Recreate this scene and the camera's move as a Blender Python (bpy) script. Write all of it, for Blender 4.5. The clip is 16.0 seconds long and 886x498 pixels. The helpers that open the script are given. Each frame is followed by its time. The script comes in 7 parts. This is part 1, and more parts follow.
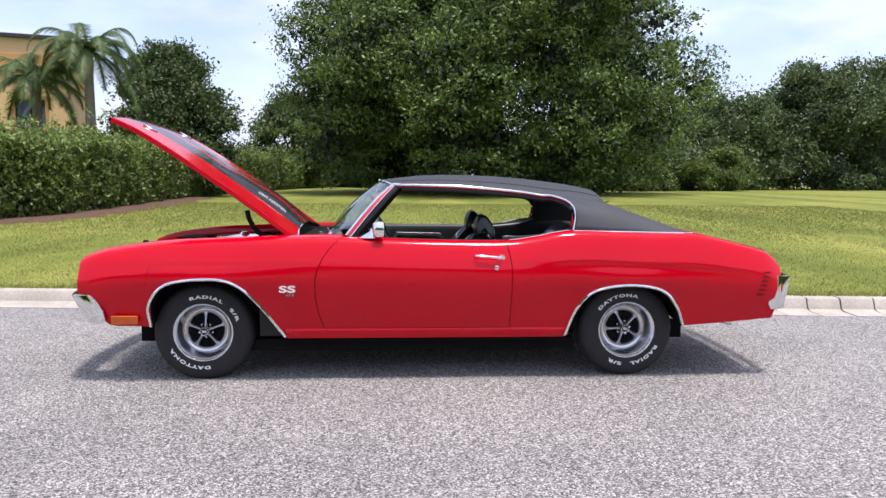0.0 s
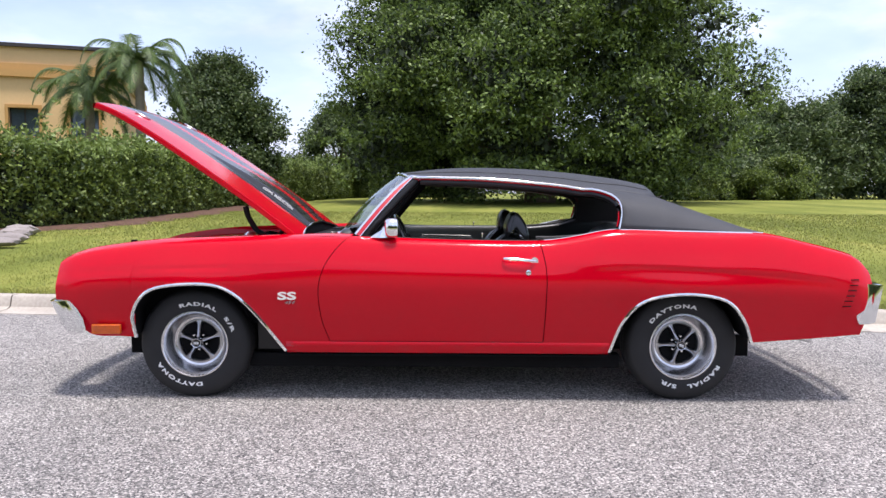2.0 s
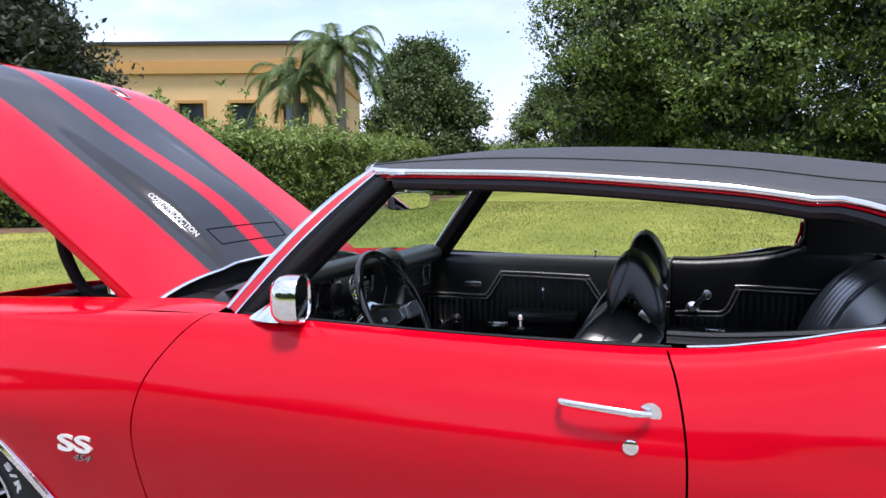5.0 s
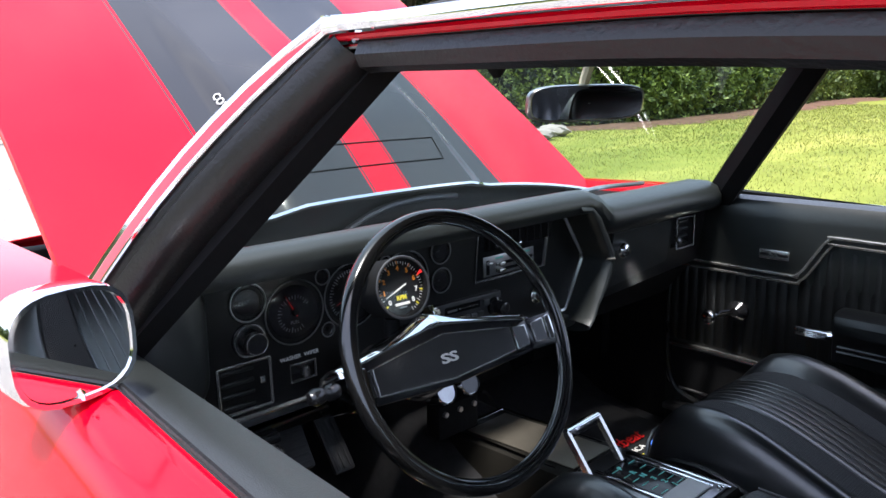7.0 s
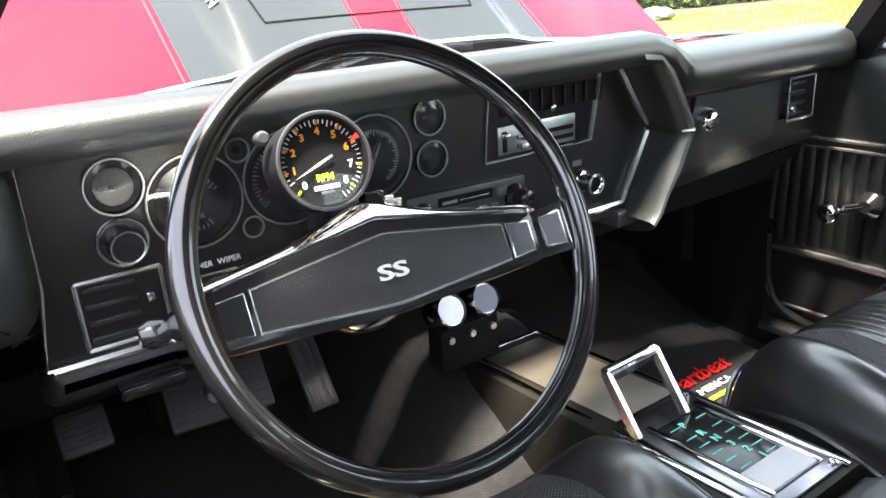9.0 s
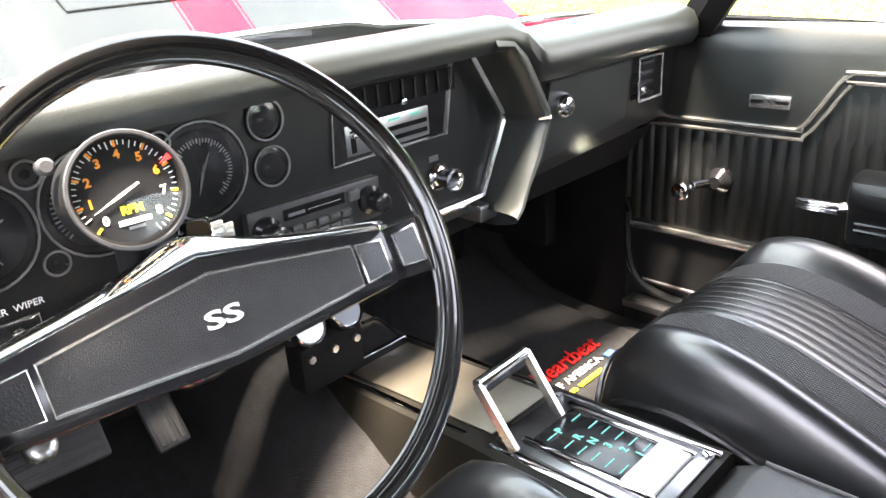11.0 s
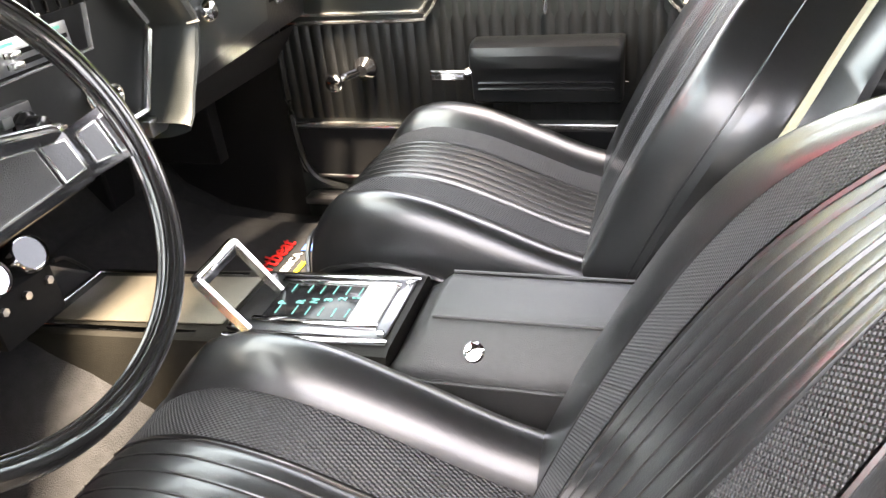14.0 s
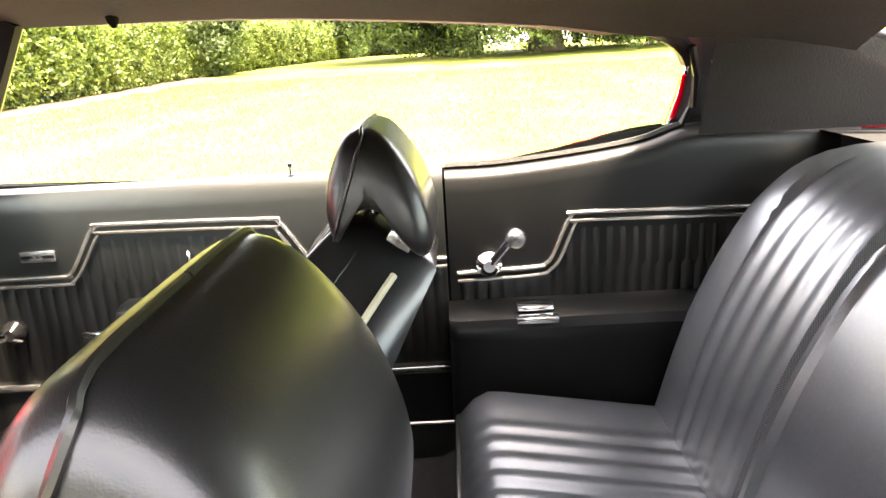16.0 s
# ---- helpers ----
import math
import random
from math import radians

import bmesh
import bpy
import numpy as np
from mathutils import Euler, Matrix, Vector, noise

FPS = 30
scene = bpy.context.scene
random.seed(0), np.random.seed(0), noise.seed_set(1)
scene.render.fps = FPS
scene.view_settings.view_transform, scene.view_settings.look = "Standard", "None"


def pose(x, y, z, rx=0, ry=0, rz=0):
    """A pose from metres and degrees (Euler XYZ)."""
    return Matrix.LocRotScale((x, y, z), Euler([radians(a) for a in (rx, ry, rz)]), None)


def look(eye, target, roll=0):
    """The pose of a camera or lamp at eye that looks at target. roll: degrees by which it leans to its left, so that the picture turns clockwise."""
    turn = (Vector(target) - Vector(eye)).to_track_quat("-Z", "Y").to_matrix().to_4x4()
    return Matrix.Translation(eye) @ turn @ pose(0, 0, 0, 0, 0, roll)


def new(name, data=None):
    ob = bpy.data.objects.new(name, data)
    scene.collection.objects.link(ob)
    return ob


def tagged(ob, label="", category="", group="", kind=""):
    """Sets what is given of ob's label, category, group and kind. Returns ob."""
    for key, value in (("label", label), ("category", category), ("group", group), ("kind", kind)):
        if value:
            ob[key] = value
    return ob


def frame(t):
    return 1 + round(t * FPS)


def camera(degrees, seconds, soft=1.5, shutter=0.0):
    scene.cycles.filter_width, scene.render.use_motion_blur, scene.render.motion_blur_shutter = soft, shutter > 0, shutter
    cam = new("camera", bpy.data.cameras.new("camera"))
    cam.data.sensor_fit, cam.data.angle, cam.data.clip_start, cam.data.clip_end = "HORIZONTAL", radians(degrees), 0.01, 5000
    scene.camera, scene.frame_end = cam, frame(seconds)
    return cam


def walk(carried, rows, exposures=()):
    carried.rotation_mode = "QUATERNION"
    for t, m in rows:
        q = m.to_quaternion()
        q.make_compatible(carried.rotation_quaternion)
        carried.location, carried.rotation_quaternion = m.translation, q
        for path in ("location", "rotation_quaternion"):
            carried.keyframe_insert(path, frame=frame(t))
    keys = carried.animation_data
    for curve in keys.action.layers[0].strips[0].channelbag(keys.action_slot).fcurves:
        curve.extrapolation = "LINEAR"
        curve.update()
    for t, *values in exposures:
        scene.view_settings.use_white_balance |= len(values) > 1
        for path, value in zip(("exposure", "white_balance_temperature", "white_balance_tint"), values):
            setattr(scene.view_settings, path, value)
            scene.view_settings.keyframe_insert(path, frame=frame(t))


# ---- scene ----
cam = camera(62.5, 16.0)
PATH = [
    (0, (1.297, -5.649, 1.318), (1.416, -3.661, 1.135), 0.3),
    (0.5, (1.404, -5.667, 1.282), (1.469, -3.675, 1.124), 0.2),
    (1, (1.435, -5.602, 1.33), (1.468, -3.61, 1.153), 0.2),
    (1.5, (1.488, -5.34, 1.284), (1.482, -3.347, 1.11), 0.2),
    (2, (1.489, -5.006, 1.206), (1.471, -3.012, 1.052), 0.2),
    (2.5, (1.593, -4.538, 1.239), (1.532, -2.547, 1.064), 0.1),
    (3, (1.679, -4.065, 1.205), (1.548, -2.075, 1.053), -0.2),
    (3.2, (1.732, -3.891, 1.22), (1.562, -1.904, 1.072), -0.4),
    (5.3, (2.013, -2.106, 1.278), (1.292, -0.253, 1.068), -0.6),
    (5.5, (2.003, -1.944, 1.269), (1.2, -0.126, 1.045), -0.7),
    (6, (1.982, -1.577, 1.291), (0.957, 0.121, 1.035), -0.4),
    (6.3, (1.975, -1.373, 1.265), (0.81, 0.229, 0.986), -0.5),
    (6.5, (1.965, -1.241, 1.272), (0.696, 0.272, 0.955), -0.7),
    (7, (1.91, -1.041, 1.233), (0.454, 0.263, 0.807), -1.5),
    (7.5, (1.812, -0.9, 1.196), (0.293, 0.281, 0.65), -2.1),
    (8, (1.767, -0.795, 1.136), (0.211, 0.302, 0.524), -2.7),
    (8.2, (1.752, -0.759, 1.107), (0.181, 0.308, 0.48), -3.1),
    (10.3, (1.686, -0.653, 1.098), (0.173, 0.415, 0.342), -3.5),
    (10.5, (1.673, -0.643, 1.098), (0.204, 0.484, 0.341), -3.6),
    (11, (1.662, -0.614, 1.11), (0.336, 0.677, 0.351), -4.1),
    (11.5, (1.673, -0.6, 1.122), (0.548, 0.871, 0.366), -4.6),
    (12, (1.679, -0.608, 1.132), (0.777, 1.013, 0.384), -5.2),
    (12.5, (1.683, -0.622, 1.132), (0.961, 1.073, 0.354), -5.7),
    (13, (1.67, -0.655, 1.11), (1.063, 1.05, 0.26), -6.0),
    (13.5, (1.669, -0.685, 1.085), (1.111, 0.988, 0.143), -6.2),
    (14, (1.691, -0.718, 1.076), (1.135, 0.933, 0.093), -6.0),
    (14.5, (1.796, -0.746, 1.111), (1.257, 0.967, 0.23), -5.3),
    (15, (1.869, -0.733, 1.154), (1.405, 1.082, 0.452), -5.2),
    (15.5, (1.935, -0.71, 1.173), (1.653, 1.185, 0.596), -4.3),
    (16, (2.02, -0.69, 1.18), (1.964, 1.237, 0.647), -3.5),
]
EXPOSURES = [(0, 0.66, 6150, 18), (1.5, 0.66, 6150, 18), (3.0, 0.86, 6150, 18), (5.3, 0.85, 6000, 16), (6.5, 1.32, 6050, 14), (7.0, 1.75, 6200, 13), (7.5, 2.35, 6450, 13), (8.2, 3.0, 6850, 13), (10.3, 4.2, 7450, 15), (11.5, 4.35, 7850, 15), (13.5, 4.65, 8400, 15), (14.5, 4.55, 8450, 15), (15.0, 4.45, 8350, 15), (15.6, 4.35, 8500, 15), (16, 4.2, 8600, 15)]
walk(cam, [(t, look(eye, target, roll)) for t, eye, target, roll in PATH], EXPOSURES)

# ---- world, sun, exposure ----
SUN_EL, SUN_AZ = radians(76.5), radians(149)
world = bpy.data.worlds.new("sky")
scene.world = world
world.use_nodes = True
wn, wl = world.node_tree.nodes, world.node_tree.links
bg = wn["Background"]
sky = wn.new("ShaderNodeTexSky")
sky.sky_type, sky.sun_disc, sky.sun_elevation, sky.sun_rotation = "NISHITA", False, SUN_EL, SUN_AZ
sky.air_density, sky.dust_density, sky.ozone_density = 1.0, 2.0, 1.0
wco = wn.new("ShaderNodeTexCoord")
wmap = wn.new("ShaderNodeMapping")
wmap.inputs["Scale"].default_value = (1.0, 1.0, 2.6)
wnz = wn.new("ShaderNodeTexNoise")
wnz.inputs["Scale"].default_value, wnz.inputs["Detail"].default_value, wnz.inputs["Roughness"].default_value = 3.1, 7.0, 0.55
wrm = wn.new("ShaderNodeValToRGB")
wrm.color_ramp.elements[0].position, wrm.color_ramp.elements[0].color = 0.45, (0.32, 0.32, 0.32, 1)
wrm.color_ramp.elements[1].position, wrm.color_ramp.elements[1].color = 0.68, (1, 1, 1, 1)
wsh = wn.new("ShaderNodeTexNoise")
wsh.inputs["Scale"].default_value, wsh.inputs["Detail"].default_value = 5.0, 5.0
wcl = wn.new("ShaderNodeValToRGB")
wcl.color_ramp.elements[0].position, wcl.color_ramp.elements[0].color = 0.35, (3.7, 3.95, 4.9, 1)
wcl.color_ramp.elements[1].position, wcl.color_ramp.elements[1].color = 0.65, (5.7, 5.9, 6.5, 1)
wmx = wn.new("ShaderNodeMixRGB")
wl.new(wco.outputs["Generated"], wmap.inputs["Vector"])
wl.new(wmap.outputs["Vector"], wnz.inputs["Vector"])
wl.new(wmap.outputs["Vector"], wsh.inputs["Vector"])
wl.new(wnz.outputs["Fac"], wrm.inputs["Fac"])
wl.new(wsh.outputs["Fac"], wcl.inputs["Fac"])
wl.new(wrm.outputs["Color"], wmx.inputs["Fac"])
wl.new(sky.outputs["Color"], wmx.inputs["Color1"])
wl.new(wcl.outputs["Color"], wmx.inputs["Color2"])
wl.new(wmx.outputs["Color"], bg.inputs["Color"])
bg.inputs["Strength"].default_value = 0.15
sun = new("sun", bpy.data.lights.new("sun", "SUN"))
sun.data.energy, sun.data.angle, sun.data.color = 3.0, radians(8.0), (1.0, 0.95, 0.87)
sun.matrix_world = look((0.12 * 30, -0.20 * 30, 0.97 * 30), (0, 0, 0))


# ---- materials ----
def mat(name, color, rough=0.5, metal=0.0, coat=0.0, spec=0.5, vary=0.0, vary_scale=8.0, bump=0.0, bump_scale=200.0, color2=None, wrinkle=0.0, wrinkle_scale=60.0, coat_rough=0.07):
    """A principled material with colour variation at a large and a fine scale and a fine relief."""
    m = bpy.data.materials.new(name)
    m.use_nodes = True
    n, l = m.node_tree.nodes, m.node_tree.links
    p = n["Principled BSDF"]
    p.inputs["Base Color"].default_value = (*color, 1)
    p.inputs["Roughness"].default_value, p.inputs["Metallic"].default_value = rough, metal
    p.inputs["Coat Weight"].default_value, p.inputs["Coat Roughness"].default_value, p.inputs["Coat IOR"].default_value = coat, coat_rough, 1.45
    p.inputs["Specular IOR Level"].default_value = spec
    co = n.new("ShaderNodeTexCoord")
    if vary or color2:
        a, b = n.new("ShaderNodeTexNoise"), n.new("ShaderNodeTexNoise")
        a.inputs["Scale"].default_value, b.inputs["Scale"].default_value = vary_scale, vary_scale * 14
        a.inputs["Detail"].default_value, b.inputs["Detail"].default_value = 5, 4
        mx = n.new("ShaderNodeMath")
        mx.operation = "MULTIPLY_ADD"
        mx.inputs[1].default_value = 0.45
        l.new(co.outputs["Object"], a.inputs["Vector"]), l.new(co.outputs["Object"], b.inputs["Vector"])
        sc = n.new("ShaderNodeMath")
        sc.operation = "MULTIPLY"
        sc.inputs[1].default_value = 0.55
        l.new(a.outputs["Fac"], sc.inputs[0])
        l.new(b.outputs["Fac"], mx.inputs[0]), l.new(sc.outputs[0], mx.inputs[2])
        r = n.new("ShaderNodeValToRGB")
        c2 = color2 or tuple(c * (1 - vary) for c in color)
        c1 = color if color2 else tuple(min(1, c * (1 + vary)) for c in color)
        r.color_ramp.elements[0].position, r.color_ramp.elements[0].color = 0.32, (*c2, 1)
        r.color_ramp.elements[1].position, r.color_ramp.elements[1].color = 0.68, (*c1, 1)
        l.new(mx.outputs[0], r.inputs["Fac"]), l.new(r.outputs["Color"], p.inputs["Base Color"])
    if bump:
        t, bm_ = n.new("ShaderNodeTexNoise"), n.new("ShaderNodeBump")
        t.inputs["Scale"].default_value, t.inputs["Detail"].default_value = bump_scale, 3
        bm_.inputs["Strength"].default_value, bm_.inputs["Distance"].default_value = bump, 0.002
        l.new(co.outputs["Object"], t.inputs["Vector"]), l.new(t.outputs["Fac"], bm_.inputs["Height"])
        l.new(bm_.outputs["Normal"], p.inputs["Normal"])
        if wrinkle:
            w, bw = n.new("ShaderNodeTexNoise"), n.new("ShaderNodeBump")
            w.inputs["Scale"].default_value, w.inputs["Detail"].default_value, w.inputs["Distortion"].default_value = wrinkle_scale, 1.0, 0.4
            bw.inputs["Strength"].default_value, bw.inputs["Distance"].default_value = wrinkle, 0.01
            l.new(co.outputs["Object"], w.inputs["Vector"]), l.new(w.outputs["Fac"], bw.inputs["Height"])
            l.new(bw.outputs["Normal"], bm_.inputs["Normal"])
    return m


RED = mat("red_paint", (0.51, 0.0005, 0.010), 0.5, 0.0, 0.75, 0.0, vary=0.03, vary_scale=2.0, coat_rough=0.1)
REDIN = mat("red_inner_paint", (0.45, 0.004, 0.015), 0.4, 0.0, 0.4, vary=0.1)
CHROME = mat("chrome", (0.82, 0.83, 0.84), 0.07, 1.0, vary=0.04, vary_scale=20)
RIMM = mat("polished_rim", (0.74, 0.74, 0.75), 0.24, 1.0, vary=0.12, vary_scale=12)
SATIN = mat("satin_shifter_metal", (0.27, 0.27, 0.275), 0.3, 1.0, vary=0.15, vary_scale=30)
STEEL = mat("brushed_steel", (0.45, 0.45, 0.46), 0.3, 1.0, vary=0.15, vary_scale=30)
VINYL = mat("black_vinyl_roof", (0.030, 0.032, 0.036), 0.62, vary=0.15, bump=0.5, bump_scale=420)
SEAL = mat("black_rubber_seal", (0.009, 0.0085, 0.0088), 0.34, spec=0.4, vary=0.2, bump=0.3, bump_scale=200)
PADV = mat("dash_pad_vinyl", (0.013, 0.0155, 0.015), 0.38, spec=0.7, vary=0.15, bump=0.22, bump_scale=600)
BLACKIN = mat("black_interior_vinyl", (0.0068, 0.0073, 0.0075), 0.34, spec=0.42, vary=0.18, bump=0.22, bump_scale=650, wrinkle=0.02, wrinkle_scale=20)
LEATHER = mat("black_seat_vinyl", (0.012, 0.0125, 0.013), 0.30, coat=0.8, coat_rough=0.18, spec=0.8, vary=0.25, vary_scale=14, bump=0.14, bump_scale=700, wrinkle=0.035, wrinkle_scale=14)
HEADVINYL = mat("black_headrest_vinyl", (0.008, 0.0083, 0.0086), 0.34, coat=0.45, coat_rough=0.18, spec=0.45, vary=0.25, vary_scale=14, bump=0.10, bump_scale=900, wrinkle=0.03, wrinkle_scale=16)
# black vinyl with a lightened base that stands in for window light on the bench
LITREARVINYL = mat("satin_rear_seat_vinyl_lit", (0.075, 0.079, 0.085), 0.34, coat=1.0, coat_rough=0.26, spec=1.0, vary=0.2, vary_scale=14, bump=0.12, bump_scale=560, wrinkle=0.03, wrinkle_scale=14)
RIMBLACK = mat("glossy_wheel_rim", (0.006, 0.006, 0.006), 0.22, coat=1.0, coat_rough=0.05, spec=0.4, vary=0.15, vary_scale=40)
PLASTIC = mat("black_gloss_plastic", (0.012, 0.012, 0.013), 0.16, vary=0.1)
DARK = mat("matte_black", (0.0075, 0.0075, 0.008), 0.85, spec=0.12, vary=0.2)
RUBBER = mat("tyre_rubber", (0.013, 0.013, 0.0135), 0.7, vary=0.25, vary_scale=10, bump=0.3, bump_scale=150)
CARPET = mat("black_carpet", (0.013, 0.0128, 0.0138), 0.95, vary=0.5, vary_scale=60, bump=1.0, bump_scale=500)
WHITE = mat("white_lettering", (0.80, 0.80, 0.78), 0.5, vary=0.04)
HOODWHITE = mat("off_white_lettering", (0.48, 0.48, 0.47), 0.5, vary=0.05)
LETTER = mat("bright_letter", (0.78, 0.77, 0.72), 0.3, 0.2, vary=0.04)
SILVER = mat("silver_trim", (0.62, 0.62, 0.60), 0.25, 0.9, vary=0.08)
AMBER = mat("amber_lens", (0.55, 0.10, 0.01), 0.2, coat=0.5, vary=0.2, vary_scale=40)
ORANGE = mat("orange_mark", (0.75, 0.25, 0.02), 0.5)
YELLOW = mat("yellow_mark", (0.75, 0.65, 0.03), 0.5)
REDMARK = mat("red_mark", (0.75, 0.02, 0.02), 0.5)
TEAL = mat("pale_green_mark", (0.16, 0.62, 0.52), 0.5)
CONSOLE = mat("olive_black_console", (0.011, 0.010, 0.008), 0.5, spec=0.2, vary=0.25, vary_scale=10, bump=0.3, bump_scale=500)
BIN = mat("grained_console_bin", (0.036, 0.035, 0.034), 0.40, spec=1.0, vary=0.2, bump=0.5, bump_scale=900)
BLUE = mat("blue_mark", (0.05, 0.15, 0.6), 0.5)
CLOTH = mat("headliner_cloth", (0.024, 0.021, 0.020), 0.9, vary=0.2, bump=0.6, bump_scale=300)
WOODGRAIN = mat("brushed_console_plate", (0.21, 0.19, 0.155), 0.45, 0.85, vary=0.1, vary_scale=25)
PEDAL = mat("worn_pedal_rubber", (0.030, 0.030, 0.031), 0.55, vary=0.3, vary_scale=30, bump=0.4, bump_scale=200)
RADIOKEY = mat("grey_radio_key", (0.075, 0.078, 0.078), 0.45, vary=0.15, vary_scale=40)
TACHGREY = mat("tachometer_grey", (0.035, 0.035, 0.038), 0.4, vary=0.15, vary_scale=40)
GRAIN = mat("grained_spoke_insert", (0.014, 0.014, 0.0145), 0.42, spec=0.5, vary=0.35, vary_scale=60, bump=0.9, bump_scale=900)
CREAM = mat("cream_piping", (0.62, 0.58, 0.40), 0.5, vary=0.06)
CONCRETE = mat("kerb_concrete", (0.40, 0.36, 0.30), 0.9, vary=0.22, vary_scale=2.5, bump=0.6, bump_scale=60)
STUCCO = mat("yellow_stucco", (0.72, 0.50, 0.24), 0.9, vary=0.05, vary_scale=0.6, bump=0.4, bump_scale=40)
STUCCO2 = mat("ochre_trim_stucco", (0.52, 0.30, 0.10), 0.9, vary=0.06, vary_scale=1)
ROOFDARK = mat("dark_roof_metal", (0.035, 0.03, 0.03), 0.6, vary=0.2)
BARK = mat("bark", (0.13, 0.095, 0.07), 0.95, vary=0.4, vary_scale=4, bump=1.0, bump_scale=18)
STONE = mat("bed_stone", (0.25, 0.22, 0.20), 0.9, vary=0.3, vary_scale=3, bump=0.8, bump_scale=20)
MULCH = mat("brown_mulch", (0.10, 0.052, 0.03), 0.95, vary=0.6, vary_scale=6, bump=1.0, bump_scale=40)


def glass_mat(name, color, clear):
    """Thin glass: mostly clear, with a mirror-like sheen."""
    m = bpy.data.materials.new(name)
    m.use_nodes = True
    n, l = m.node_tree.nodes, m.node_tree.links
    n.remove(n["Principled BSDF"])
    out = n["Material Output"]
    tr, gl, mx, fr = n.new("ShaderNodeBsdfTransparent"), n.new("ShaderNodeBsdfGlossy"), n.new("ShaderNodeMixShader"), n.new("ShaderNodeLayerWeight")
    tr.inputs["Color"].default_value = (*color, 1)
    gl.inputs["Roughness"].default_value = 0.02
    pw, ad = n.new("ShaderNodeMath"), n.new("ShaderNodeMath")
    pw.operation, pw.inputs[1].default_value = "POWER", 4.0
    ad.operation, ad.inputs[1].default_value, ad.inputs[2].default_value = "MULTIPLY_ADD", 0.8, clear
    l.new(fr.outputs["Facing"], pw.inputs[0]), l.new(pw.outputs[0], ad.inputs[0])
    l.new(ad.outputs[0], mx.inputs["Fac"]), l.new(tr.outputs[0], mx.inputs[1]), l.new(gl.outputs[0], mx.inputs[2])
    l.new(mx.outputs[0], out.inputs["Surface"])
    return m


GLASS = glass_mat("windshield_glass", (0.78, 0.90, 0.85), 0.10)
LENS = glass_mat("gauge_glass", (0.9, 0.9, 0.9), 0.04)
PANE = mat("window_pane", (0.10, 0.14, 0.17), 0.06, 0.3, vary=0.2, vary_scale=0.8)
MIRROR = mat("mirror_glass", (0.9, 0.9, 0.9), 0.02, 1.0)


def leaf_mat(name, a, b):
    m = mat(name, a, 0.55, vary=0.1)
    n, l = m.node_tree.nodes, m.node_tree.links
    p = n["Principled BSDF"]
    g, r = n.new("ShaderNodeNewGeometry"), n.new("ShaderNodeValToRGB")
    r.color_ramp.elements[0].color, r.color_ramp.elements[1].color = (*a, 1), (*b, 1)
    l.new(g.outputs["Random Per Island"], r.inputs["Fac"])
    l.new(r.outputs["Color"], p.inputs["Base Color"])
    p.inputs["Subsurface Weight"].default_value = 0.0
    p.inputs["Transmission Weight"].default_value = 0.0
    tl, mx = n.new("ShaderNodeBsdfTranslucent"), n.new("ShaderNodeMixShader")
    l.new(r.outputs["Color"], tl.inputs["Color"])
    mx.inputs["Fac"].default_value = 0.3
    l.new(p.outputs[0], mx.inputs[1]), l.new(tl.outputs[0], mx.inputs[2])
    l.new(mx.outputs[0], n["Material Output"].inputs["Surface"])
    return m


OAK = leaf_mat("oak_leaves", (0.020, 0.044, 0.010), (0.205, 0.290, 0.060))
OAK2 = leaf_mat("far_leaves", (0.032, 0.060, 0.018), (0.14, 0.19, 0.06))
HEDGE = leaf_mat("hedge_leaves", (0.028, 0.055, 0.012), (0.20, 0.265, 0.045))
HEDGETIP = leaf_mat("hedge_tips", (0.16, 0.23, 0.05), (0.26, 0.34, 0.09))
DARKLEAF = leaf_mat("dark_magnolia_leaves", (0.018, 0.030, 0.012), (0.055, 0.060, 0.030))
# leaf colour darkened to stand in for the shade inside tree crowns
CROWNSHADE = mat("crown_shade_leaves", (0.016, 0.026, 0.009), 0.9, vary=0.5, vary_scale=3)
PALM = leaf_mat("palm_leaves", (0.045, 0.085, 0.020), (0.15, 0.22, 0.055))
GRASSM = leaf_mat("grass_blades", (0.110, 0.142, 0.024), (0.290, 0.285, 0.060))


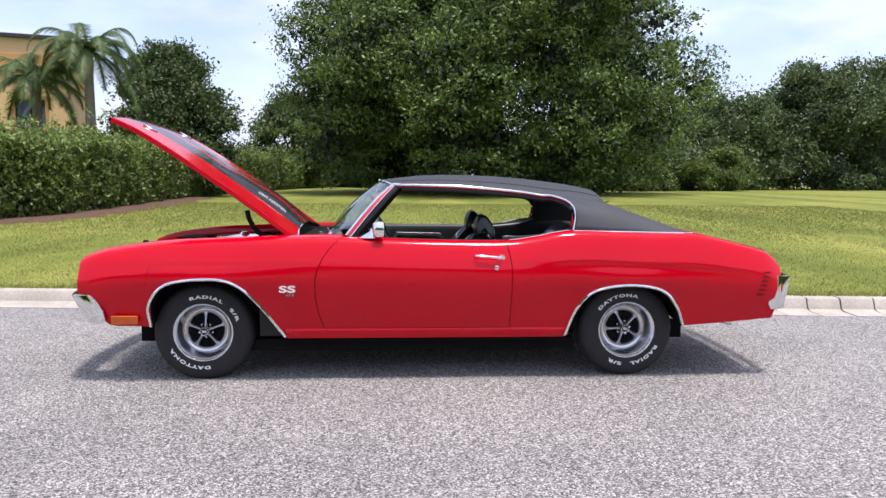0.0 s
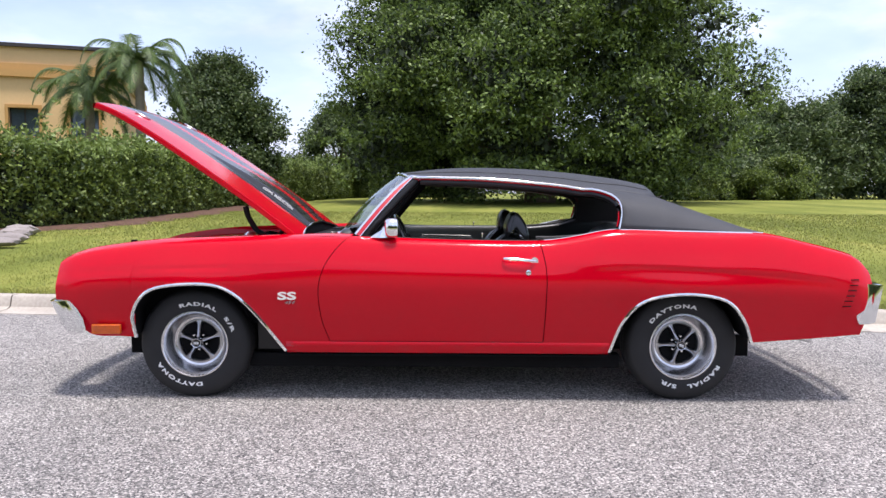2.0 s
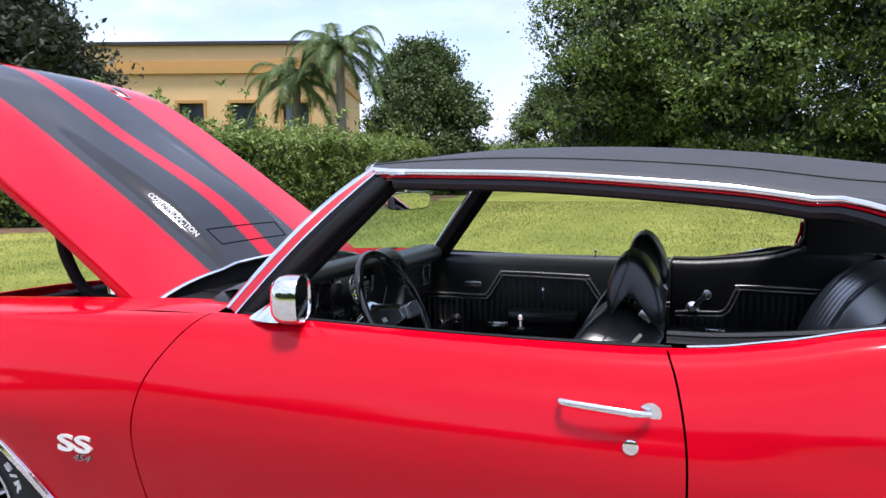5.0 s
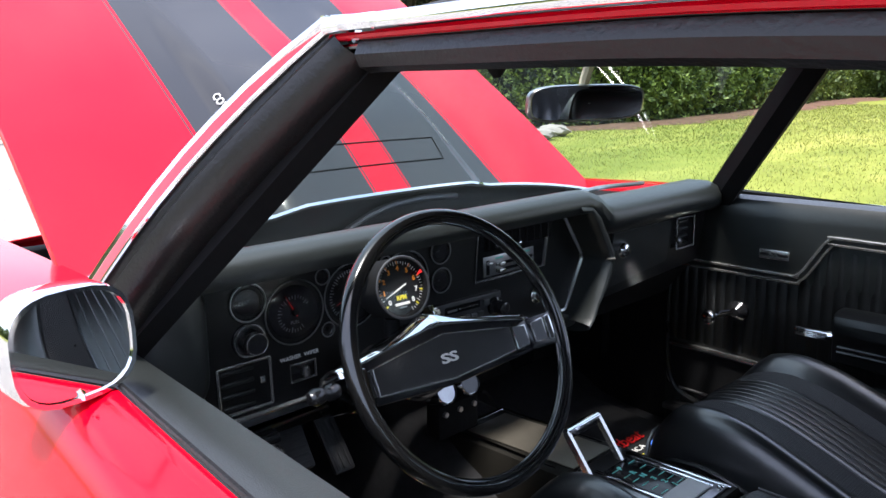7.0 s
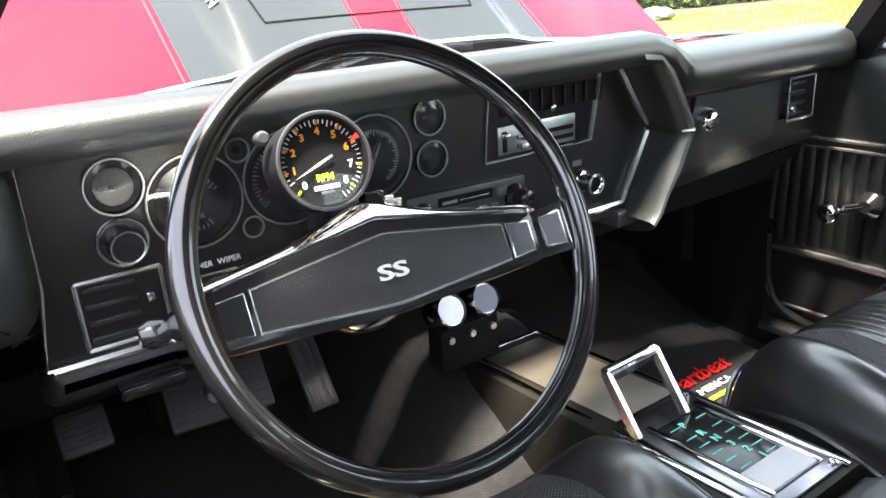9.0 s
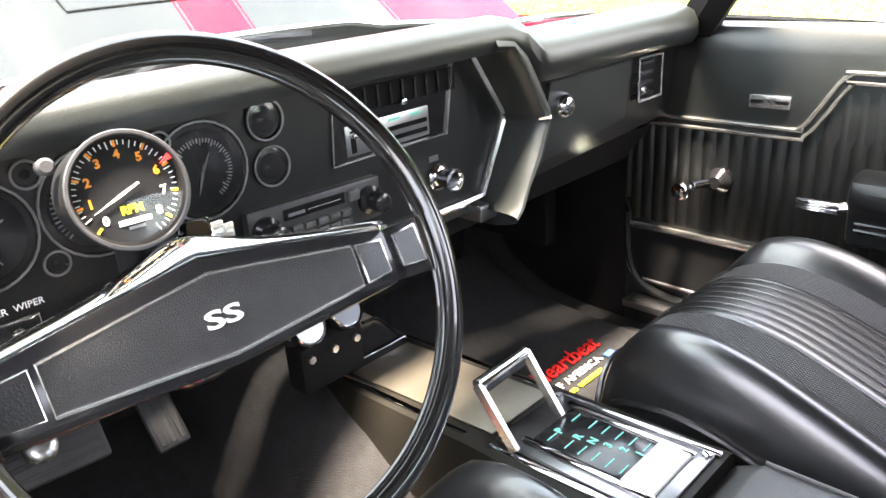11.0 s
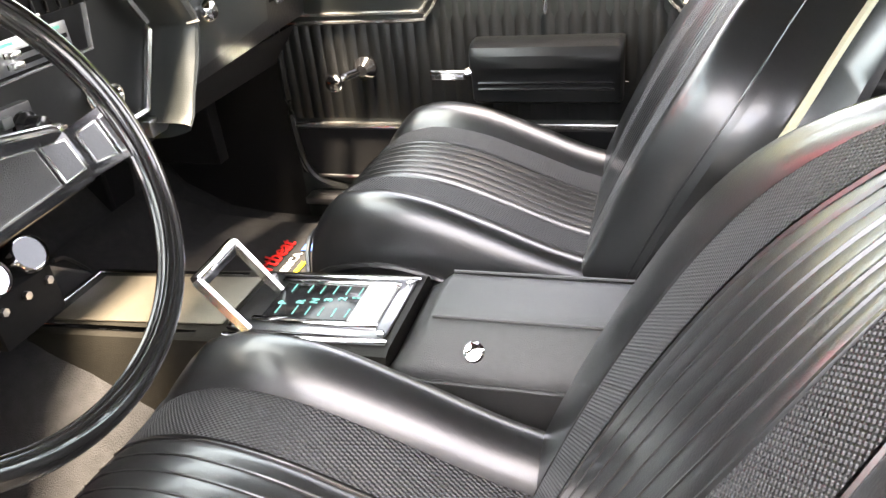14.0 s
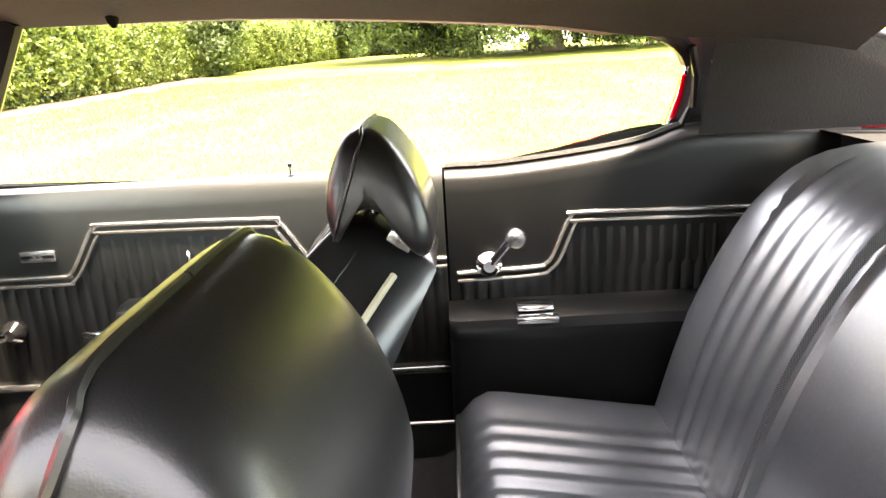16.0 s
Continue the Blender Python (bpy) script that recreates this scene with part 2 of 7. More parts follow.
def asphalt_mat():
    m = mat("asphalt_road", (0.2, 0.2, 0.2), 0.85)
    n, l = m.node_tree.nodes, m.node_tree.links
    p = n["Principled BSDF"]
    co = n.new("ShaderNodeTexCoord")
    v, nz, big = n.new("ShaderNodeTexVoronoi"), n.new("ShaderNodeTexNoise"), n.new("ShaderNodeTexNoise")
    v.inputs["Scale"].default_value = 130
    nz.inputs["Scale"].default_value, nz.inputs["Detail"].default_value = 60, 4
    big.inputs["Scale"].default_value, big.inputs["Detail"].default_value = 0.7, 6
    for t in (v, nz, big):
        l.new(co.outputs["Object"], t.inputs["Vector"])
    sep = n.new("ShaderNodeSeparateColor")
    l.new(v.outputs["Color"], sep.inputs["Color"])
    r = n.new("ShaderNodeValToRGB")
    e = r.color_ramp.elements
    e[0].position, e[0].color = 0.05, (0.046, 0.045, 0.046, 1)
    e[1].position, e[1].color = 0.95, (0.62, 0.59, 0.57, 1)
    for pos, c in ((0.3, (0.138, 0.134, 0.132, 1)), (0.6, (0.265, 0.254, 0.247, 1)), (0.8, (0.40, 0.374, 0.358, 1))):
        x = e.new(pos)
        x.color = c
    l.new(sep.outputs[0], r.inputs["Fac"])
    r2 = n.new("ShaderNodeValToRGB")
    r2.color_ramp.elements[0].position, r2.color_ramp.elements[0].color = 0.35, (0.80, 0.795, 0.755, 1)
    r2.color_ramp.elements[1].position, r2.color_ramp.elements[1].color = 0.65, (1.0, 0.985, 0.925, 1)
    l.new(big.outputs["Fac"], r2.inputs["Fac"])
    mx = n.new("ShaderNodeMixRGB")
    mx.blend_type, mx.inputs["Fac"].default_value = "MULTIPLY", 1.0
    l.new(r.outputs["Color"], mx.inputs["Color1"]), l.new(r2.outputs["Color"], mx.inputs["Color2"])
    l.new(mx.outputs["Color"], p.inputs["Base Color"])
    b = n.new("ShaderNodeBump")
    b.inputs["Strength"].default_value, b.inputs["Distance"].default_value = 0.9, 0.005
    l.new(v.outputs["Distance"], b.inputs["Height"])
    b.invert = True
    l.new(b.outputs["Normal"], p.inputs["Normal"])
    return m


ASPHALT = asphalt_mat()


def lawn_mat():
    """Mown turf: broad patches, faint mowing lanes and fine tufts."""
    m = mat("lawn", (0.2, 0.2, 0.03), 0.95)
    n, l = m.node_tree.nodes, m.node_tree.links
    p = n["Principled BSDF"]
    p.inputs["Specular IOR Level"].default_value = 0.1
    co = n.new("ShaderNodeTexCoord")
    total = None
    for scale, detail, weight, squash in ((0.22, 4, 0.36, (1, 1, 1)), (2.2, 5, 0.26, (1, 0.6, 1)), (26, 3, 0.24, (1, 1, 1)), (0.9, 0, 0.26, (1, 0.03, 1))):
        mp, t = n.new("ShaderNodeMapping"), n.new("ShaderNodeTexNoise")
        mp.inputs["Scale"].default_value = squash
        t.inputs["Scale"].default_value, t.inputs["Detail"].default_value = scale, detail
        l.new(co.outputs["Object"], mp.inputs["Vector"]), l.new(mp.outputs["Vector"], t.inputs["Vector"])
        k = n.new("ShaderNodeMath")
        k.operation = "MULTIPLY_ADD"
        k.inputs[1].default_value, k.inputs[2].default_value = weight, 0.0
        l.new(t.outputs["Fac"], k.inputs[0])
        if total:
            l.new(total, k.inputs[2])
        total = k.outputs[0]
    r = n.new("ShaderNodeValToRGB")
    e = r.color_ramp.elements
    e[0].position, e[0].color = 0.40, (0.102, 0.124, 0.026, 1)
    e[1].position, e[1].color = 0.72, (0.285, 0.278, 0.070, 1)
    x = e.new(0.55)
    x.color = (0.158, 0.182, 0.035, 1)
    l.new(total, r.inputs["Fac"]), l.new(r.outputs["Color"], p.inputs["Base Color"])
    return m


LAWN = lawn_mat()


# ---- building blocks ----
def empty(name, label="", category="", group="", at=(0, 0, 0)):
    ob = new(name)
    ob.empty_display_size = 0.1
    ob.location = at
    return tagged(ob, label, category, group)


def put(name, me, material, parent=None, label=""):
    ob = new(name, me)
    if material:
        me.materials.append(material)
    if parent:
        ob.parent = parent
        ob.matrix_parent_inverse = parent.matrix_world.inverted() if parent.type != "EMPTY" else Matrix.Translation(parent.location).inverted()
    if label:
        ob["label"] = label
    return ob


def part(name, bm, material, parent=None, label="", smooth=True):
    me = bpy.data.meshes.new(name)
    bmesh.ops.recalc_face_normals(bm, faces=bm.faces)
    bm.to_mesh(me)
    bm.free()
    if smooth:
        me.polygons.foreach_set("use_smooth", [True] * len(me.polygons))
        me.set_sharp_from_angle(angle=radians(38))
    return put(name, me, material, parent, label)


def raw(name, verts, faces, material, parent=None, label="", smooth=False):
    me = bpy.data.meshes.new(name)
    me.from_pydata(verts, [], faces)
    if smooth:
        me.polygons.foreach_set("use_smooth", [True] * len(me.polygons))
        me.set_sharp_from_angle(angle=radians(40))
    me.update()
    return put(name, me, material, parent, label)


def cube(bm, x0, x1, y0, y1, z0, z1, bevel=0.0, seg=2, m=None):
    r = bmesh.ops.create_cube(bm, size=1.0)
    vs = r["verts"]
    for v in vs:
        v.co = Vector((x0 + (v.co.x + 0.5) * (x1 - x0), y0 + (v.co.y + 0.5) * (y1 - y0), z0 + (v.co.z + 0.5) * (z1 - z0)))
        if m:
            v.co = m @ v.co
    if bevel:
        es = list({e for v in vs for e in v.link_edges})
        bmesh.ops.bevel(bm, geom=es, offset=bevel, segments=seg, profile=0.5, affect="EDGES")


def block(name, x0, x1, y0, y1, z0, z1, material, parent=None, label="", bevel=0.004, seg=2, m=None):
    bm = bmesh.new()
    cube(bm, min(x0, x1), max(x0, x1), min(y0, y1), max(y0, y1), min(z0, z1), max(z0, z1), bevel, seg, m)
    return part(name, bm, material, parent, label)


def add_sheet(bm, rows, closed=False):
    """Quads between rows of points."""
    vs = [[bm.verts.new(p) for p in row] for row in rows]
    for a, b in zip(vs, vs[1:]):
        k = len(a)
        for i in range(k if closed else k - 1):
            bm.faces.new((a[i], a[(i + 1) % k], b[(i + 1) % k], b[i]))
    return vs


def sheet(name, rows, material, parent=None, label="", thick=0.0, offset=-1.0, closed=False, cap=False):
    bm = bmesh.new()
    vs = add_sheet(bm, rows, closed)
    if cap:
        bm.faces.new(vs[0][::-1]), bm.faces.new(vs[-1])
    ob = part(name, bm, material, parent, label)
    if thick:
        s = ob.modifiers.new("thickness", "SOLIDIFY")
        s.thickness, s.offset = thick, offset
    return ob


def rings(pts, section, up=(0, 0, 1), closed=False):
    """Rings of a section [(a, b)] swept along pts."""
    pts = [Vector(p) for p in pts]
    out, k = [], len(pts)
    for i, p in enumerate(pts):
        a = pts[(i - 1) % k] if closed or i else p
        b = pts[(i + 1) % k] if closed or i < k - 1 else p
        d = (b - a).normalized()
        side = d.cross(Vector(up))
        if side.length < 1e-3:
            side = d.cross(Vector((0, 1, 0)))
        side.normalize()
        top_ = side.cross(d)
        out.append([p + side * s + top_ * t for s, t in section])
    return out


def circle(r, k=10, sx=1.0, sy=1.0):
    return [(r * sx * math.cos(2 * math.pi * i / k), r * sy * math.sin(2 * math.pi * i / k)) for i in range(k)]


def smooth_path(pts, n=6):
    """A Catmull-Rom line through pts."""
    p = [Vector(q) for q in pts]
    p = [2 * p[0] - p[1]] + p + [2 * p[-1] - p[-2]]
    out = []
    for i in range(1, len(p) - 2):
        for k in range(n):
            t = k / n
            out.append(0.5 * (2 * p[i] + (p[i + 1] - p[i - 1]) * t + (2 * p[i - 1] - 5 * p[i] + 4 * p[i + 1] - p[i + 2]) * t * t + (3 * p[i] - p[i - 1] - 3 * p[i + 1] + p[i + 2]) * t ** 3))
    return out + [p[-2]]


def tube(name, pts, r, material, parent=None, label="", k=8, up=(0, 0, 1), closed=False, sx=1.0, sy=1.0, section=None):
    bm = bmesh.new()
    rs = rings(pts, section or circle(r, k, sx, sy), up, closed)
    vs = add_sheet(bm, rs + ([rs[0]] if closed else []), True)
    if closed:
        bmesh.ops.remove_doubles(bm, verts=bm.verts, dist=1e-5)
    else:
        bm.faces.new(vs[0][::-1]), bm.faces.new(vs[-1])
    return part(name, bm, material, parent, label)


def turned(name, prof, material, parent=None, label="", m=None, k=32, cap=True):
    """A body turned from a profile [(radius, height)] round z, then laid by m."""
    bm = bmesh.new()
    rows = [[(m or Matrix()) @ Vector((r * math.cos(2 * math.pi * i / k), r * math.sin(2 * math.pi * i / k), h)) for i in range(k)] for r, h in prof]
    vs = add_sheet(bm, rows, True)
    if cap:
        bm.faces.new(vs[0][::-1]), bm.faces.new(vs[-1])
    bmesh.ops.remove_doubles(bm, verts=bm.verts, dist=1e-6)
    return part(name, bm, material, parent, label)


def prism(name, outline, d0, d1, to, material, parent=None, label="", bevel=0.0):
    """An outline [(a, b)] extruded from depth d0 to d1; to(a, b, d) gives the place."""
    bm = bmesh.new()
    lo = [bm.verts.new(to(a, b, d0)) for a, b in outline]
    hi = [bm.verts.new(to(a, b, d1)) for a, b in outline]
    bm.faces.new(lo[::-1]), bm.faces.new(hi)
    for i in range(len(lo)):
        j = (i + 1) % len(lo)
        bm.faces.new((lo[i], lo[j], hi[j], hi[i]))
    if bevel:
        bmesh.ops.recalc_face_normals(bm, faces=bm.faces)
        bmesh.ops.bevel(bm, geom=list(bm.edges), offset=bevel, segments=4 if bevel > 0.01 else 2, profile=0.5, affect="EDGES")
    return part(name, bm, material, parent, label)


def words(name, text, size, m, material, parent=None, label="", depth=0.001, align="CENTER", shear=0.0, bold=0.0, xs=1.0, bend=None, width=0.0, space=1.0):
    """Raised lettering in the built-in font, laid by m; bend(v) moves each point."""
    cu = bpy.data.curves.new(name, "FONT")
    cu.body, cu.size, cu.extrude, cu.align_x, cu.align_y, cu.shear, cu.offset, cu.resolution_u = text, size, depth, align, "CENTER", shear, bold, 3
    cu.space_character = space
    ob = new(name + "_source", cu)
    me = bpy.data.meshes.new_from_object(ob.evaluated_get(bpy.context.evaluated_depsgraph_get()))
    bpy.data.objects.remove(ob)
    me.materials.clear()
    if width:
        ends = [v.co.x for v in me.vertices]
        xs = width / (max(ends) - min(ends))
    for v in me.vertices:
        c = Vector((v.co.x * xs, v.co.y, v.co.z))
        v.co = m @ (bend(c) if bend else c)
    return put(name, me, material, parent, label)


def lerp_at(table):
    xs, ys = [p[0] for p in table], [p[1] for p in table]
    return lambda x: float(np.interp(x, xs, ys))


def soft_at(table, n=10):
    """Smooth interpolation through a short table."""
    pts = smooth_path([(a, b, 0) for a, b in table], n)
    xs, ys = [p.x for p in pts], [p.y for p in pts]
    return lambda x: float(np.interp(x, xs, ys))


def spread(a, b, n):
    return [a + (b - a) * i / (n - 1) for i in range(n)]

# ---- ground, road, kerb ----
KERB_A, KERB_S = 2.06, -0.089          # the kerb's near foot: y = A + S * (x + 2.8)


def kerb_y(x):
    return KERB_A + KERB_S * (x + 2.8)


def ground_z(x, y):
    """Height of the lawn behind the kerb."""
    d = max(0.0, y - kerb_y(x) - 0.45)
    return 0.13 + 0.012 * min(d, 45) + 0.0003 * min(d, 30) ** 1.5


def make_ground():
    xs = [-400, -120, -60, -30, -18] + spread(-12, 14, 40) + [20, 32, 60, 120, 400]
    ds = [-500, -120, -40, -15, -6, -2, 0.0]
    rows = [[(x, kerb_y(x) + d, 0.0) for x in xs] for d in ds]
    tagged(sheet("road", rows, ASPHALT), "grey asphalt road with exposed light and dark aggregate", "road", kind="structure")
    rows = []
    for d in [0.44, 0.7, 1.2, 2, 3, 4.5, 6, 8, 11, 15, 20, 27, 36, 50, 75, 120, 300, 900]:
        rows.append([(x, kerb_y(x) + d, ground_z(x, kerb_y(x) + d) + (0.02 * noise.noise((x * 0.5, d * 0.5, 0)) if d > 0.5 else 0)) for x in xs])
    tagged(sheet("ground", rows, LAWN), "mown green and yellowing lawn behind the kerb", "lawn", kind="structure")
    # gutter pan and kerb, in cast lengths
    kerb = empty("kerb", "weathered pale concrete kerb with a gutter along the road", "kerb")
    kerb["kind"] = "structure"
    section = [(0.0, 0.0), (0.0, 0.006), (0.22, 0.012), (0.27, 0.03), (0.30, 0.125), (0.32, 0.14), (0.44, 0.142), (0.46, 0.12), (0.46, -0.1), (0.0, -0.1)]
    x, i = -30.0, 0
    while x < 40:
        L = 1.5 if x < 3.2 else 0.34
        bm = bmesh.new()
        dz = random.uniform(-0.006, 0.006) if x > 3.2 else 0
        rows = [[(xx, kerb_y(xx) + d, z + (dz if z > 0 else 0)) for d, z in section] for xx in (x + 0.008, x + L - 0.008)]
        vs = add_sheet(bm, rows, True)
        bm.faces.new(vs[0][::-1]), bm.faces.new(vs[1])
        part("kerb_stone", bm, CONCRETE, kerb)
        x += L


def make_grass():
    """Blades of the lawn in the stretch nearest to the road, thinning with distance."""
    rng = np.random.default_rng(4)
    n = 260000
    d = 0.42 + 22 * rng.random(n) ** 1.9
    x = -16 + 34 * rng.random(n)
    y = KERB_A + KERB_S * (x + 2.8) + d
    z = 0.13 + 0.012 * d + 0.0003 * np.minimum(d, 30) ** 1.5 - 0.01
    h = (0.018 + 0.026 * rng.random(n)) * (1 + 0.3 * (d > 8)) * np.where(d < 0.7, 1.7, 1)
    w = (0.0022 + 0.002 * rng.random(n)) * (1 + d * 0.12)
    a = rng.random(n) * 2 * np.pi
    lx, ly = 0.5 * h * rng.standard_normal(n), 0.5 * h * rng.standard_normal(n)
    v = np.empty((n, 3, 3))
    v[:, 0] = np.stack([x - w * np.cos(a), y - w * np.sin(a), z], 1)
    v[:, 1] = np.stack([x + w * np.cos(a), y + w * np.sin(a), z], 1)
    v[:, 2] = np.stack([x + lx, y + ly, z + h], 1)
    tagged(tri_mesh("grass", v.reshape(-1, 3), 3, GRASSM), "short mown grass blades, green and straw yellow", "grass", kind="stuff")


def tri_mesh(name, verts, k, material, parent=None):
    """Many separate faces of k corners, in one mesh."""
    n = len(verts) // k
    me = bpy.data.meshes.new(name)
    me.vertices.add(n * k), me.loops.add(n * k), me.polygons.add(n)
    me.vertices.foreach_set("co", np.ascontiguousarray(verts, dtype=np.float32).ravel())
    me.loops.foreach_set("vertex_index", np.arange(n * k, dtype=np.int32))
    me.polygons.foreach_set("loop_start", np.arange(0, n * k, k, dtype=np.int32))
    me.polygons.foreach_set("loop_total", np.full(n, k, dtype=np.int32))
    me.update()
    me.validate()
    return put(name, me, material, parent)


def leaf_quads(centres, size, rng, flat=0.0, long=1.5):
    """Leaf-shaped quads at the centres, turned at random."""
    n = len(centres)
    a = rng.standard_normal((n, 3))
    a[:, 2] *= 1 - flat
    a /= np.linalg.norm(a, axis=1, keepdims=True)
    b = rng.standard_normal((n, 3))
    b -= (b * a).sum(1, keepdims=True) * a
    b /= np.linalg.norm(b, axis=1, keepdims=True)
    s = size * (0.6 + 0.8 * rng.random((n, 1)))
    v = np.empty((n, 4, 3))
    v[:, 0], v[:, 1], v[:, 2], v[:, 3] = centres - a * s * long * 0.5, centres + b * s * 0.38, centres + a * s * long * 0.5, centres - b * s * 0.38
    return v.reshape(-1, 3)


def crown_points(blobs, per, rng, shell=0.35):
    out = []
    for (c, r) in blobs:
        m = max(20, int(per * r * r))
        d = rng.standard_normal((m, 3))
        d /= np.linalg.norm(d, axis=1, keepdims=True)
        rad = r * (1 - shell * rng.random((m, 1)) ** 1.5) * (1 + 0.15 * rng.standard_normal((m, 1)))
        out.append(np.array(c) + d * rad * np.array([1, 1, 0.8]))
    return np.concatenate(out)


def tree(name, x, y, height, spread_, label, leaves, material, seed, blobs=60, leaf=0.2, low=0.18, trunk_r=0.3, category="tree", per=None):
    """Tapered trunk, limbs, and a crown of leaf clumps with an uneven outline, over dark leaves painted as inner shade.
    """
    rng = np.random.default_rng(seed)
    z0 = ground_z(x, y) - 0.05 if y > 0 else 0.0
    th = empty(name, label, category, at=(x, y, z0))
    made, limbs = [], []
    for i in range(blobs):
        u = rng.random()
        zz = low + (1 - low) * u ** 0.9
        reach = spread_ * 0.5 * math.sin(math.pi * min(0.96, 0.16 + 0.78 * zz ** 0.85)) ** 0.75
        ang = rng.random() * 2 * math.pi
        rr = reach * (0.45 + 0.55 * rng.random())
        r = spread_ * (0.075 + 0.075 * rng.random())
        c = (x + rr * math.cos(ang), y + rr * math.sin(ang), z0 + zz * (height - r * 0.7))
        made.append((c, r))
    for i in range(9):
        c = made[int(rng.integers(len(made)))][0]
        limbs.append([(x, y, z0 + height * (0.12 + 0.03 * i)), ((x + c[0]) / 2, (y + c[1]) / 2, z0 + (c[2] - z0) * 0.65), c])
    bm = bmesh.new()
    tk = smooth_path([(x, y, z0 - 0.3), (x + 0.1, y, z0 + height * 0.25), (x - 0.15, y + 0.1, z0 + height * 0.55), (x + 0.1, y, z0 + height * 0.85)], 4)
    rs = []
    for i, rg in enumerate(rings(tk, circle(1, 10), up=(1, 0, 0))):
        t = i / (len(tk) - 1)
        rad = trunk_r * (1.35 - 0.35 * min(1, t * 6)) * (1 - 0.85 * t)
        rs.append([tk[i] + (q - tk[i]) * rad for q in rg])
    add_sheet(bm, rs, True)
    part("trunk", bm, BARK, th)
    for pts in limbs:
        bm = bmesh.new()
        lk = smooth_path(pts, 4)
        rs = []
        for i, rg in enumerate(rings(lk, circle(1, 6))):
            t = i / (len(lk) - 1)
            rs.append([lk[i] + (q - lk[i]) * trunk_r * 0.42 * (1 - 0.8 * t) for q in rg])
        add_sheet(bm, rs, True)
        part("limb", bm, BARK, th)
    tot = sum(r * r for _, r in made)
    # larger near-black leaves fill the crown and imitate its inner shade
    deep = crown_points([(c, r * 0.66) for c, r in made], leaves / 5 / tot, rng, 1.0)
    core = tri_mesh("inner_crown_shade", leaf_quads(deep, leaf * 1.9, rng), 4, CROWNSHADE, th)
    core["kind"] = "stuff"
    per_ = 44
    tufts = crown_points(made, leaves / per_ / tot, rng, 0.45)
    big = leaf * (1.4 + 2.0 * rng.random((len(tufts), 1)))
    pts = np.repeat(tufts, per_, axis=0)
    pts = pts + rng.standard_normal(pts.shape) * np.repeat(big, per_, axis=0) * np.array([1.0, 1.0, 0.62])
    tri = tri_mesh("crown", leaf_quads(pts, leaf, rng), 4, material, th)
    tri["kind"] = "stuff"
    return th


def shrub_row(name, pts, height, depth, label, n, seed, leaf=0.12):
    """A clipped hedge as one run of leaves along a line, over a near-black sheet that imitates the shade inside."""
    rng = np.random.default_rng(seed)
    th = empty(name, label, "hedge", at=(pts[0][0], pts[0][1], 0))
    line = smooth_path([(a, b, 0) for a, b in pts], 10)
    L = np.array([[p.x, p.y] for p in line])
    seg = np.linalg.norm(np.diff(L, axis=0), axis=1)
    cum = np.r_[0, np.cumsum(seg)]
    per = 18
    n = n // per * per
    s = np.repeat(cum[-1] * rng.random(n // per) ** 1.25, per)
    cx, cy = np.interp(s, cum, L[:, 0]), np.interp(s, cum, L[:, 1])
    k = np.clip(np.searchsorted(cum, s) - 1, 0, len(seg) - 1)
    tx, ty = (L[k + 1] - L[k]).T / seg[k]
    wave = 0.16 * np.sin(s * 2.1) + 0.11 * np.sin(s * 5.3 + 1) + 0.05 * np.sin(s * 13)
    hh = height * (1 + 0.07 * np.sin(s * 0.9) + 0.05 * np.sin(s * 3.7)) + 0.35 * wave
    f = np.repeat(rng.random(n // per), per)
    r1, r2, r3 = (np.repeat(rng.random(n // per), per) for _ in range(3))
    r4 = np.repeat(rng.standard_normal(n // per), per)
    face = f < 0.6
    top_ = ~face
    z = np.where(face, r1 ** 0.85 * hh, hh - 0.25 * r2 ** 2 + 0.12 * r4 ** 2)
    bulge = (depth * 0.5 + 0.6 * wave) * np.sqrt(np.clip(1 - (np.clip(z / hh, 0, 1) - 0.45) ** 2 * 1.1, 0.05, 1))
    off = np.where(face, -bulge * (1.12 - 0.42 * r2), (r3 - 0.5) * depth)
    px, py = cx + (-ty) * -off * -1, cy + tx * -off * -1
    gz = np.array([ground_z(a, b) for a, b in zip(px, py)])
    P = np.stack([px, py, z + gz], 1) + rng.standard_normal((n, 3)) * 0.085
    P[:, 2] = np.maximum(P[:, 2], gz + 0.03)
    new_ = (z > hh - 0.12) & (rng.random(n) < 0.6)
    a = tri_mesh("foliage", leaf_quads(P[~new_], leaf, rng), 4, HEDGE, th)
    b = tri_mesh("young_growth", leaf_quads(P[new_], leaf * 0.9, rng, long=2.2), 4, HEDGETIP, th)
    a["kind"] = b["kind"] = "stuff"
    # plain dark sheet behind the leaves, standing in for the hedge's inner shade
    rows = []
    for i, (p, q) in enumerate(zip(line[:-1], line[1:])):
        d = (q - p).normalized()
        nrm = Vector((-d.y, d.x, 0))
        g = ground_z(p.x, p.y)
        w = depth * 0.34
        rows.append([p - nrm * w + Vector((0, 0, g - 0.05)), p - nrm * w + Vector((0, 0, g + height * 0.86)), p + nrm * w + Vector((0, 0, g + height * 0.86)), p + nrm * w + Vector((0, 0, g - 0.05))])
    sheet("hedge_shade_sheet", rows, mat("hedge_inner_shade", (0.012, 0.016, 0.008), 0.95, vary=0.4), th)
    return th


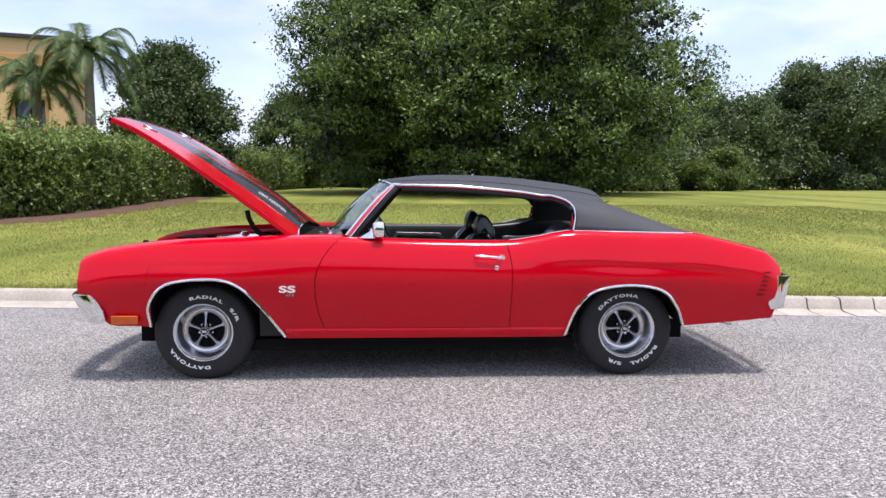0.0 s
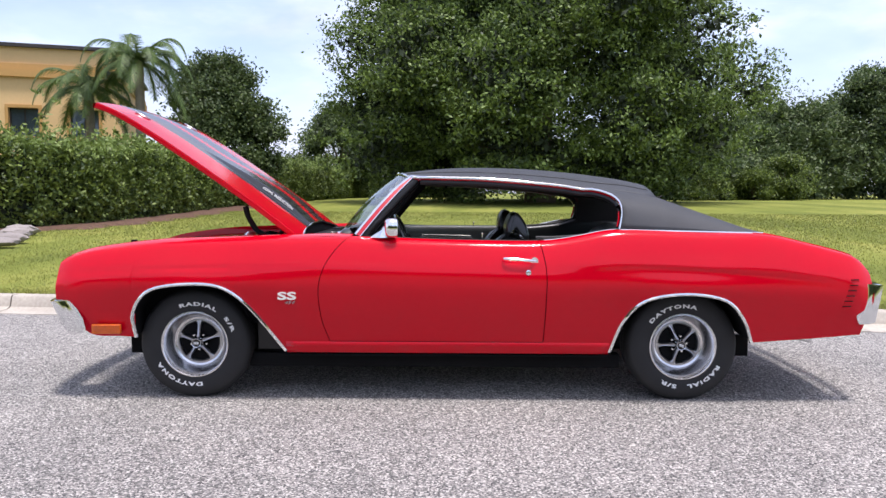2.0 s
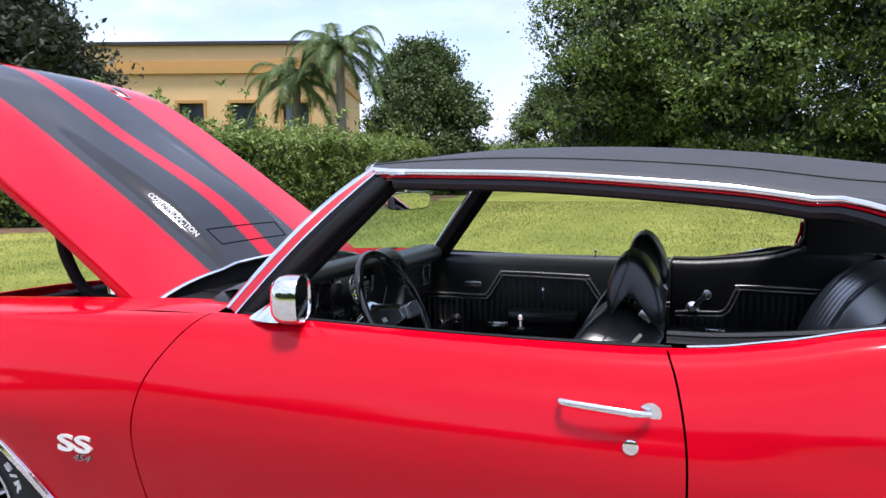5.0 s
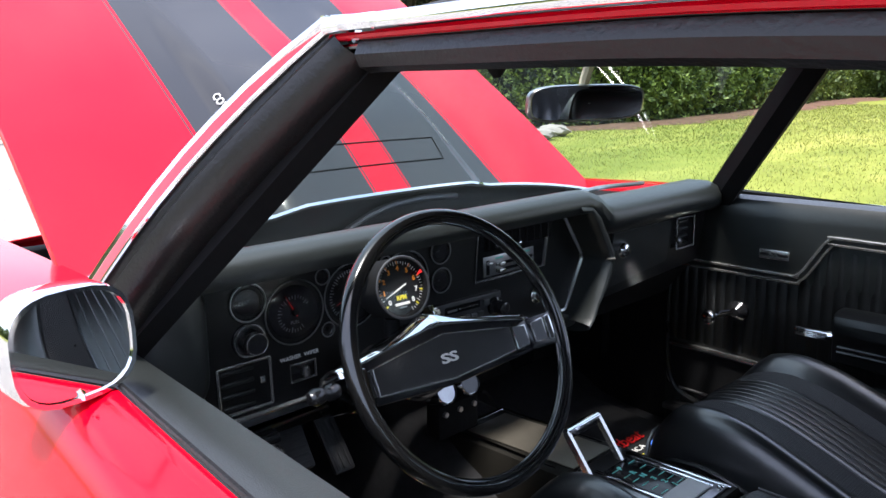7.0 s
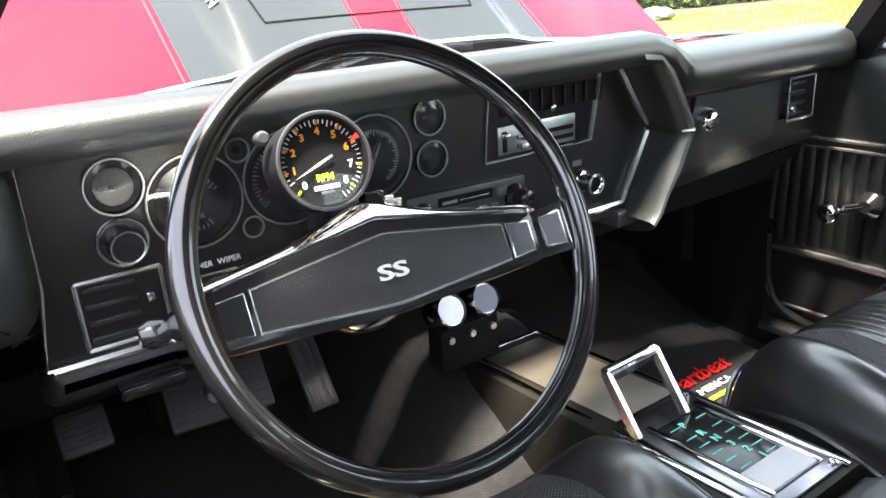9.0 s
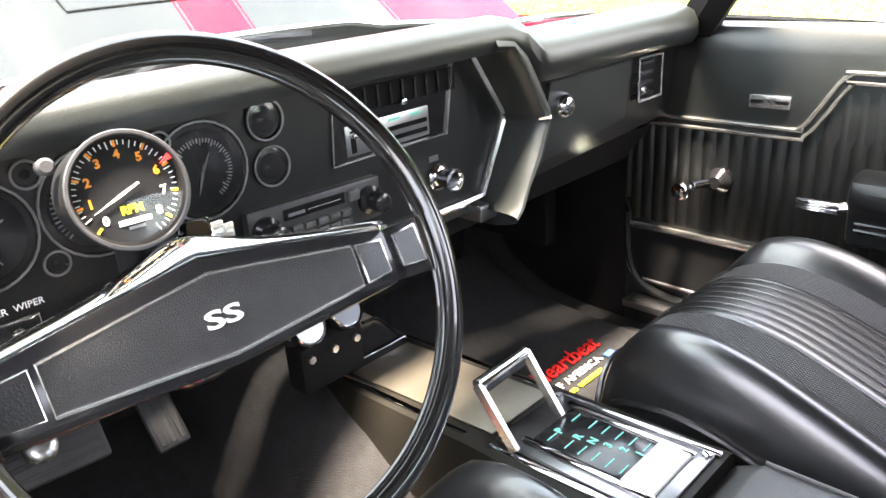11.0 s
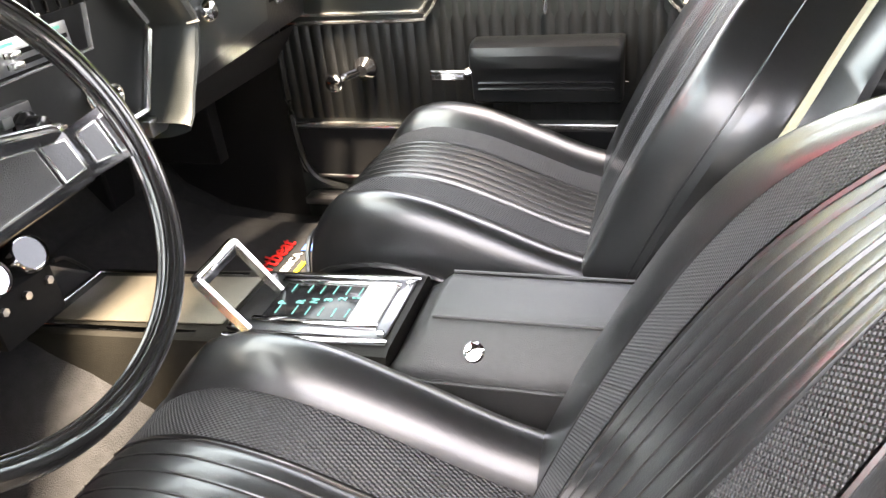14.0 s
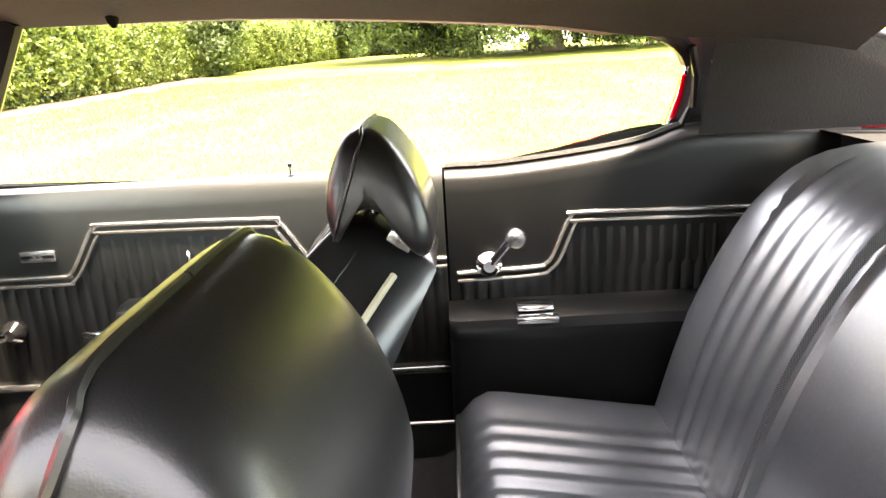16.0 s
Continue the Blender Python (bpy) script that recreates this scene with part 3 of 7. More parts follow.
def palm(x, y, height, seed):
    rng = random.Random(seed)
    z0 = ground_z(x, y)
    th = empty("palm_tree", "tall feathery palm tree with drooping grey-green fronds", "palm tree", at=(x, y, z0))
    prof = [(0.34, -0.1), (0.26, 0.4), (0.2, height * 0.5), (0.17, height * 0.8), (0.2, height * 0.86), (0.1, height)]
    turned("trunk", prof, mat("palm_trunk", (0.22, 0.19, 0.15), 0.9, vary=0.25, vary_scale=6), th, m=Matrix.Translation((x, y, z0)), k=12)
    top_ = Vector((x, y, z0 + height * 0.95))
    for i in range(27):
        a = i * 2.4 + rng.random() * 0.4
        up = 1.3 - 0.056 * i + rng.uniform(-0.1, 0.1)
        L = rng.uniform(2.5, 3.2)
        d = Vector((math.cos(a), math.sin(a), 0))
        mid = [top_ + d * (L * t * (0.95 - 0.25 * t * t)) + Vector((0, 0, L * (up * t - (0.5 + 0.5 * max(0, up)) * t * t * 1.1))) for t in spread(0, 1, 14)]
        bm = bmesh.new()
        add_sheet(bm, rings(mid, circle(0.018, 4)), True)
        for k in range(1, 14):
            p, q = mid[k - 1], mid[k]
            along = (q - p).normalized()
            side = along.cross(Vector((0, 0, 1))).normalized()
            for sgn in (-1, 1):
                for j in range(9):
                    b = p.lerp(q, j / 9)
                    ln = 0.52 * math.sin(math.pi * min(0.98, (k + 1) / 15)) * rng.uniform(0.85, 1.15) + 0.1
                    tip = b + side * sgn * ln * 0.72 + along * ln * 0.5 + Vector((0, 0, -ln * rng.uniform(0.15, 0.5)))
                    w = along * 0.017
                    f = [bm.verts.new(v) for v in (b - w, b + w, tip)]
                    bm.faces.new(f)
        me = bpy.data.meshes.new("frond")
        bm.to_mesh(me)
        bm.free()
        put("frond", me, PALM, th)
    return th


def building():
    """Low yellow stuccoed block with a cornice band and framed windows, behind the hedge."""
    th = empty("office_building", "yellow stucco office building with ochre bands and dark roof edge", "building", at=(-14.2, 30, 0))
    m = Matrix.Translation((-14.2, 30.0, 0.3)) @ Matrix.Rotation(radians(18), 4, "Z")
    H = 7.5

    def bl(name, x0, x1, y0, y1, z0, z1, material, parent=th, bevel=0.0):
        return block(name, x0, x1, y0, y1, z0, z1, material, parent, bevel=bevel, m=m)

    xs = [-1.6 - 2.55 * i for i in range(12)]
    wz0, wz1, ww = 3.45, 4.75, 1.25
    wall = bl("wall", -32, 0, 0.25, 14, 0, wz0, STUCCO)
    bl("wall", -32, 0, 0.25, 14, wz1, H, STUCCO)
    bl("wall", -32, 0, 0.75, 14, wz0, wz1, STUCCO)
    edge = 0.0
    for x in xs:
        bl("wall_pier", x + ww / 2, edge, 0.25, 0.75, wz0, wz1, STUCCO)
        edge = x - ww / 2
    for x in xs:
        w = bl("window", x - ww / 2, x + ww / 2, 0.52, 0.56, wz0, wz1, PANE)
        for a, b, c, d in ((x - ww / 2 - 0.14, x - ww / 2, wz0 - 0.14, wz1 + 0.14), (x + ww / 2, x + ww / 2 + 0.14, wz0 - 0.14, wz1 + 0.14), (x - ww / 2, x + ww / 2, wz1, wz1 + 0.14), (x - ww / 2, x + ww / 2, wz0 - 0.14, wz0)):
            bl("surround", a, b, 0.17, 0.3, c, d, STUCCO2, w)
        for a, b in ((x - 0.025, x + 0.025), (x - ww / 2, x - ww / 2 + 0.06), (x + ww / 2 - 0.06, x + ww / 2)):
            bl("mullion", a, b, 0.44, 0.5, wz0, wz1, ROOFDARK, w)
        bl("mullion", x - ww / 2, x + ww / 2, 0.445, 0.495, wz1 - 0.06, wz1, ROOFDARK, w)
    bl("cornice_band", -32.1, 0.1, 0.08, 14.1, 6.15, 6.5, STUCCO2)
    bl("cornice_band", -32.05, 0.05, 0.15, 14.05, 6.5, 6.75, STUCCO2)
    bl("roof", -32.2, 0.2, 0.05, 14.2, H, H + 0.16, ROOFDARK)
    return th


# ---- the setting behind the car ----
HEDGE_LINE = [(-24, 5.5), (-14.5, 10.0), (-9.9, 13.6), (-9.3, 19.5), (-9.6, 30), (-8.2, 48), (-6.5, 70)]
make_ground()
make_grass()
building()
palm(-11.4, 25.6, 6.5, 3)
palm(-13.9, 26.4, 5.4, 8)
tree("live_oak", 7.0, 40, 21.5, 23.6, "huge dense live oak with a wide dark green crown", 480000, OAK, 11, blobs=260, leaf=0.14, low=0.06, trunk_r=0.8)
tree("leafy_tree", -10.1, 32, 7.5, 6.0, "mid-sized leafy tree with ragged airy crown", 60000, OAK2, 5, blobs=80, leaf=0.12, low=0.1)
tree("leafy_tree", -7.6, 58, 8.0, 8.5, "small round-crowned tree beyond the hedge", 30000, OAK2, 7, blobs=46, leaf=0.15, low=0.1)
tree("magnolia_tree", -20.5, 17.5, 11.5, 9.0, "dense dark glossy-leaved tree beside the building", 50000, DARKLEAF, 9, blobs=60, leaf=0.15, low=0.12)
for i, (tx, ty, th_, sp) in enumerate(((20.5, 54, 4.8, 8), (27, 60, 6.6, 10), (33, 62, 9.6, 11), (42, 64, 12.5, 14), (32, 75, 9, 13), (52, 66, 13.5, 16), (24, 80, 6.2, 14), (-1, 70, 6.5, 12), (62, 70, 14, 17))):
    tree("woodland_tree", tx, ty, th_, sp, "dense green woodland tree at the lawn's far edge", 40000, OAK2, 20 + i, blobs=70, leaf=0.2, low=0.05)
for i, (tx, ty, th_, sp) in enumerate(((24.2, 50, 2.6, 3.4), (26.9, 50.5, 3.4, 4.2), (19.6, 49, 2.6, 5.0))):
    tree("bush", tx, ty, th_, sp, "round light green bush standing in the lawn", 16000, HEDGE, 40 + i, blobs=22, leaf=0.11, low=0.05, trunk_r=0.08, category="bush")
# trees across the road, which the paint mirrors
for i, (tx, ty, th_, sp) in enumerate(((-38, -40, 8, 11), (-27, -37, 6.5, 9), (-17, -39, 9, 11), (-7, -36, 6.5, 9), (3, -38, 8.5, 10), (13, -37, 6, 9), (23, -40, 9, 11), (35, -39, 7, 10))):
    tree("roadside_tree", tx, ty, th_, sp, "dense green tree across the road, mirrored in the paint", 9000, OAK2, 70 + i, blobs=40, leaf=0.42, low=0.08)
tagged(sheet("verge", [[(x, y, 0.05) for y in spread(-300, -13, 8)] for x in spread(-300, 300, 8)], LAWN), "mown green verge across the road", "lawn", kind="structure")
shrub_row("hedge", HEDGE_LINE, 2.12, 1.9, "long dense clipped green hedge with pale young shoots", 260000, 15, leaf=0.082)
bed = []
line = smooth_path([(a, b, 0) for a, b in HEDGE_LINE[:5]], 24)
for i, (p, q) in enumerate(zip(line, line[1:])):
    d = (q - p).normalized()
    side = Vector((d.y, -d.x, 0))
    edge = 2.15 + 0.22 * math.sin(i * 0.9) + 0.14 * math.sin(i * 2.3)
    bed.append([Vector((c.x, c.y, ground_z(c.x, c.y) + (0.05 if 0.2 < k < 0.95 else 0.0))) for c, k in ((p + side * edge * k, k) for k in spread(0.15, 1.0, 6))])
tagged(sheet("mulch_bed", bed, MULCH), "brown bark mulch under the hedge", "mulch bed", kind="structure")
for i, (sx, sy, sr) in enumerate(((-6.8, 8.7, 0.24), (-7.5, 10.0, 0.26), (-7.9, 10.9, 0.28), (-6.4, 7.8, 0.20))):
    bm = bmesh.new()
    bmesh.ops.create_icosphere(bm, subdivisions=3, radius=sr)
    for v in bm.verts:
        v.co += 0.25 * sr * noise.noise_vector(v.co * 2.2 / sr + Vector((i * 7, 0, 0)))
        v.co = Vector((v.co.x * 1.3, v.co.y, v.co.z * 0.42)) + Vector((sx, sy, ground_z(sx, sy) + 0.12))
    tagged(part("boulder", bm, STONE), "flat weathered stone lying in the mulch bed", "stone", "stones in the bed")

# ---- the car ----
top = soft_at([(-0.785, 0.792), (-0.76, 0.814), (-0.70, 0.838), (-0.56, 0.874), (-0.24, 0.915), (0.0, 0.928), (0.65, 0.950), (0.92, 0.953), (1.5, 0.935), (1.99, 0.931), (2.2, 0.955), (2.45, 0.997), (2.9, 0.985), (3.27, 0.978), (3.5, 0.932), (3.74, 0.873), (3.82, 0.842), (3.87, 0.800), (3.895, 0.765)])
half = soft_at([(-0.79, 0.855), (-0.76, 0.872), (-0.70, 0.89), (-0.60, 0.905), (-0.4, 0.925), (0.0, 0.945), (0.6, 0.95), (1.5, 0.953), (2.4, 0.957), (3.0, 0.957), (3.4, 0.948), (3.7, 0.93), (3.84, 0.908), (3.92, 0.89)])
inset = soft_at([(0.0, 0.085), (0.2, 0.050), (0.42, 0.019), (0.58, 0.003), (0.68, 0.0), (0.73, 0.001), (0.765, 0.008), (0.84, 0.026), (0.92, 0.049), (0.965, 0.066), (0.988, 0.084), (1.0, 0.110)])
low = soft_at([(-0.82, 0.58), (-0.71, 0.577), (-0.60, 0.39), (-0.312, 0.372), (0.5, 0.30), (2.45, 0.30), (3.206, 0.36), (3.80, 0.405), (3.83, 0.42), (3.92, 0.72)], 4)
arch_f = smooth_path([(-0.312, 0.372, 0), (-0.312, 0.52, 0), (-0.195, 0.655, 0), (0.07, 0.692, 0), (0.245, 0.655, 0), (0.39, 0.52, 0), (0.55, 0.298, 0)], 5)
arch_r = smooth_path([(2.403, 0.30, 0), (2.468, 0.48, 0), (2.585, 0.605, 0), (2.809, 0.646, 0), (3.031, 0.611, 0), (3.145, 0.50, 0), (3.206, 0.362, 0)], 5)
seam_f = soft_at([(0.30, 0.815), (0.356, 0.806), (0.494, 0.764), (0.667, 0.752), (0.80, 0.79), (0.90, 0.86), (0.97, 0.935)])
seam_b = soft_at([(0.30, 2.022), (0.356, 2.024), (0.60, 2.033), (0.76, 2.032), (0.88, 2.012), (0.95, 1.985)])
SEAM_X, SEAM_B = 0.80, 2.02


body_line = soft_at([(-0.80, 0.735), (-0.3, 0.765), (0.4, 0.778), (1.2, 0.775), (2.0, 0.778), (2.6, 0.785), (3.3, 0.745), (3.9, 0.70)])
fold_run = soft_at([(-0.80, 0.3), (-0.5, 0.9), (0.2, 1.0), (0.7, 0.55), (1.1, 0.3), (1.7, 0.35), (2.2, 0.9), (3.0, 1.0), (3.6, 0.6), (3.9, 0.1)])


def side_y(x, z):
    zt = top(x)
    s = (z - 0.29) / (zt - 0.29)
    flare = 0.0
    for xw, zw, wide in ((0.02, 0.70, 0.42), (2.83, 0.67, 0.46)):
        flare += 0.013 * math.exp(-((x - xw) / wide) ** 2) * math.exp(-((z - zw) / 0.085) ** 2)
    # soft body line that falls away under the shoulder
    line_z = body_line(x)
    d = z - line_z
    fold = -0.006 * math.exp(-(d / 0.05) ** 2) if d < 0 else -0.006 * math.exp(-(d / 0.016) ** 2)
    return half(x) - inset(max(0.0, min(1.0, s))) + flare + fold * fold_run(x)


def bottom(x):
    for arch in (arch_f, arch_r):
        if arch[0].x < x < arch[-1].x:
            return max(low(x), float(np.interp(x, [p.x for p in arch], [p.y for p in arch])))
    return low(x)


def shifted(x, z):
    w = math.exp(-((x - SEAM_X) / 0.14) ** 2)
    wb = math.exp(-((x - SEAM_B) / 0.10) ** 2)
    return x + (seam_f(z) - SEAM_X) * w + (seam_b(z) - SEAM_B) * wb


def flank(xs, zlo=None, n=44, sgn=-1, zhi=None):
    """Rows of the body side over the stations xs, from its lower edge to the shoulder."""
    rows = []
    for x in xs:
        z0, z1 = (zlo if zlo is not None else bottom(x)), (zhi(x) if zhi else top(x))
        row = []
        for v in spread(0, 0.94, n - 8) + spread(0.947, 1.0, 8):
            z = z0 + (z1 - z0) * v
            xx = shifted(x, z)
            row.append((xx, sgn * side_y(xx, z), z))
        rows.append(row)
    return rows


car = empty("car", "red two-door muscle car with black vinyl roof, hood raised, windows down", "car", at=(1.4, 0, 0))
FX = sorted(set([round(v, 4) for v in spread(-0.772, SEAM_X - 0.0025, 34)] + [round(p.x, 4) for p in arch_f]))
FX = [x for x in FX if x <= SEAM_X - 0.0025] + [SEAM_X - 0.0025]
RX = sorted(set([round(v, 4) for v in spread(SEAM_B + 0.0025, 3.885, 38)] + [round(p.x, 4) for p in arch_r]))


def dedupe(xs, d=0.004):
    out = [xs[0]]
    for x in xs[1:]:
        if x - out[-1] > d:
            out.append(x)
    return out


FX, RX = dedupe(FX), dedupe(RX)


def body_panels(sgn):
    def hem(rows):
        """Folded edges towards the seams."""
        def inn(row):
            return [(p[0], p[1] - sgn * 0.016, p[2]) for p in row]
        return [inn(rows[0])] + rows + [inn(rows[-1])]
    fender = sheet("front_fender", hem(flank(FX, sgn=sgn)), RED, car)
    door = sheet("door", hem(flank(spread(SEAM_X + 0.0025, SEAM_B - 0.0025, 30), 0.358, sgn=sgn)), RED, car)
    quarter = sheet("quarter_panel", hem(flank(RX, sgn=sgn)), RED, car)
    sheet("rocker_panel", [[(x, sgn * (side_y(x, z) - (0.0 if z > 0.3 else 0.01)), z) for z in (0.285, 0.295, 0.325, 0.354)] for x in spread(0.552, 2.40, 20)], RED, car, thick=0.004, offset=0)
    # dark body structure behind the seams
    sheet("inner_body_side", [[(x, sgn * (side_y(x, z) - 0.03), z) for z in spread(0.33, top(x) - 0.02, 8)] for x in spread(0.60, 2.35, 16)], DARK, car)
    # fender top and cowl side, up to the hood opening
    rows = []
    for x in spread(-0.772, 0.93, 24):
        y0, z0 = side_y(x, top(x)), top(x)
        yi = min(0.705, y0 - 0.02)
        rows.append([(x, sgn * (y0 + (yi - y0) * t), z0 + 0.012 * math.sin(math.pi * 0.5 * min(1, t * 1.6)) - (0.02 * max(0, t - 0.9) / 0.1)) for t in (0, 0.12, 0.3, 0.55, 0.8, 0.9, 1.0)] + [(x, sgn * (yi - 0.001), z0 - 0.06)])
    sheet("fender_top", rows, RED, car)
    # door and quarter sill, inward to the window slot
    rows = []
    for x in spread(0.93, 2.46, 30):
        y0, z0 = side_y(x, top(x)), top(x)
        rows.append([(x, sgn * y0, z0), (x, sgn * (y0 - 0.007), z0 + 0.003), (x, sgn * (y0 - 0.014), z0 + 0.002), (x, sgn * (y0 - 0.016), z0 - 0.02)])
    sheet("window_sill", rows, RED if sgn < 0 else BLACKIN, car)
    tube("belt_moulding", [(x, sgn * (side_y(x, top(x)) - 0.0185), top(x) + 0.004) for x in spread(1.0, 2.0, 24)], 0.0032, CHROME if sgn > 0 else SEAL, car, k=6)
    tube("belt_moulding", [(x, sgn * (side_y(x, top(x)) - 0.0185), top(x) + 0.004) for x in spread(2.03, 2.44, 14)], 0.0032, CHROME, car, k=6)
    # wheel-arch lips in bright metal
    for arch in (arch_f, arch_r):
        pts = [(p.x, sgn * (side_y(p.x, max(p.y, 0.3)) + 0.002), p.y) for p in arch]
        tube("arch_moulding", pts, 0.011, CHROME, car, "bright wheel-arch moulding", k=8, up=(0, sgn, 0))
    for cx, arch in ((0.0, arch_f), (2.845, arch_r)):
        rows = []
        for p in arch:
            y0 = side_y(p.x, max(p.y, 0.3)) - 0.006
            rows.append([(p.x, sgn * y0, p.y), (p.x, sgn * (y0 - 0.02), p.y + 0.01), (p.x, sgn * 0.52, p.y + 0.02)])
        sheet("wheel_housing", rows, DARK, car)
        block("wheel_housing_wall", cx - (0.5 if cx < 1 else 0.22), cx + 0.5, sgn * 0.50, sgn * 0.515, 0.2, 0.75 if cx < 1 else 0.60, DARK, car)
    return fender, door, quarter


for sgn in (-1, 1):
    body_panels(sgn)

# nose, grille and tail between the flanks
rows = []
for y in spread(-1, 1, 41):
    a = abs(y)
    x = -0.752 - 0.085 * (1 - a ** 2.6)
    yy = y * 0.80
    rows.append([(x + 0.055, yy, 0.775 + 0.03 * (1 - a * a)), (x + 0.015, yy, 0.765 + 0.02 * (1 - a * a)), (x, yy, 0.735), (x + 0.01, yy, 0.60), (x + 0.03, yy, 0.575)])
sheet("nose_panel", rows, RED, car, thick=0.005)
rows = []
for y in spread(-0.62, 0.62, 21):
    x = -0.842 + 0.085 * abs(y / 0.79) ** 2.6
    rows.append([(x - 0.004, y, 0.725), (x - 0.006, y, 0.66), (x - 0.002, y, 0.60)])
sheet("grille", rows, DARK, car, thick=0.01)
for sgn in (-1, 1):
    for yy in (0.42, 0.62):
        m = Matrix.Translation((-0.815 + 0.085 * (yy / 0.79) ** 2.6, sgn * yy, 0.665)) @ Matrix.Rotation(radians(-90), 4, "Y")
        turned("headlight", [(0.088, -0.01), (0.088, 0.012), (0.078, 0.02), (0.07, 0.012), (0.0, 0.022)], CHROME, car, m=m, k=24)
for name, sg, x0, zc, hh, dx in (("front_bumper", -1, -0.80, 0.49, 0.095, -0.10), ("rear_bumper", 1, 3.90, 0.585, 0.115, 0.09)):
    pts = []
    for y in spread(-1, 1, 49):
        a = abs(y)
        w = min(1.0, a / 0.95)
        back = max(0.0, (a - 0.95) / 0.05)
        if sg < 0:
            x = -0.735 - 0.12 * (1 - w ** 3.0) + 0.085 * back
        else:
            x = 3.905 + 0.06 * (1 - w ** 3.0) - 0.075 * back
        pts.append((x, math.copysign(w * (0.875 if sg < 0 else 0.885) + 0.012 * min(1, back * 2), y), zc))
    sec = [(0.0, -hh), (-0.022 * sg * -1, -hh * 0.7), (-0.035 * sg * -1, -hh * 0.1), (-0.03 * sg * -1, hh * 0.5), (-0.012 * sg * -1, hh * 0.92), (0.0, hh), (0.03 * sg * -1, hh * 0.9), (0.03 * sg * -1, -hh * 0.9)]
    rows = [[(p[0] + s * -1 + (-0.045 if sg < 0 else 0.02) * (t / hh), p[1], p[2] + t) for s, t in sec] for p in pts]
    sheet(name, rows, CHROME, car, "chrome bumper", closed=True, cap=True)
rows = []
for y in spread(-0.88, 0.88, 25):
    a = abs(y / 0.88)
    x = 3.935 - 0.05 * a ** 3
    rows.append([(x - 0.16, y * 0.84, 0.858 - 0.02 * a * a), (x - 0.065, y * 0.86, 0.805), (x - 0.03, y * 0.93, 0.73), (x - 0.06, y * 0.95, 0.44), (x - 0.10, y * 0.95, 0.41)])
sheet("tail_panel", rows, RED, car, thick=0.004)
rows = []
for x in spread(3.22, 3.80, 12):
    rows.append([(x, y, top(x) + 0.018 * math.cos(y / 0.83 * math.pi / 2) + 0.004) for y in spread(-side_y(x, top(x)), side_y(x, top(x)), 13)])
sheet("trunk_lid", rows, RED, car, thick=0.004)
block("floor_pan", 0.5, 2.4, -0.84, 0.84, 0.262, 0.272, DARK, car)
tube("tailpipe", [(3.1, -0.60, 0.38), (3.4, -0.68, 0.385), (3.54, -0.76, 0.375), (3.60, -0.79, 0.365)], 0.026, CHROME, car, k=12)
block("frame_rail", 0.3, 2.5, -0.72, -0.64, 0.17, 0.25, DARK, car)
block("frame_rail", 0.3, 2.5, 0.64, 0.72, 0.17, 0.25, DARK, car)
# side marker, emblem and louvres on the flanks
def on_side(x, z, out=0.004):
    return Vector((x, -(side_y(x, z) + out), z))


for sgn in (-1, 1):
    yy = sgn * (half(-0.46) - 0.018)
    mk = block("side_marker", -0.55, -0.385, yy - 0.012, yy + 0.012, 0.395, 0.450, AMBER, car, "amber ribbed side marker lamp", bevel=0.006)
    for i in range(5):
        block("lens_rib", -0.545, -0.39, yy + sgn * 0.0125, yy + sgn * 0.0165, 0.400 + 0.0105 * i, 0.404 + 0.0105 * i, AMBER, mk, bevel=0.0015)
    for i in range(6):
        z = 0.575 + 0.030 * i
        x = 3.725 + 0.008 * i
        y = side_y(x, z)
        yl = side_y(x + 0.03, z) - y
        tilt = Matrix.Translation((x, sgn * y, z)) @ Matrix.Rotation(math.atan2(sgn * yl, 0.03), 4, "Z") @ Matrix.Translation((-x, -sgn * y, -z))
        lv = block("louvre", x - 0.026, x + 0.026, sgn * (y - 0.006), sgn * (y + 0.0015), z - 0.004, z + 0.004, DARK, car, "dark slot louvre", bevel=0.002, m=tilt)
        block("louvre_lip", x - 0.028, x + 0.028, sgn * (y + 0.0005), sgn * (y + 0.005), z - 0.008, z - 0.003, RED, lv, bevel=0.001, m=tilt)
X0 = 0.575
flat = Matrix.Translation(on_side(X0, 0.622, 0.003)) @ Matrix.Rotation(radians(90), 4, "X")
words("fender_emblem", "SS", 0.060, flat, LETTER, car, "chrome double-letter emblem", depth=0.004, bold=0.0015, width=0.105)
words("fender_emblem_number", "454", 0.026, Matrix.Translation(on_side(X0 + 0.01, 0.585, 0.002)) @ Matrix.Rotation(radians(90), 4, "X"), STEEL, car, "dull metal engine-size figures", depth=0.003, shear=0.4, xs=1.4)


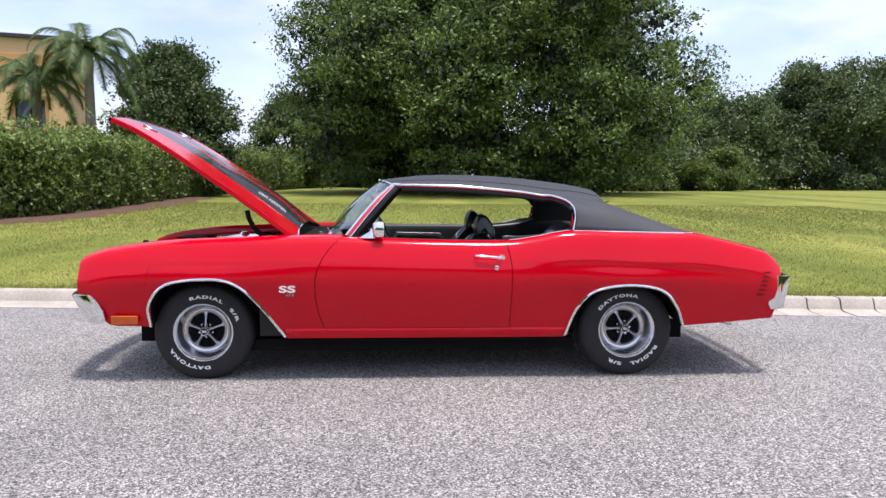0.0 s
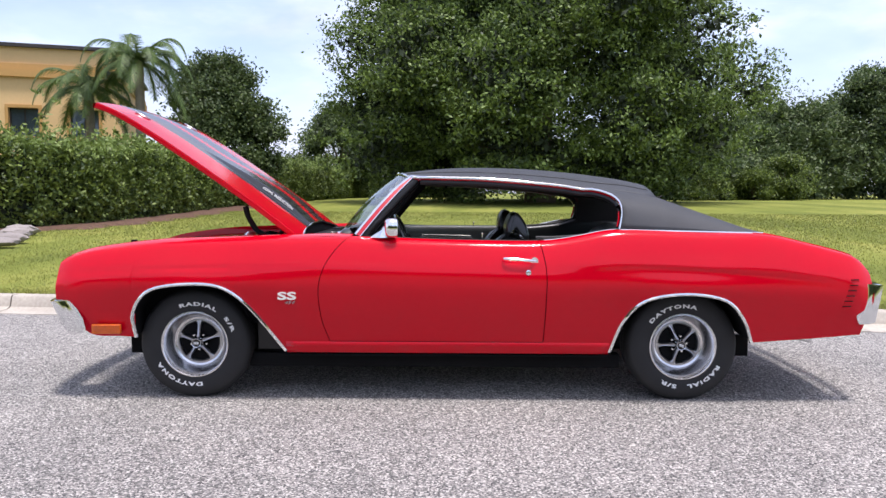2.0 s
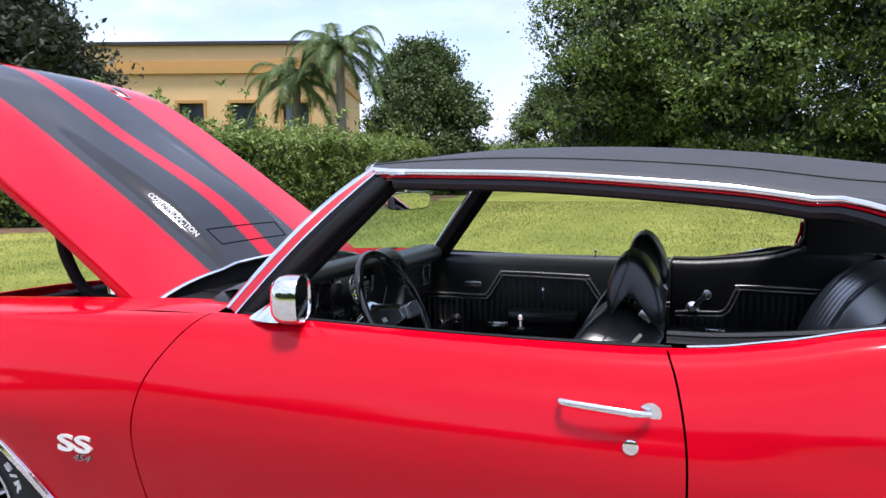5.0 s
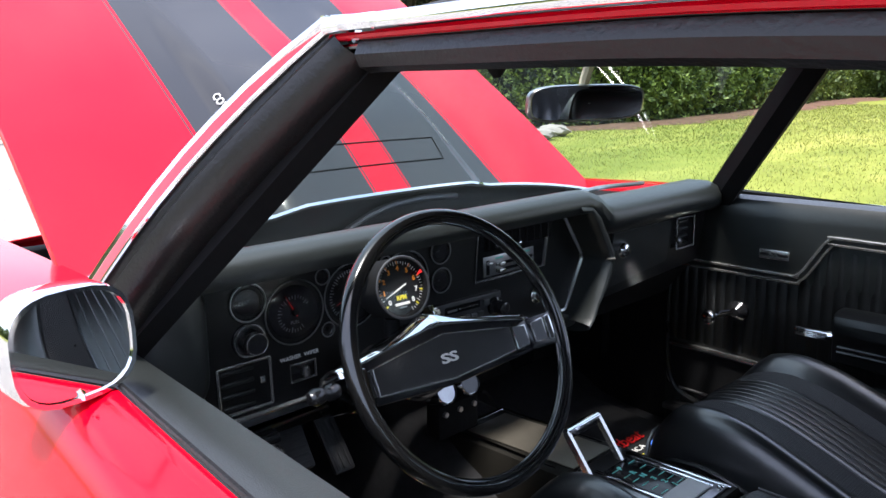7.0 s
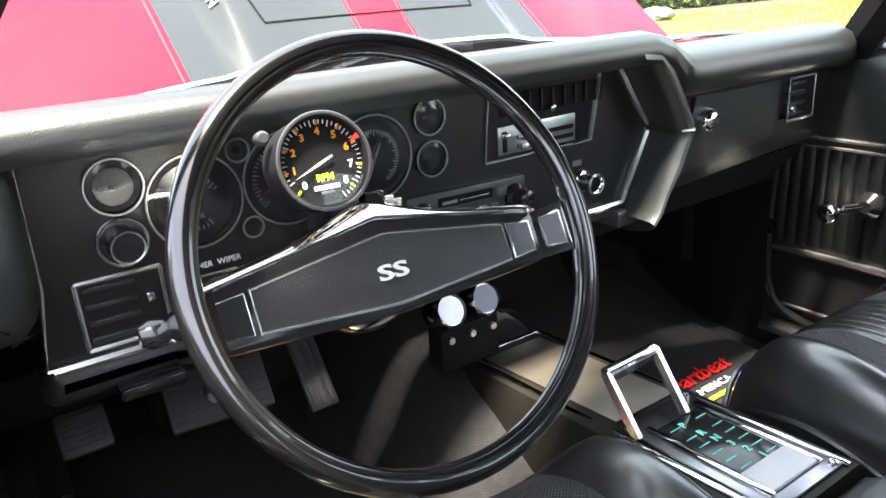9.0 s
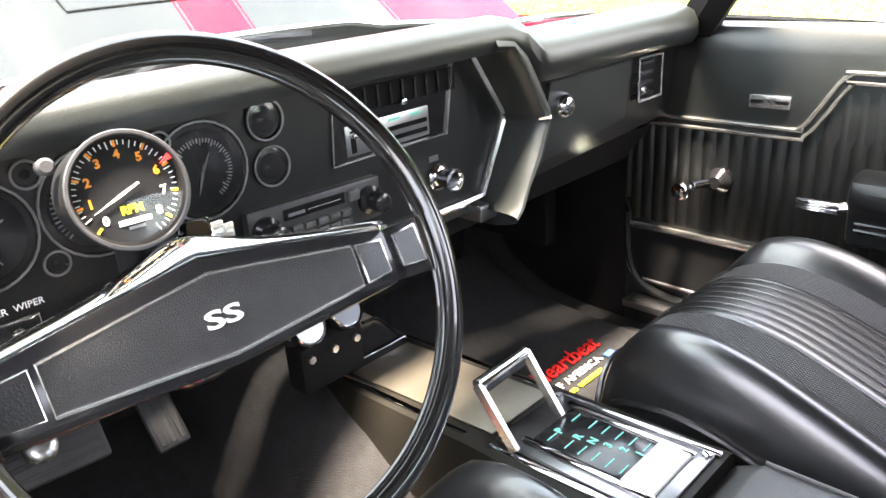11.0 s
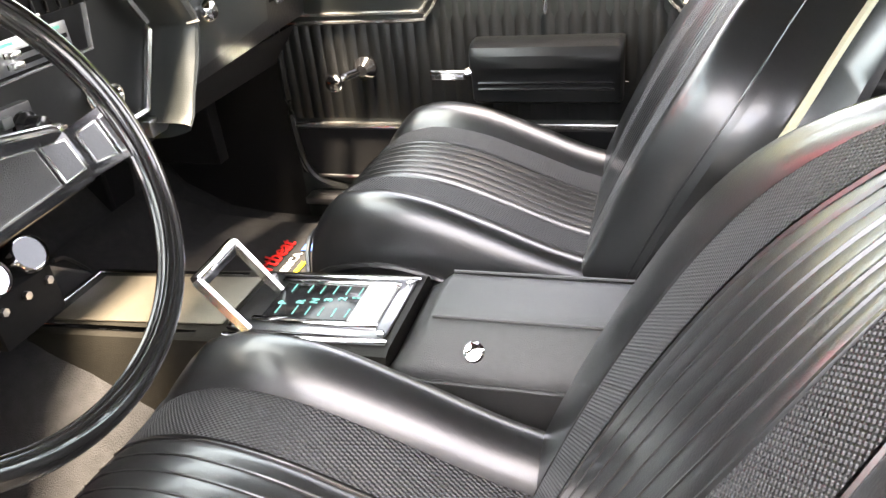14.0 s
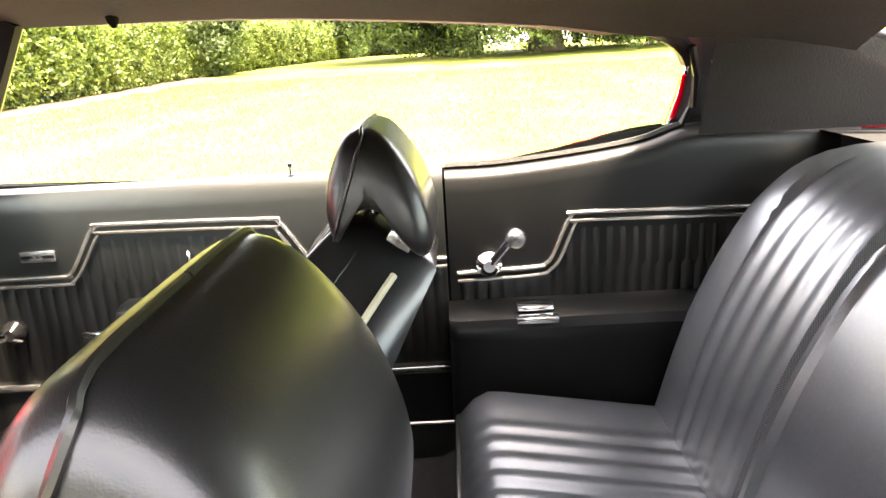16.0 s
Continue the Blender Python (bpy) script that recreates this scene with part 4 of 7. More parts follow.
def wheel(x, y, sgn, steer=0.0):
    """Five-spoke steel wheel with a bright rim and a white-lettered tyre, standing on the road."""
    R = 0.325
    m = Matrix.Translation((x, y, R - 0.006)) @ Matrix.Rotation(radians(steer), 4, "Z") @ Matrix.Rotation(radians(90 if sgn < 0 else -90), 4, "X")
    wh = empty("wheel", "", at=(0, 0, 0))
    wh.parent = car
    wh.matrix_parent_inverse = Matrix.Translation(car.location).inverted()
    W = 0.105
    prof = [(0.184, -W), (0.200, -W - 0.004), (0.255, -W - 0.010), (0.295, -W), (0.316, -W + 0.018), (R, -W + 0.04), (R, -0.03), (R - 0.006, -0.027), (R - 0.006, -0.02), (R, -0.017), (R, 0.017), (R - 0.006, 0.02), (R - 0.006, 0.027), (R, 0.03), (R, W - 0.04), (0.316, W - 0.018), (0.311, W - 0.012), (0.306, W - 0.006), (0.295, W), (0.255, W + 0.010), (0.200, W + 0.005), (0.184, W)]
    tyre = turned("tyre", prof, RUBBER, wh, "black radial tyre with raised white lettering", m, 64, False)
    tyre.data.polygons.foreach_set("use_smooth", [True] * len(tyre.data.polygons))
    turned("rim", [(0.182, -0.09), (0.186, W - 0.004), (0.195, W + 0.004), (0.194, W + 0.010), (0.187, W + 0.011), (0.179, W + 0.003), (0.171, W - 0.020), (0.158, W - 0.050), (0.145, W - 0.082), (0.132, W - 0.088)], RIMM, wh, "polished trim ring", m, 48, False)
    turned("wheel_disc", [(0.0, W - 0.108), (0.140, W - 0.108)], DARK, wh, "black painted wheel centre", m, 32, False)
    turned("disc_band", [(0.136, W - 0.092), (0.132, W - 0.084), (0.122, W - 0.083), (0.116, W - 0.090), (0.115, W - 0.108)], STEEL, wh, "argent outer band", m, 40, False)
    for i in range(5):
        a = 2 * math.pi * i / 5 + (0.32 if x < 1 else 0.72)
        rows = []
        for r, w, h in ((0.024, 0.0110, W - 0.050), (0.045, 0.0090, W - 0.066), (0.075, 0.0088, W - 0.078), (0.100, 0.0105, W - 0.083), (0.112, 0.0150, W - 0.085), (0.121, 0.0250, W - 0.087)):
            rows.append([m @ (Matrix.Rotation(a, 4, "Z") @ Vector((r, s * w, h + d))) for s, d in ((-1.2, -0.024), (-0.95, -0.002), (-0.5, 0.004), (0.0, 0.002), (0.5, 0.004), (0.95, -0.002), (1.2, -0.024))])
        sheet("spoke", rows, STEEL, wh, "argent spoke")
        b = a + math.pi / 5
        turned("lug_nut", [(0.0095, -0.025), (0.0095, 0.004), (0.006, 0.010), (0.0, 0.011)], CHROME, wh, "", m @ Matrix.Rotation(b, 4, "Z") @ Matrix.Translation((0.047, 0, W - 0.078)), 6, False)
    hub = turned("hub_cap", [(0.034, W - 0.09), (0.031, W - 0.050), (0.029, W - 0.024), (0.026, W - 0.016), (0.023, W - 0.018), (0.0, W - 0.018)], CHROME, wh, "chrome centre cap", m, 24, False)
    turned("hub_face", [(0.0235, W - 0.0172), (0.0, W - 0.0172)], PLASTIC, hub, "black emblem disc", m, 24, False)
    words("hub_emblem", "SS", 0.019, m @ Matrix.Translation((0, 0, W - 0.0160)) @ Matrix.Rotation(radians(-20 if x > 1 else 0), 4, "Z"), WHITE, hub, "white double-letter emblem", 0.001, bold=0.0008, width=0.030)
    if sgn < 0:
        for text, size_x in (("RADIAL", 0.222), ("S/R", 0.098), ("DAYTONA", 0.300)):
            if x > 1:
                mid = {"RADIAL": -55, "S/R": -109, "DAYTONA": 108}[text]
            else:
                mid = {"RADIAL": 84, "S/R": 30, "DAYTONA": -116}[text]

            def bend(c, mid=mid):
                ang = radians(mid) - c.x / 0.236
                rr = 0.236 + c.y
                return Vector((rr * math.cos(ang), rr * math.sin(ang), W + 0.0105 + c.z - 0.35 * abs(rr - 0.255) ** 1.5))
            words("tyre_lettering", text, 0.0285, m, WHITE, tyre, "raised white letters", 0.0015, bold=0.0012, space=1.25, width=size_x, bend=bend)
    return wh


wheel(0.0, -0.700, -1, 2.0)
wheel(0.0, 0.700, 1, 2.0)
wheel(2.845, -0.700, -1)
wheel(2.845, 0.700, 1)

# ---- roof, pillars and glass ----
roof_c = soft_at([(1.10, 1.318), (1.20, 1.337), (1.5, 1.368), (1.86, 1.369), (2.2, 1.348), (2.55, 1.306), (2.76, 1.264)])
rail_z = soft_at([(1.10, 1.285), (1.20, 1.302), (1.45, 1.300), (1.73, 1.291), (2.12, 1.258), (2.36, 1.222), (2.55, 1.21), (2.76, 1.17)])
rail_y = soft_at([(1.10, 0.575), (1.20, 0.60), (1.6, 0.615), (2.12, 0.62), (2.5, 0.625), (2.76, 0.64)])


def roof_point(x, t, lift=0.0):
    """t from -1 to 1 across the roof."""
    a = abs(t)
    z = rail_z(x) + (roof_c(x) - rail_z(x)) * (1 - a ** 2.6)
    return Vector((x, t * rail_y(x), z + lift))


def header_x(t):
    return 1.246 - 0.10 * (1 - t * t)


rows = []
for u in spread(0, 1, 28):
    rows.append([roof_point(header_x(t) + (2.72 - header_x(t)) * u, t) for t in spread(-1, 1, 33)])
sheet("roof", rows, VINYL, car, "black vinyl roof covering", thick=0.012, offset=-1)
sheet("headliner", [[roof_point(header_x(t) + 0.03 + (2.68 - header_x(t)) * u, t * 0.97, -0.035 - 0.02 * abs(t) ** 4) for t in spread(-1, 1, 21)] for u in spread(0, 1, 20)], CLOTH, car, "black cloth headliner")
for sgn in (-1, 1):
    tube("roof_seam", [roof_point(x, sgn * 0.80, 0.002) for x in spread(1.19, 2.7, 30)], 0.003, VINYL, car, k=6)
    # sail panel
    T = lambda k: Vector((2.30 + 0.98 * k, sgn * (0.622 + 0.165 * k ** 1.5), float(np.interp(k, [0, 0.08, 0.2, 0.4, 0.67, 0.9, 1.0], [1.236, 1.232, 1.222, 1.19, 1.094, 1.012, 0.985]))))
    B = lambda k: Vector((2.462 + 0.818 * k, sgn * (0.835 - 0.022 * k), 1.0 - 0.016 * k))
    rows = []
    for k in spread(0, 1, 22):
        row = []
        for v in spread(0, 1, 12):
            p = T(k).lerp(B(k), v)
            f = math.sin(math.pi * v)
            p.y += sgn * 0.030 * f * (1 - k)
            p.x += 0.085 * f * (1 - k) ** 3
            p.z += 0.05 * f * (1 - k) ** 3
            row.append(p)
        rows.append(row)
    sheet("sail_panel", rows, VINYL, car, "black vinyl rear pillar", thick=0.012, offset=-1 if sgn < 0 else 1)
    edge = [Vector(p) for p in rows[0]]
    drip = [Vector((x, sgn * (rail_y(x) + 0.012), rail_z(x) - 0.006)) for x in spread(1.268, 2.28, 24)] + [p + Vector((-0.006, sgn * 0.006, 0)) for p in edge[1:]]
    tube("drip_rail", drip, 0.0074, CHROME, car, "bright drip-rail moulding", k=10, sx=0.7, sy=1.1)
    tube("drip_bead", [p + Vector((0.0, -sgn * 0.012, -0.020)) for p in drip[:-6]], 0.0028, CHROME, car, "thin bright bead", k=6)
    tube("drip_channel", [p + Vector((0.0, -sgn * 0.008, -0.010)) for p in drip[:-6]], 0.0045, RED, car, k=8)
    tube("window_weatherstrip", [p + Vector((0.0, -sgn * 0.022, -0.028)) for p in drip[1:-5]], 0.017, SEAL, car, "black rubber window seal", k=8)
    tube("vinyl_moulding", [B(k) + Vector((0, sgn * 0.006, -0.004)) for k in spread(0, 1, 14)], 0.007, CHROME, car, "bright moulding along vinyl edge", k=6)
    # windscreen pillar
    a, b = Vector((0.970, sgn * 0.805, 0.945)), Vector((1.268, sgn * 0.604, 1.293))
    rows = []
    for u in spread(0, 1, 10):
        p = a.lerp(b, u) + Vector((0.0, sgn * 0.012, 0.012)) * math.sin(math.pi * u)
        k_ = 1 - 0.6 * u ** 6
        rows.append([p + Vector(o) * k_ for o in ((-0.030, -sgn * 0.012, 0.012), (-0.018, sgn * 0.006, 0.018), (0.004, sgn * 0.010, 0.004), (0.018, sgn * 0.002, -0.012), (0.03, -sgn * 0.02, -0.03), (0.02, -sgn * 0.045, -0.035), (-0.02, -sgn * 0.045, 0.0))])
    sheet("windscreen_pillar", rows, SEAL, car, closed=True, cap=True)
    tube("pillar_moulding", [Vector(r[0]).lerp(Vector(r[1]), 0.5) + Vector((-0.001, sgn * 0.004, 0.003)) for r in rows] + drip[1:3], 0.0085, CHROME, car, "bright windscreen moulding", k=8)
    sheet("pillar_paint_strip", [[Vector(r[1]) + Vector((0.001, sgn * 0.002, 0.002)), Vector(r[2]) + Vector((0, sgn * 0.002, 0.002))] for r in rows], REDIN, car, "thin red painted strip")
    tube("pillar_moulding", [Vector(r[2]) + Vector((-0.002, sgn * 0.003, 0.002)) for r in rows], 0.0032, CHROME, car, "bright drip moulding", k=8)
    seal = [[a.lerp(b, u) + Vector((0.0, sgn * 0.012, 0.012)) * math.sin(math.pi * u) + Vector(o) for o in ((0.006, sgn * 0.004, 0.0), (0.012, sgn * 0.010, -0.005), (0.022, sgn * 0.008, -0.015), (0.031, -sgn * 0.002, -0.025), (0.035, -sgn * 0.02, -0.033), (0.024, -sgn * 0.048, -0.038))] for u in spread(0, 1, 10)]
    sheet("pillar_weatherstrip", seal, SEAL, car, "thick black rubber door seal")
    rows2 = [[a.lerp(b, u) + Vector(o) for o in ((0.010, -sgn * 0.012, -0.020), (0.034, -sgn * 0.02, -0.036), (0.038, -sgn * 0.052, -0.040), (0.010, -sgn * 0.066, -0.018), (-0.02, -sgn * 0.05, 0.004))] for u in spread(0.0, 1.0, 9)]
    sheet("pillar_garnish", rows2, DARK, car, "black inner pillar trim", closed=True, cap=True)


def glass_front(t, u):
    """Windscreen: t across, u from the cowl up."""
    a = Vector((0.978 - 0.21 * (1 - t * t), t * 0.795, 0.945 + 0.010 * (1 - t * t)))
    b = Vector((header_x(t) - 0.005, t * 0.597, rail_z(1.2) + (roof_c(1.15) - rail_z(1.2)) * (1 - abs(t) ** 2.6) - 0.004))
    return a.lerp(b, u) + Vector((-0.018, 0, 0.018)) * math.sin(math.pi * u)


ws = sheet("windscreen", [[glass_front(t, u) for t in spread(-0.985, 0.985, 25)] for u in spread(0.0, 0.99, 12)], GLASS, car, "clear slightly green windscreen")
ws.visible_shadow = False
tube("windscreen_header_moulding", [glass_front(t, 1.0) + Vector((-0.002, 0, 0.006)) for t in spread(-1, 1, 25)], 0.009, CHROME, car, k=6)
tube("windscreen_lower_moulding", [glass_front(t, 0.0) + Vector((-0.006, 0, 0.006)) for t in spread(-1, 1, 25)], 0.008, CHROME, car, k=6)
rg = sheet("rear_window", [[Vector((2.72 + 0.60 * u, t * (0.62 + 0.10 * u), rail_z(2.72) + (roof_c(2.72) - rail_z(2.72)) * (1 - abs(t) ** 2.6) * (1 - 0.5 * u) - 0.045 + (0.935 - rail_z(2.72)) * u)) for t in spread(-1, 1, 15)] for u in spread(0, 1, 8)], GLASS, car)
rg.visible_shadow = False

# ---- raised hood and engine bay ----
HOOD_M = Matrix.Translation((0.70, 0, 0.972)) @ Matrix.Rotation(radians(31.0), 4, "Y")


hood_fall = soft_at([(-0.05, -0.085), (0.0, -0.08), (0.1, -0.068), (0.3, -0.045), (0.5, -0.026), (0.9, 0.0), (1.15, 0.010), (1.53, 0.012)])


def hood_lift(u, y):
    """Crown and the cowl-induction bulge, over u metres ahead of the hinge."""
    crown = 0.022 * (1 - (y / 0.72) ** 2) - 0.035 * max(0, (u - 1.26) / 0.27) ** 2
    a = abs(y)
    w = 0.305
    edge = max(0.0, min(1.0, (w - a) / (0.055 + 0.05 * max(0.0, u - 0.3))))
    edge = edge * edge * (3 - 2 * edge)
    run = max(0.0, min(1.0, (1.02 - u) / 0.62))
    run = run * run * (3 - 2 * run)
    return crown + hood_fall(u) + 0.036 * edge * run * (0.3 + 0.7 * max(0.0, min(1.0, (u - 0.1) / 0.25)))


def hood_start(y):
    return 0.120 - 0.075 * (abs(y) / 0.725) ** 3


def hood_at(u, y, lift=0.0):
    return HOOD_M @ Vector((-u, y, hood_lift(u, y) + lift))


def hood_mat():
    """Red paint with two black stripes outlined by pinstripes."""
    m = mat("hood_paint", (0.45, 0.0005, 0.012), 0.5, 0.0, 0.75, 0.0, coat_rough=0.08)
    n, l = m.node_tree.nodes, m.node_tree.links
    p = n["Principled BSDF"]
    co, sep, ab = n.new("ShaderNodeTexCoord"), n.new("ShaderNodeSeparateXYZ"), n.new("ShaderNodeMath")
    ab.operation = "ABSOLUTE"
    l.new(co.outputs["Object"], sep.inputs[0]), l.new(sep.outputs["Y"], ab.inputs[0])
    r = n.new("ShaderNodeValToRGB")
    r.color_ramp.interpolation = "CONSTANT"
    red, blk = (0.45, 0.0005, 0.012, 1), (0.028, 0.029, 0.032, 1)
    e = r.color_ramp.elements
    e[0].position, e[0].color = 0.0, red
    e[1].position, e[1].color = 0.043, blk
    for pos, c in ((0.047, red), (0.053, blk), (0.362, red), (0.368, blk), (0.372, red)):
        x = e.new(pos)
        x.color = c
    l.new(ab.outputs[0], r.inputs["Fac"]), l.new(r.outputs["Color"], p.inputs["Base Color"])
    return m


rows = []
for u0 in spread(0.0, 1.0, 50):
    u = 1.53 * u0
    w = 0.725 - 0.01 * u
    ys = spread(-w, -0.34, 8) + spread(-0.315, -0.20, 17) + spread(-0.18, 0.18, 10) + spread(0.20, 0.315, 17) + spread(0.34, w, 8)
    rows.append([hood_at(u - (0.05 * (y / w) ** 2 * u0) + hood_start(y) * (1 - u0), y) for y in ys])
hood = sheet("hood", rows, hood_mat(), car, "raised red hood with black stripes and a scoop bulge")
for sgn in (-1, 1):
    rows = [[hood_at(u - 0.05 * (u / 1.53), sgn * (0.725 - 0.01 * u), 0.0), hood_at(u - 0.05 * (u / 1.53), sgn * (0.728 - 0.01 * u), -0.01), hood_at(u - 0.05 * (u / 1.53), sgn * (0.722 - 0.01 * u), -0.034), hood_at(u - 0.05 * (u / 1.53), sgn * (0.66 - 0.01 * u), -0.036)] for u in spread(0.05, 1.53, 24)]
    sheet("hood_side_edge", rows, RED, hood)
rows = [[hood_at(1.53 - 0.05 * (y / 0.71) ** 2, y, 0.0), hood_at(1.545 - 0.05 * (y / 0.71) ** 2, y, -0.012), hood_at(1.535 - 0.05 * (y / 0.71) ** 2, y, -0.036), hood_at(1.48 - 0.05 * (y / 0.71) ** 2, y, -0.036)] for y in spread(-0.71, 0.71, 24)]
sheet("hood_front_edge", rows, RED, hood)
rows = [[HOOD_M @ Vector((-u, y, -0.032 + hood_fall(u))) for y in spread(-0.66, 0.66, 12)] for u in spread(0.30, 1.48, 20)]
sheet("hood_inner_panel", rows, REDIN, hood, "red braced underside")
for y in (-0.5, 0, 0.5):
    sheet("hood_brace", [[HOOD_M @ Vector((-u, y + s, -0.032 + hood_fall(u) - d)) for s, d in ((-0.05, 0), (-0.035, 0.025), (0.035, 0.025), (0.05, 0))] for u in spread(0.32, 1.44, 10)], REDIN, hood)
tube("hood_rear_moulding", [hood_at(hood_start(y) - 0.006, y, 0.002) for y in spread(-0.72, 0.72, 40)], 0.0065, CHROME, hood, "bright rear hood moulding", k=6)
flap = [(0.200, -0.212), (0.200, 0.212), (0.272, 0.222), (0.272, -0.222)]
line = []
for (a, b), (c, d) in zip(flap, flap[1:] + flap[:1]):
    line += [hood_at(a + (c - a) * t, b + (d - b) * t, 0.0015) for t in spread(0, 0.93, 9)]
tube("scoop_flap_seam", line, 0.0015, DARK, hood, "dark seam of the air flap", k=5, closed=True)
for sgn in (-1, 1):
    def bend(c, sgn=sgn):
        u = 0.378 + sgn * c.x
        y = sgn * 0.276 - sgn * 0.9 * c.y
        slope = (hood_lift(u, 0.286) - hood_lift(u, 0.266)) / 0.02
        return Vector((-u, math.copysign(abs(y), sgn), hood_lift(u, 0.276) + slope * (abs(y) - 0.276) + 0.003 + c.z))
    words("hood_lettering", "COWL INDUCTION", 0.023, HOOD_M, HOODWHITE, hood, "raised white lettering", 0.0012, bold=0.0004, width=0.235, bend=bend)
for sgn in (-1, 1):
    ring = [HOOD_M @ Vector((-1.33 + 0.05 * math.cos(a), sgn * 0.42 + 0.025 * math.sin(a), hood_lift(1.33, 0.42) + 0.004)) for a in spread(0, 2 * math.pi, 17)[:-1]]
    tube("hood_pin_plate", ring, 0.005, STEEL, hood, "oval hood-pin plate", k=5, closed=True)
    tube("hood_hinge", smooth_path([(0.66, sgn * 0.66, 0.90), (0.50, sgn * 0.66, 0.93), (0.36, sgn * 0.655, 0.96), (0.29, sgn * 0.65, 1.05), (0.27, sgn * 0.65, 1.12)], 5), 0.017, DARK, car, "black sprung hood hinge", k=8)
    tube("hinge_link", [(0.40, sgn * 0.64, 0.86), (0.47, sgn * 0.645, 0.95), (0.50, sgn * 0.65, 0.99)], 0.012, DARK, car, k=6)
    spring = [(0.62 - 0.003 * i, sgn * 0.63 + 0.016 * math.cos(i * 0.9), 0.93 + 0.016 * math.sin(i * 0.9)) for i in range(70)]
    tube("hinge_spring", spring, 0.0035, DARK, car, k=4)
    block("engine_bay_side", -0.50, 0.70, sgn * 0.66, sgn * 0.70, 0.45, 0.86, DARK, car)
block("engine_bay_floor", -0.66, 0.34, -0.68, 0.68, 0.42, 0.46, DARK, car)
block("firewall", 0.66, 0.70, -0.76, 0.76, 0.835, 0.93, DARK, car)
block("radiator_support", -0.62, -0.54, -0.70, 0.70, 0.45, 0.79, DARK, car, "black radiator support", bevel=0.01)
block("hood_latch", -0.42, -0.39, -0.66, -0.63, 0.86, 0.918, DARK, car, bevel=0.004)
engine = empty("engine", "", at=(0, 0, 0))
engine.parent = car
engine.matrix_parent_inverse = Matrix.Translation(car.location).inverted()
turned("air_cleaner", [(0.20, 0.80), (0.215, 0.81), (0.215, 0.89), (0.205, 0.905), (0.04, 0.915), (0.02, 0.935), (0.0, 0.935)], CHROME, engine, "chrome round air cleaner", Matrix.Translation((0.12, 0, 0)), 36)
block("engine_block", -0.3, 0.5, -0.2, 0.2, 0.5, 0.78, mat("engine_orange", (0.45, 0.08, 0.02), 0.5, vary=0.2), engine, bevel=0.03)
for sgn in (-1, 1):
    block("valve_cover", -0.2, 0.42, sgn * 0.2, sgn * 0.36, 0.66, 0.80, CHROME, engine, bevel=0.03, seg=3)
hose = smooth_path([(0.42, -0.45, 0.80), (0.36, -0.50, 0.93), (0.46, -0.54, 0.92), (0.60, -0.52, 0.86)], 14)
bm = bmesh.new()
rs = []
for i, rg_ in enumerate(rings(hose, circle(1, 10))):
    rad = 0.026 + 0.005 * (i % 2)
    rs.append([hose[i] + (q - hose[i]) * rad for q in rg_])
add_sheet(bm, rs, True)
part("corrugated_hose", bm, DARK, engine, "black corrugated hose")
block("brake_booster", 0.52, 0.68, -0.50, -0.28, 0.72, 0.92, STEEL, engine, bevel=0.04, seg=3)
block("battery", -0.52, -0.32, 0.42, 0.62, 0.62, 0.86, DARK, engine, bevel=0.01)
tube("heater_hose", smooth_path([(0.7, 0.3, 0.86), (0.4, 0.34, 0.90), (0.0, 0.30, 0.84), (-0.4, 0.2, 0.80)], 6), 0.014, DARK, engine, k=8)
# cowl behind the hood
sheet("cowl_screen", [[Vector((0.60, y, 0.925)), Vector((hood_at(hood_start(y) + 0.035, y).x, y, hood_at(hood_start(y) + 0.035, y, -0.012).z))] for y in spread(-0.70, 0.70, 41)], DARK, car, "black screen across the scoop mouth", thick=0.006)
sheet("cowl_panel", [[Vector((0.60 + (glass_front(t, 0.0).x - 0.60) * v, t * 0.79, 0.935 + 0.012 * v + (0.0 if abs(t) < 0.96 else 0.015))) for t in spread(-1, 1, 25)] for v in spread(0, 1, 6)], DARK, car, "black slotted cowl panel")
for i in range(30):
    t = -0.62 + 1.24 * i / 29
    x1 = glass_front(t, 0).x
    block("cowl_vent_slat", 0.64, x1 - 0.02, t * 0.79 - 0.004, t * 0.79 + 0.004, 0.944, 0.950, PLASTIC, car, bevel=0.001, seg=1) if x1 > 0.78 else None
for y in (-0.42, 0.22):
    tube("wiper_arm", smooth_path([(0.80, y, 0.955), (0.83, y + 0.20, 0.985), (0.82, y + 0.44, 0.975)], 6), 0.006, STEEL, car, "wiper arm", k=6)
turned("washer_nozzle", [(0.022, 0.0), (0.02, 0.014), (0.01, 0.02), (0, 0.02)], CHROME, car, "", Matrix.Translation((0.83, -0.62, 0.952)), 12)

# ---- door mirror, handles, lock ----
mirror = empty("door_mirror", "", at=(0, 0, 0))
mirror.parent = car
mirror.matrix_parent_inverse = Matrix.Translation(car.location).inverted()
MX = Matrix.Translation((1.152, -0.868, 1.004)) @ Matrix.Rotation(radians(11), 4, "Z")
def pill(w, h, k=28, e=3.0):
    return [(w * math.copysign(abs(math.cos(a)) ** (2 / e), math.cos(a)), h * math.copysign(abs(math.sin(a)) ** (2 / e), math.sin(a))) for a in [2 * math.pi * i / k for i in range(k)]]
rows = [[MX @ Vector((d, a * s, b * s2)) for a, b in pill(0.060, 0.056)] for d, s, s2 in ((-0.034, 0.55, 0.6), (-0.029, 0.8, 0.82), (-0.016, 0.97, 0.97), (0.0, 1.03, 1.03), (0.028, 1.03, 1.03), (0.034, 1.0, 1.0), (0.034, 0.93, 0.92), (0.028, 0.90, 0.89))]
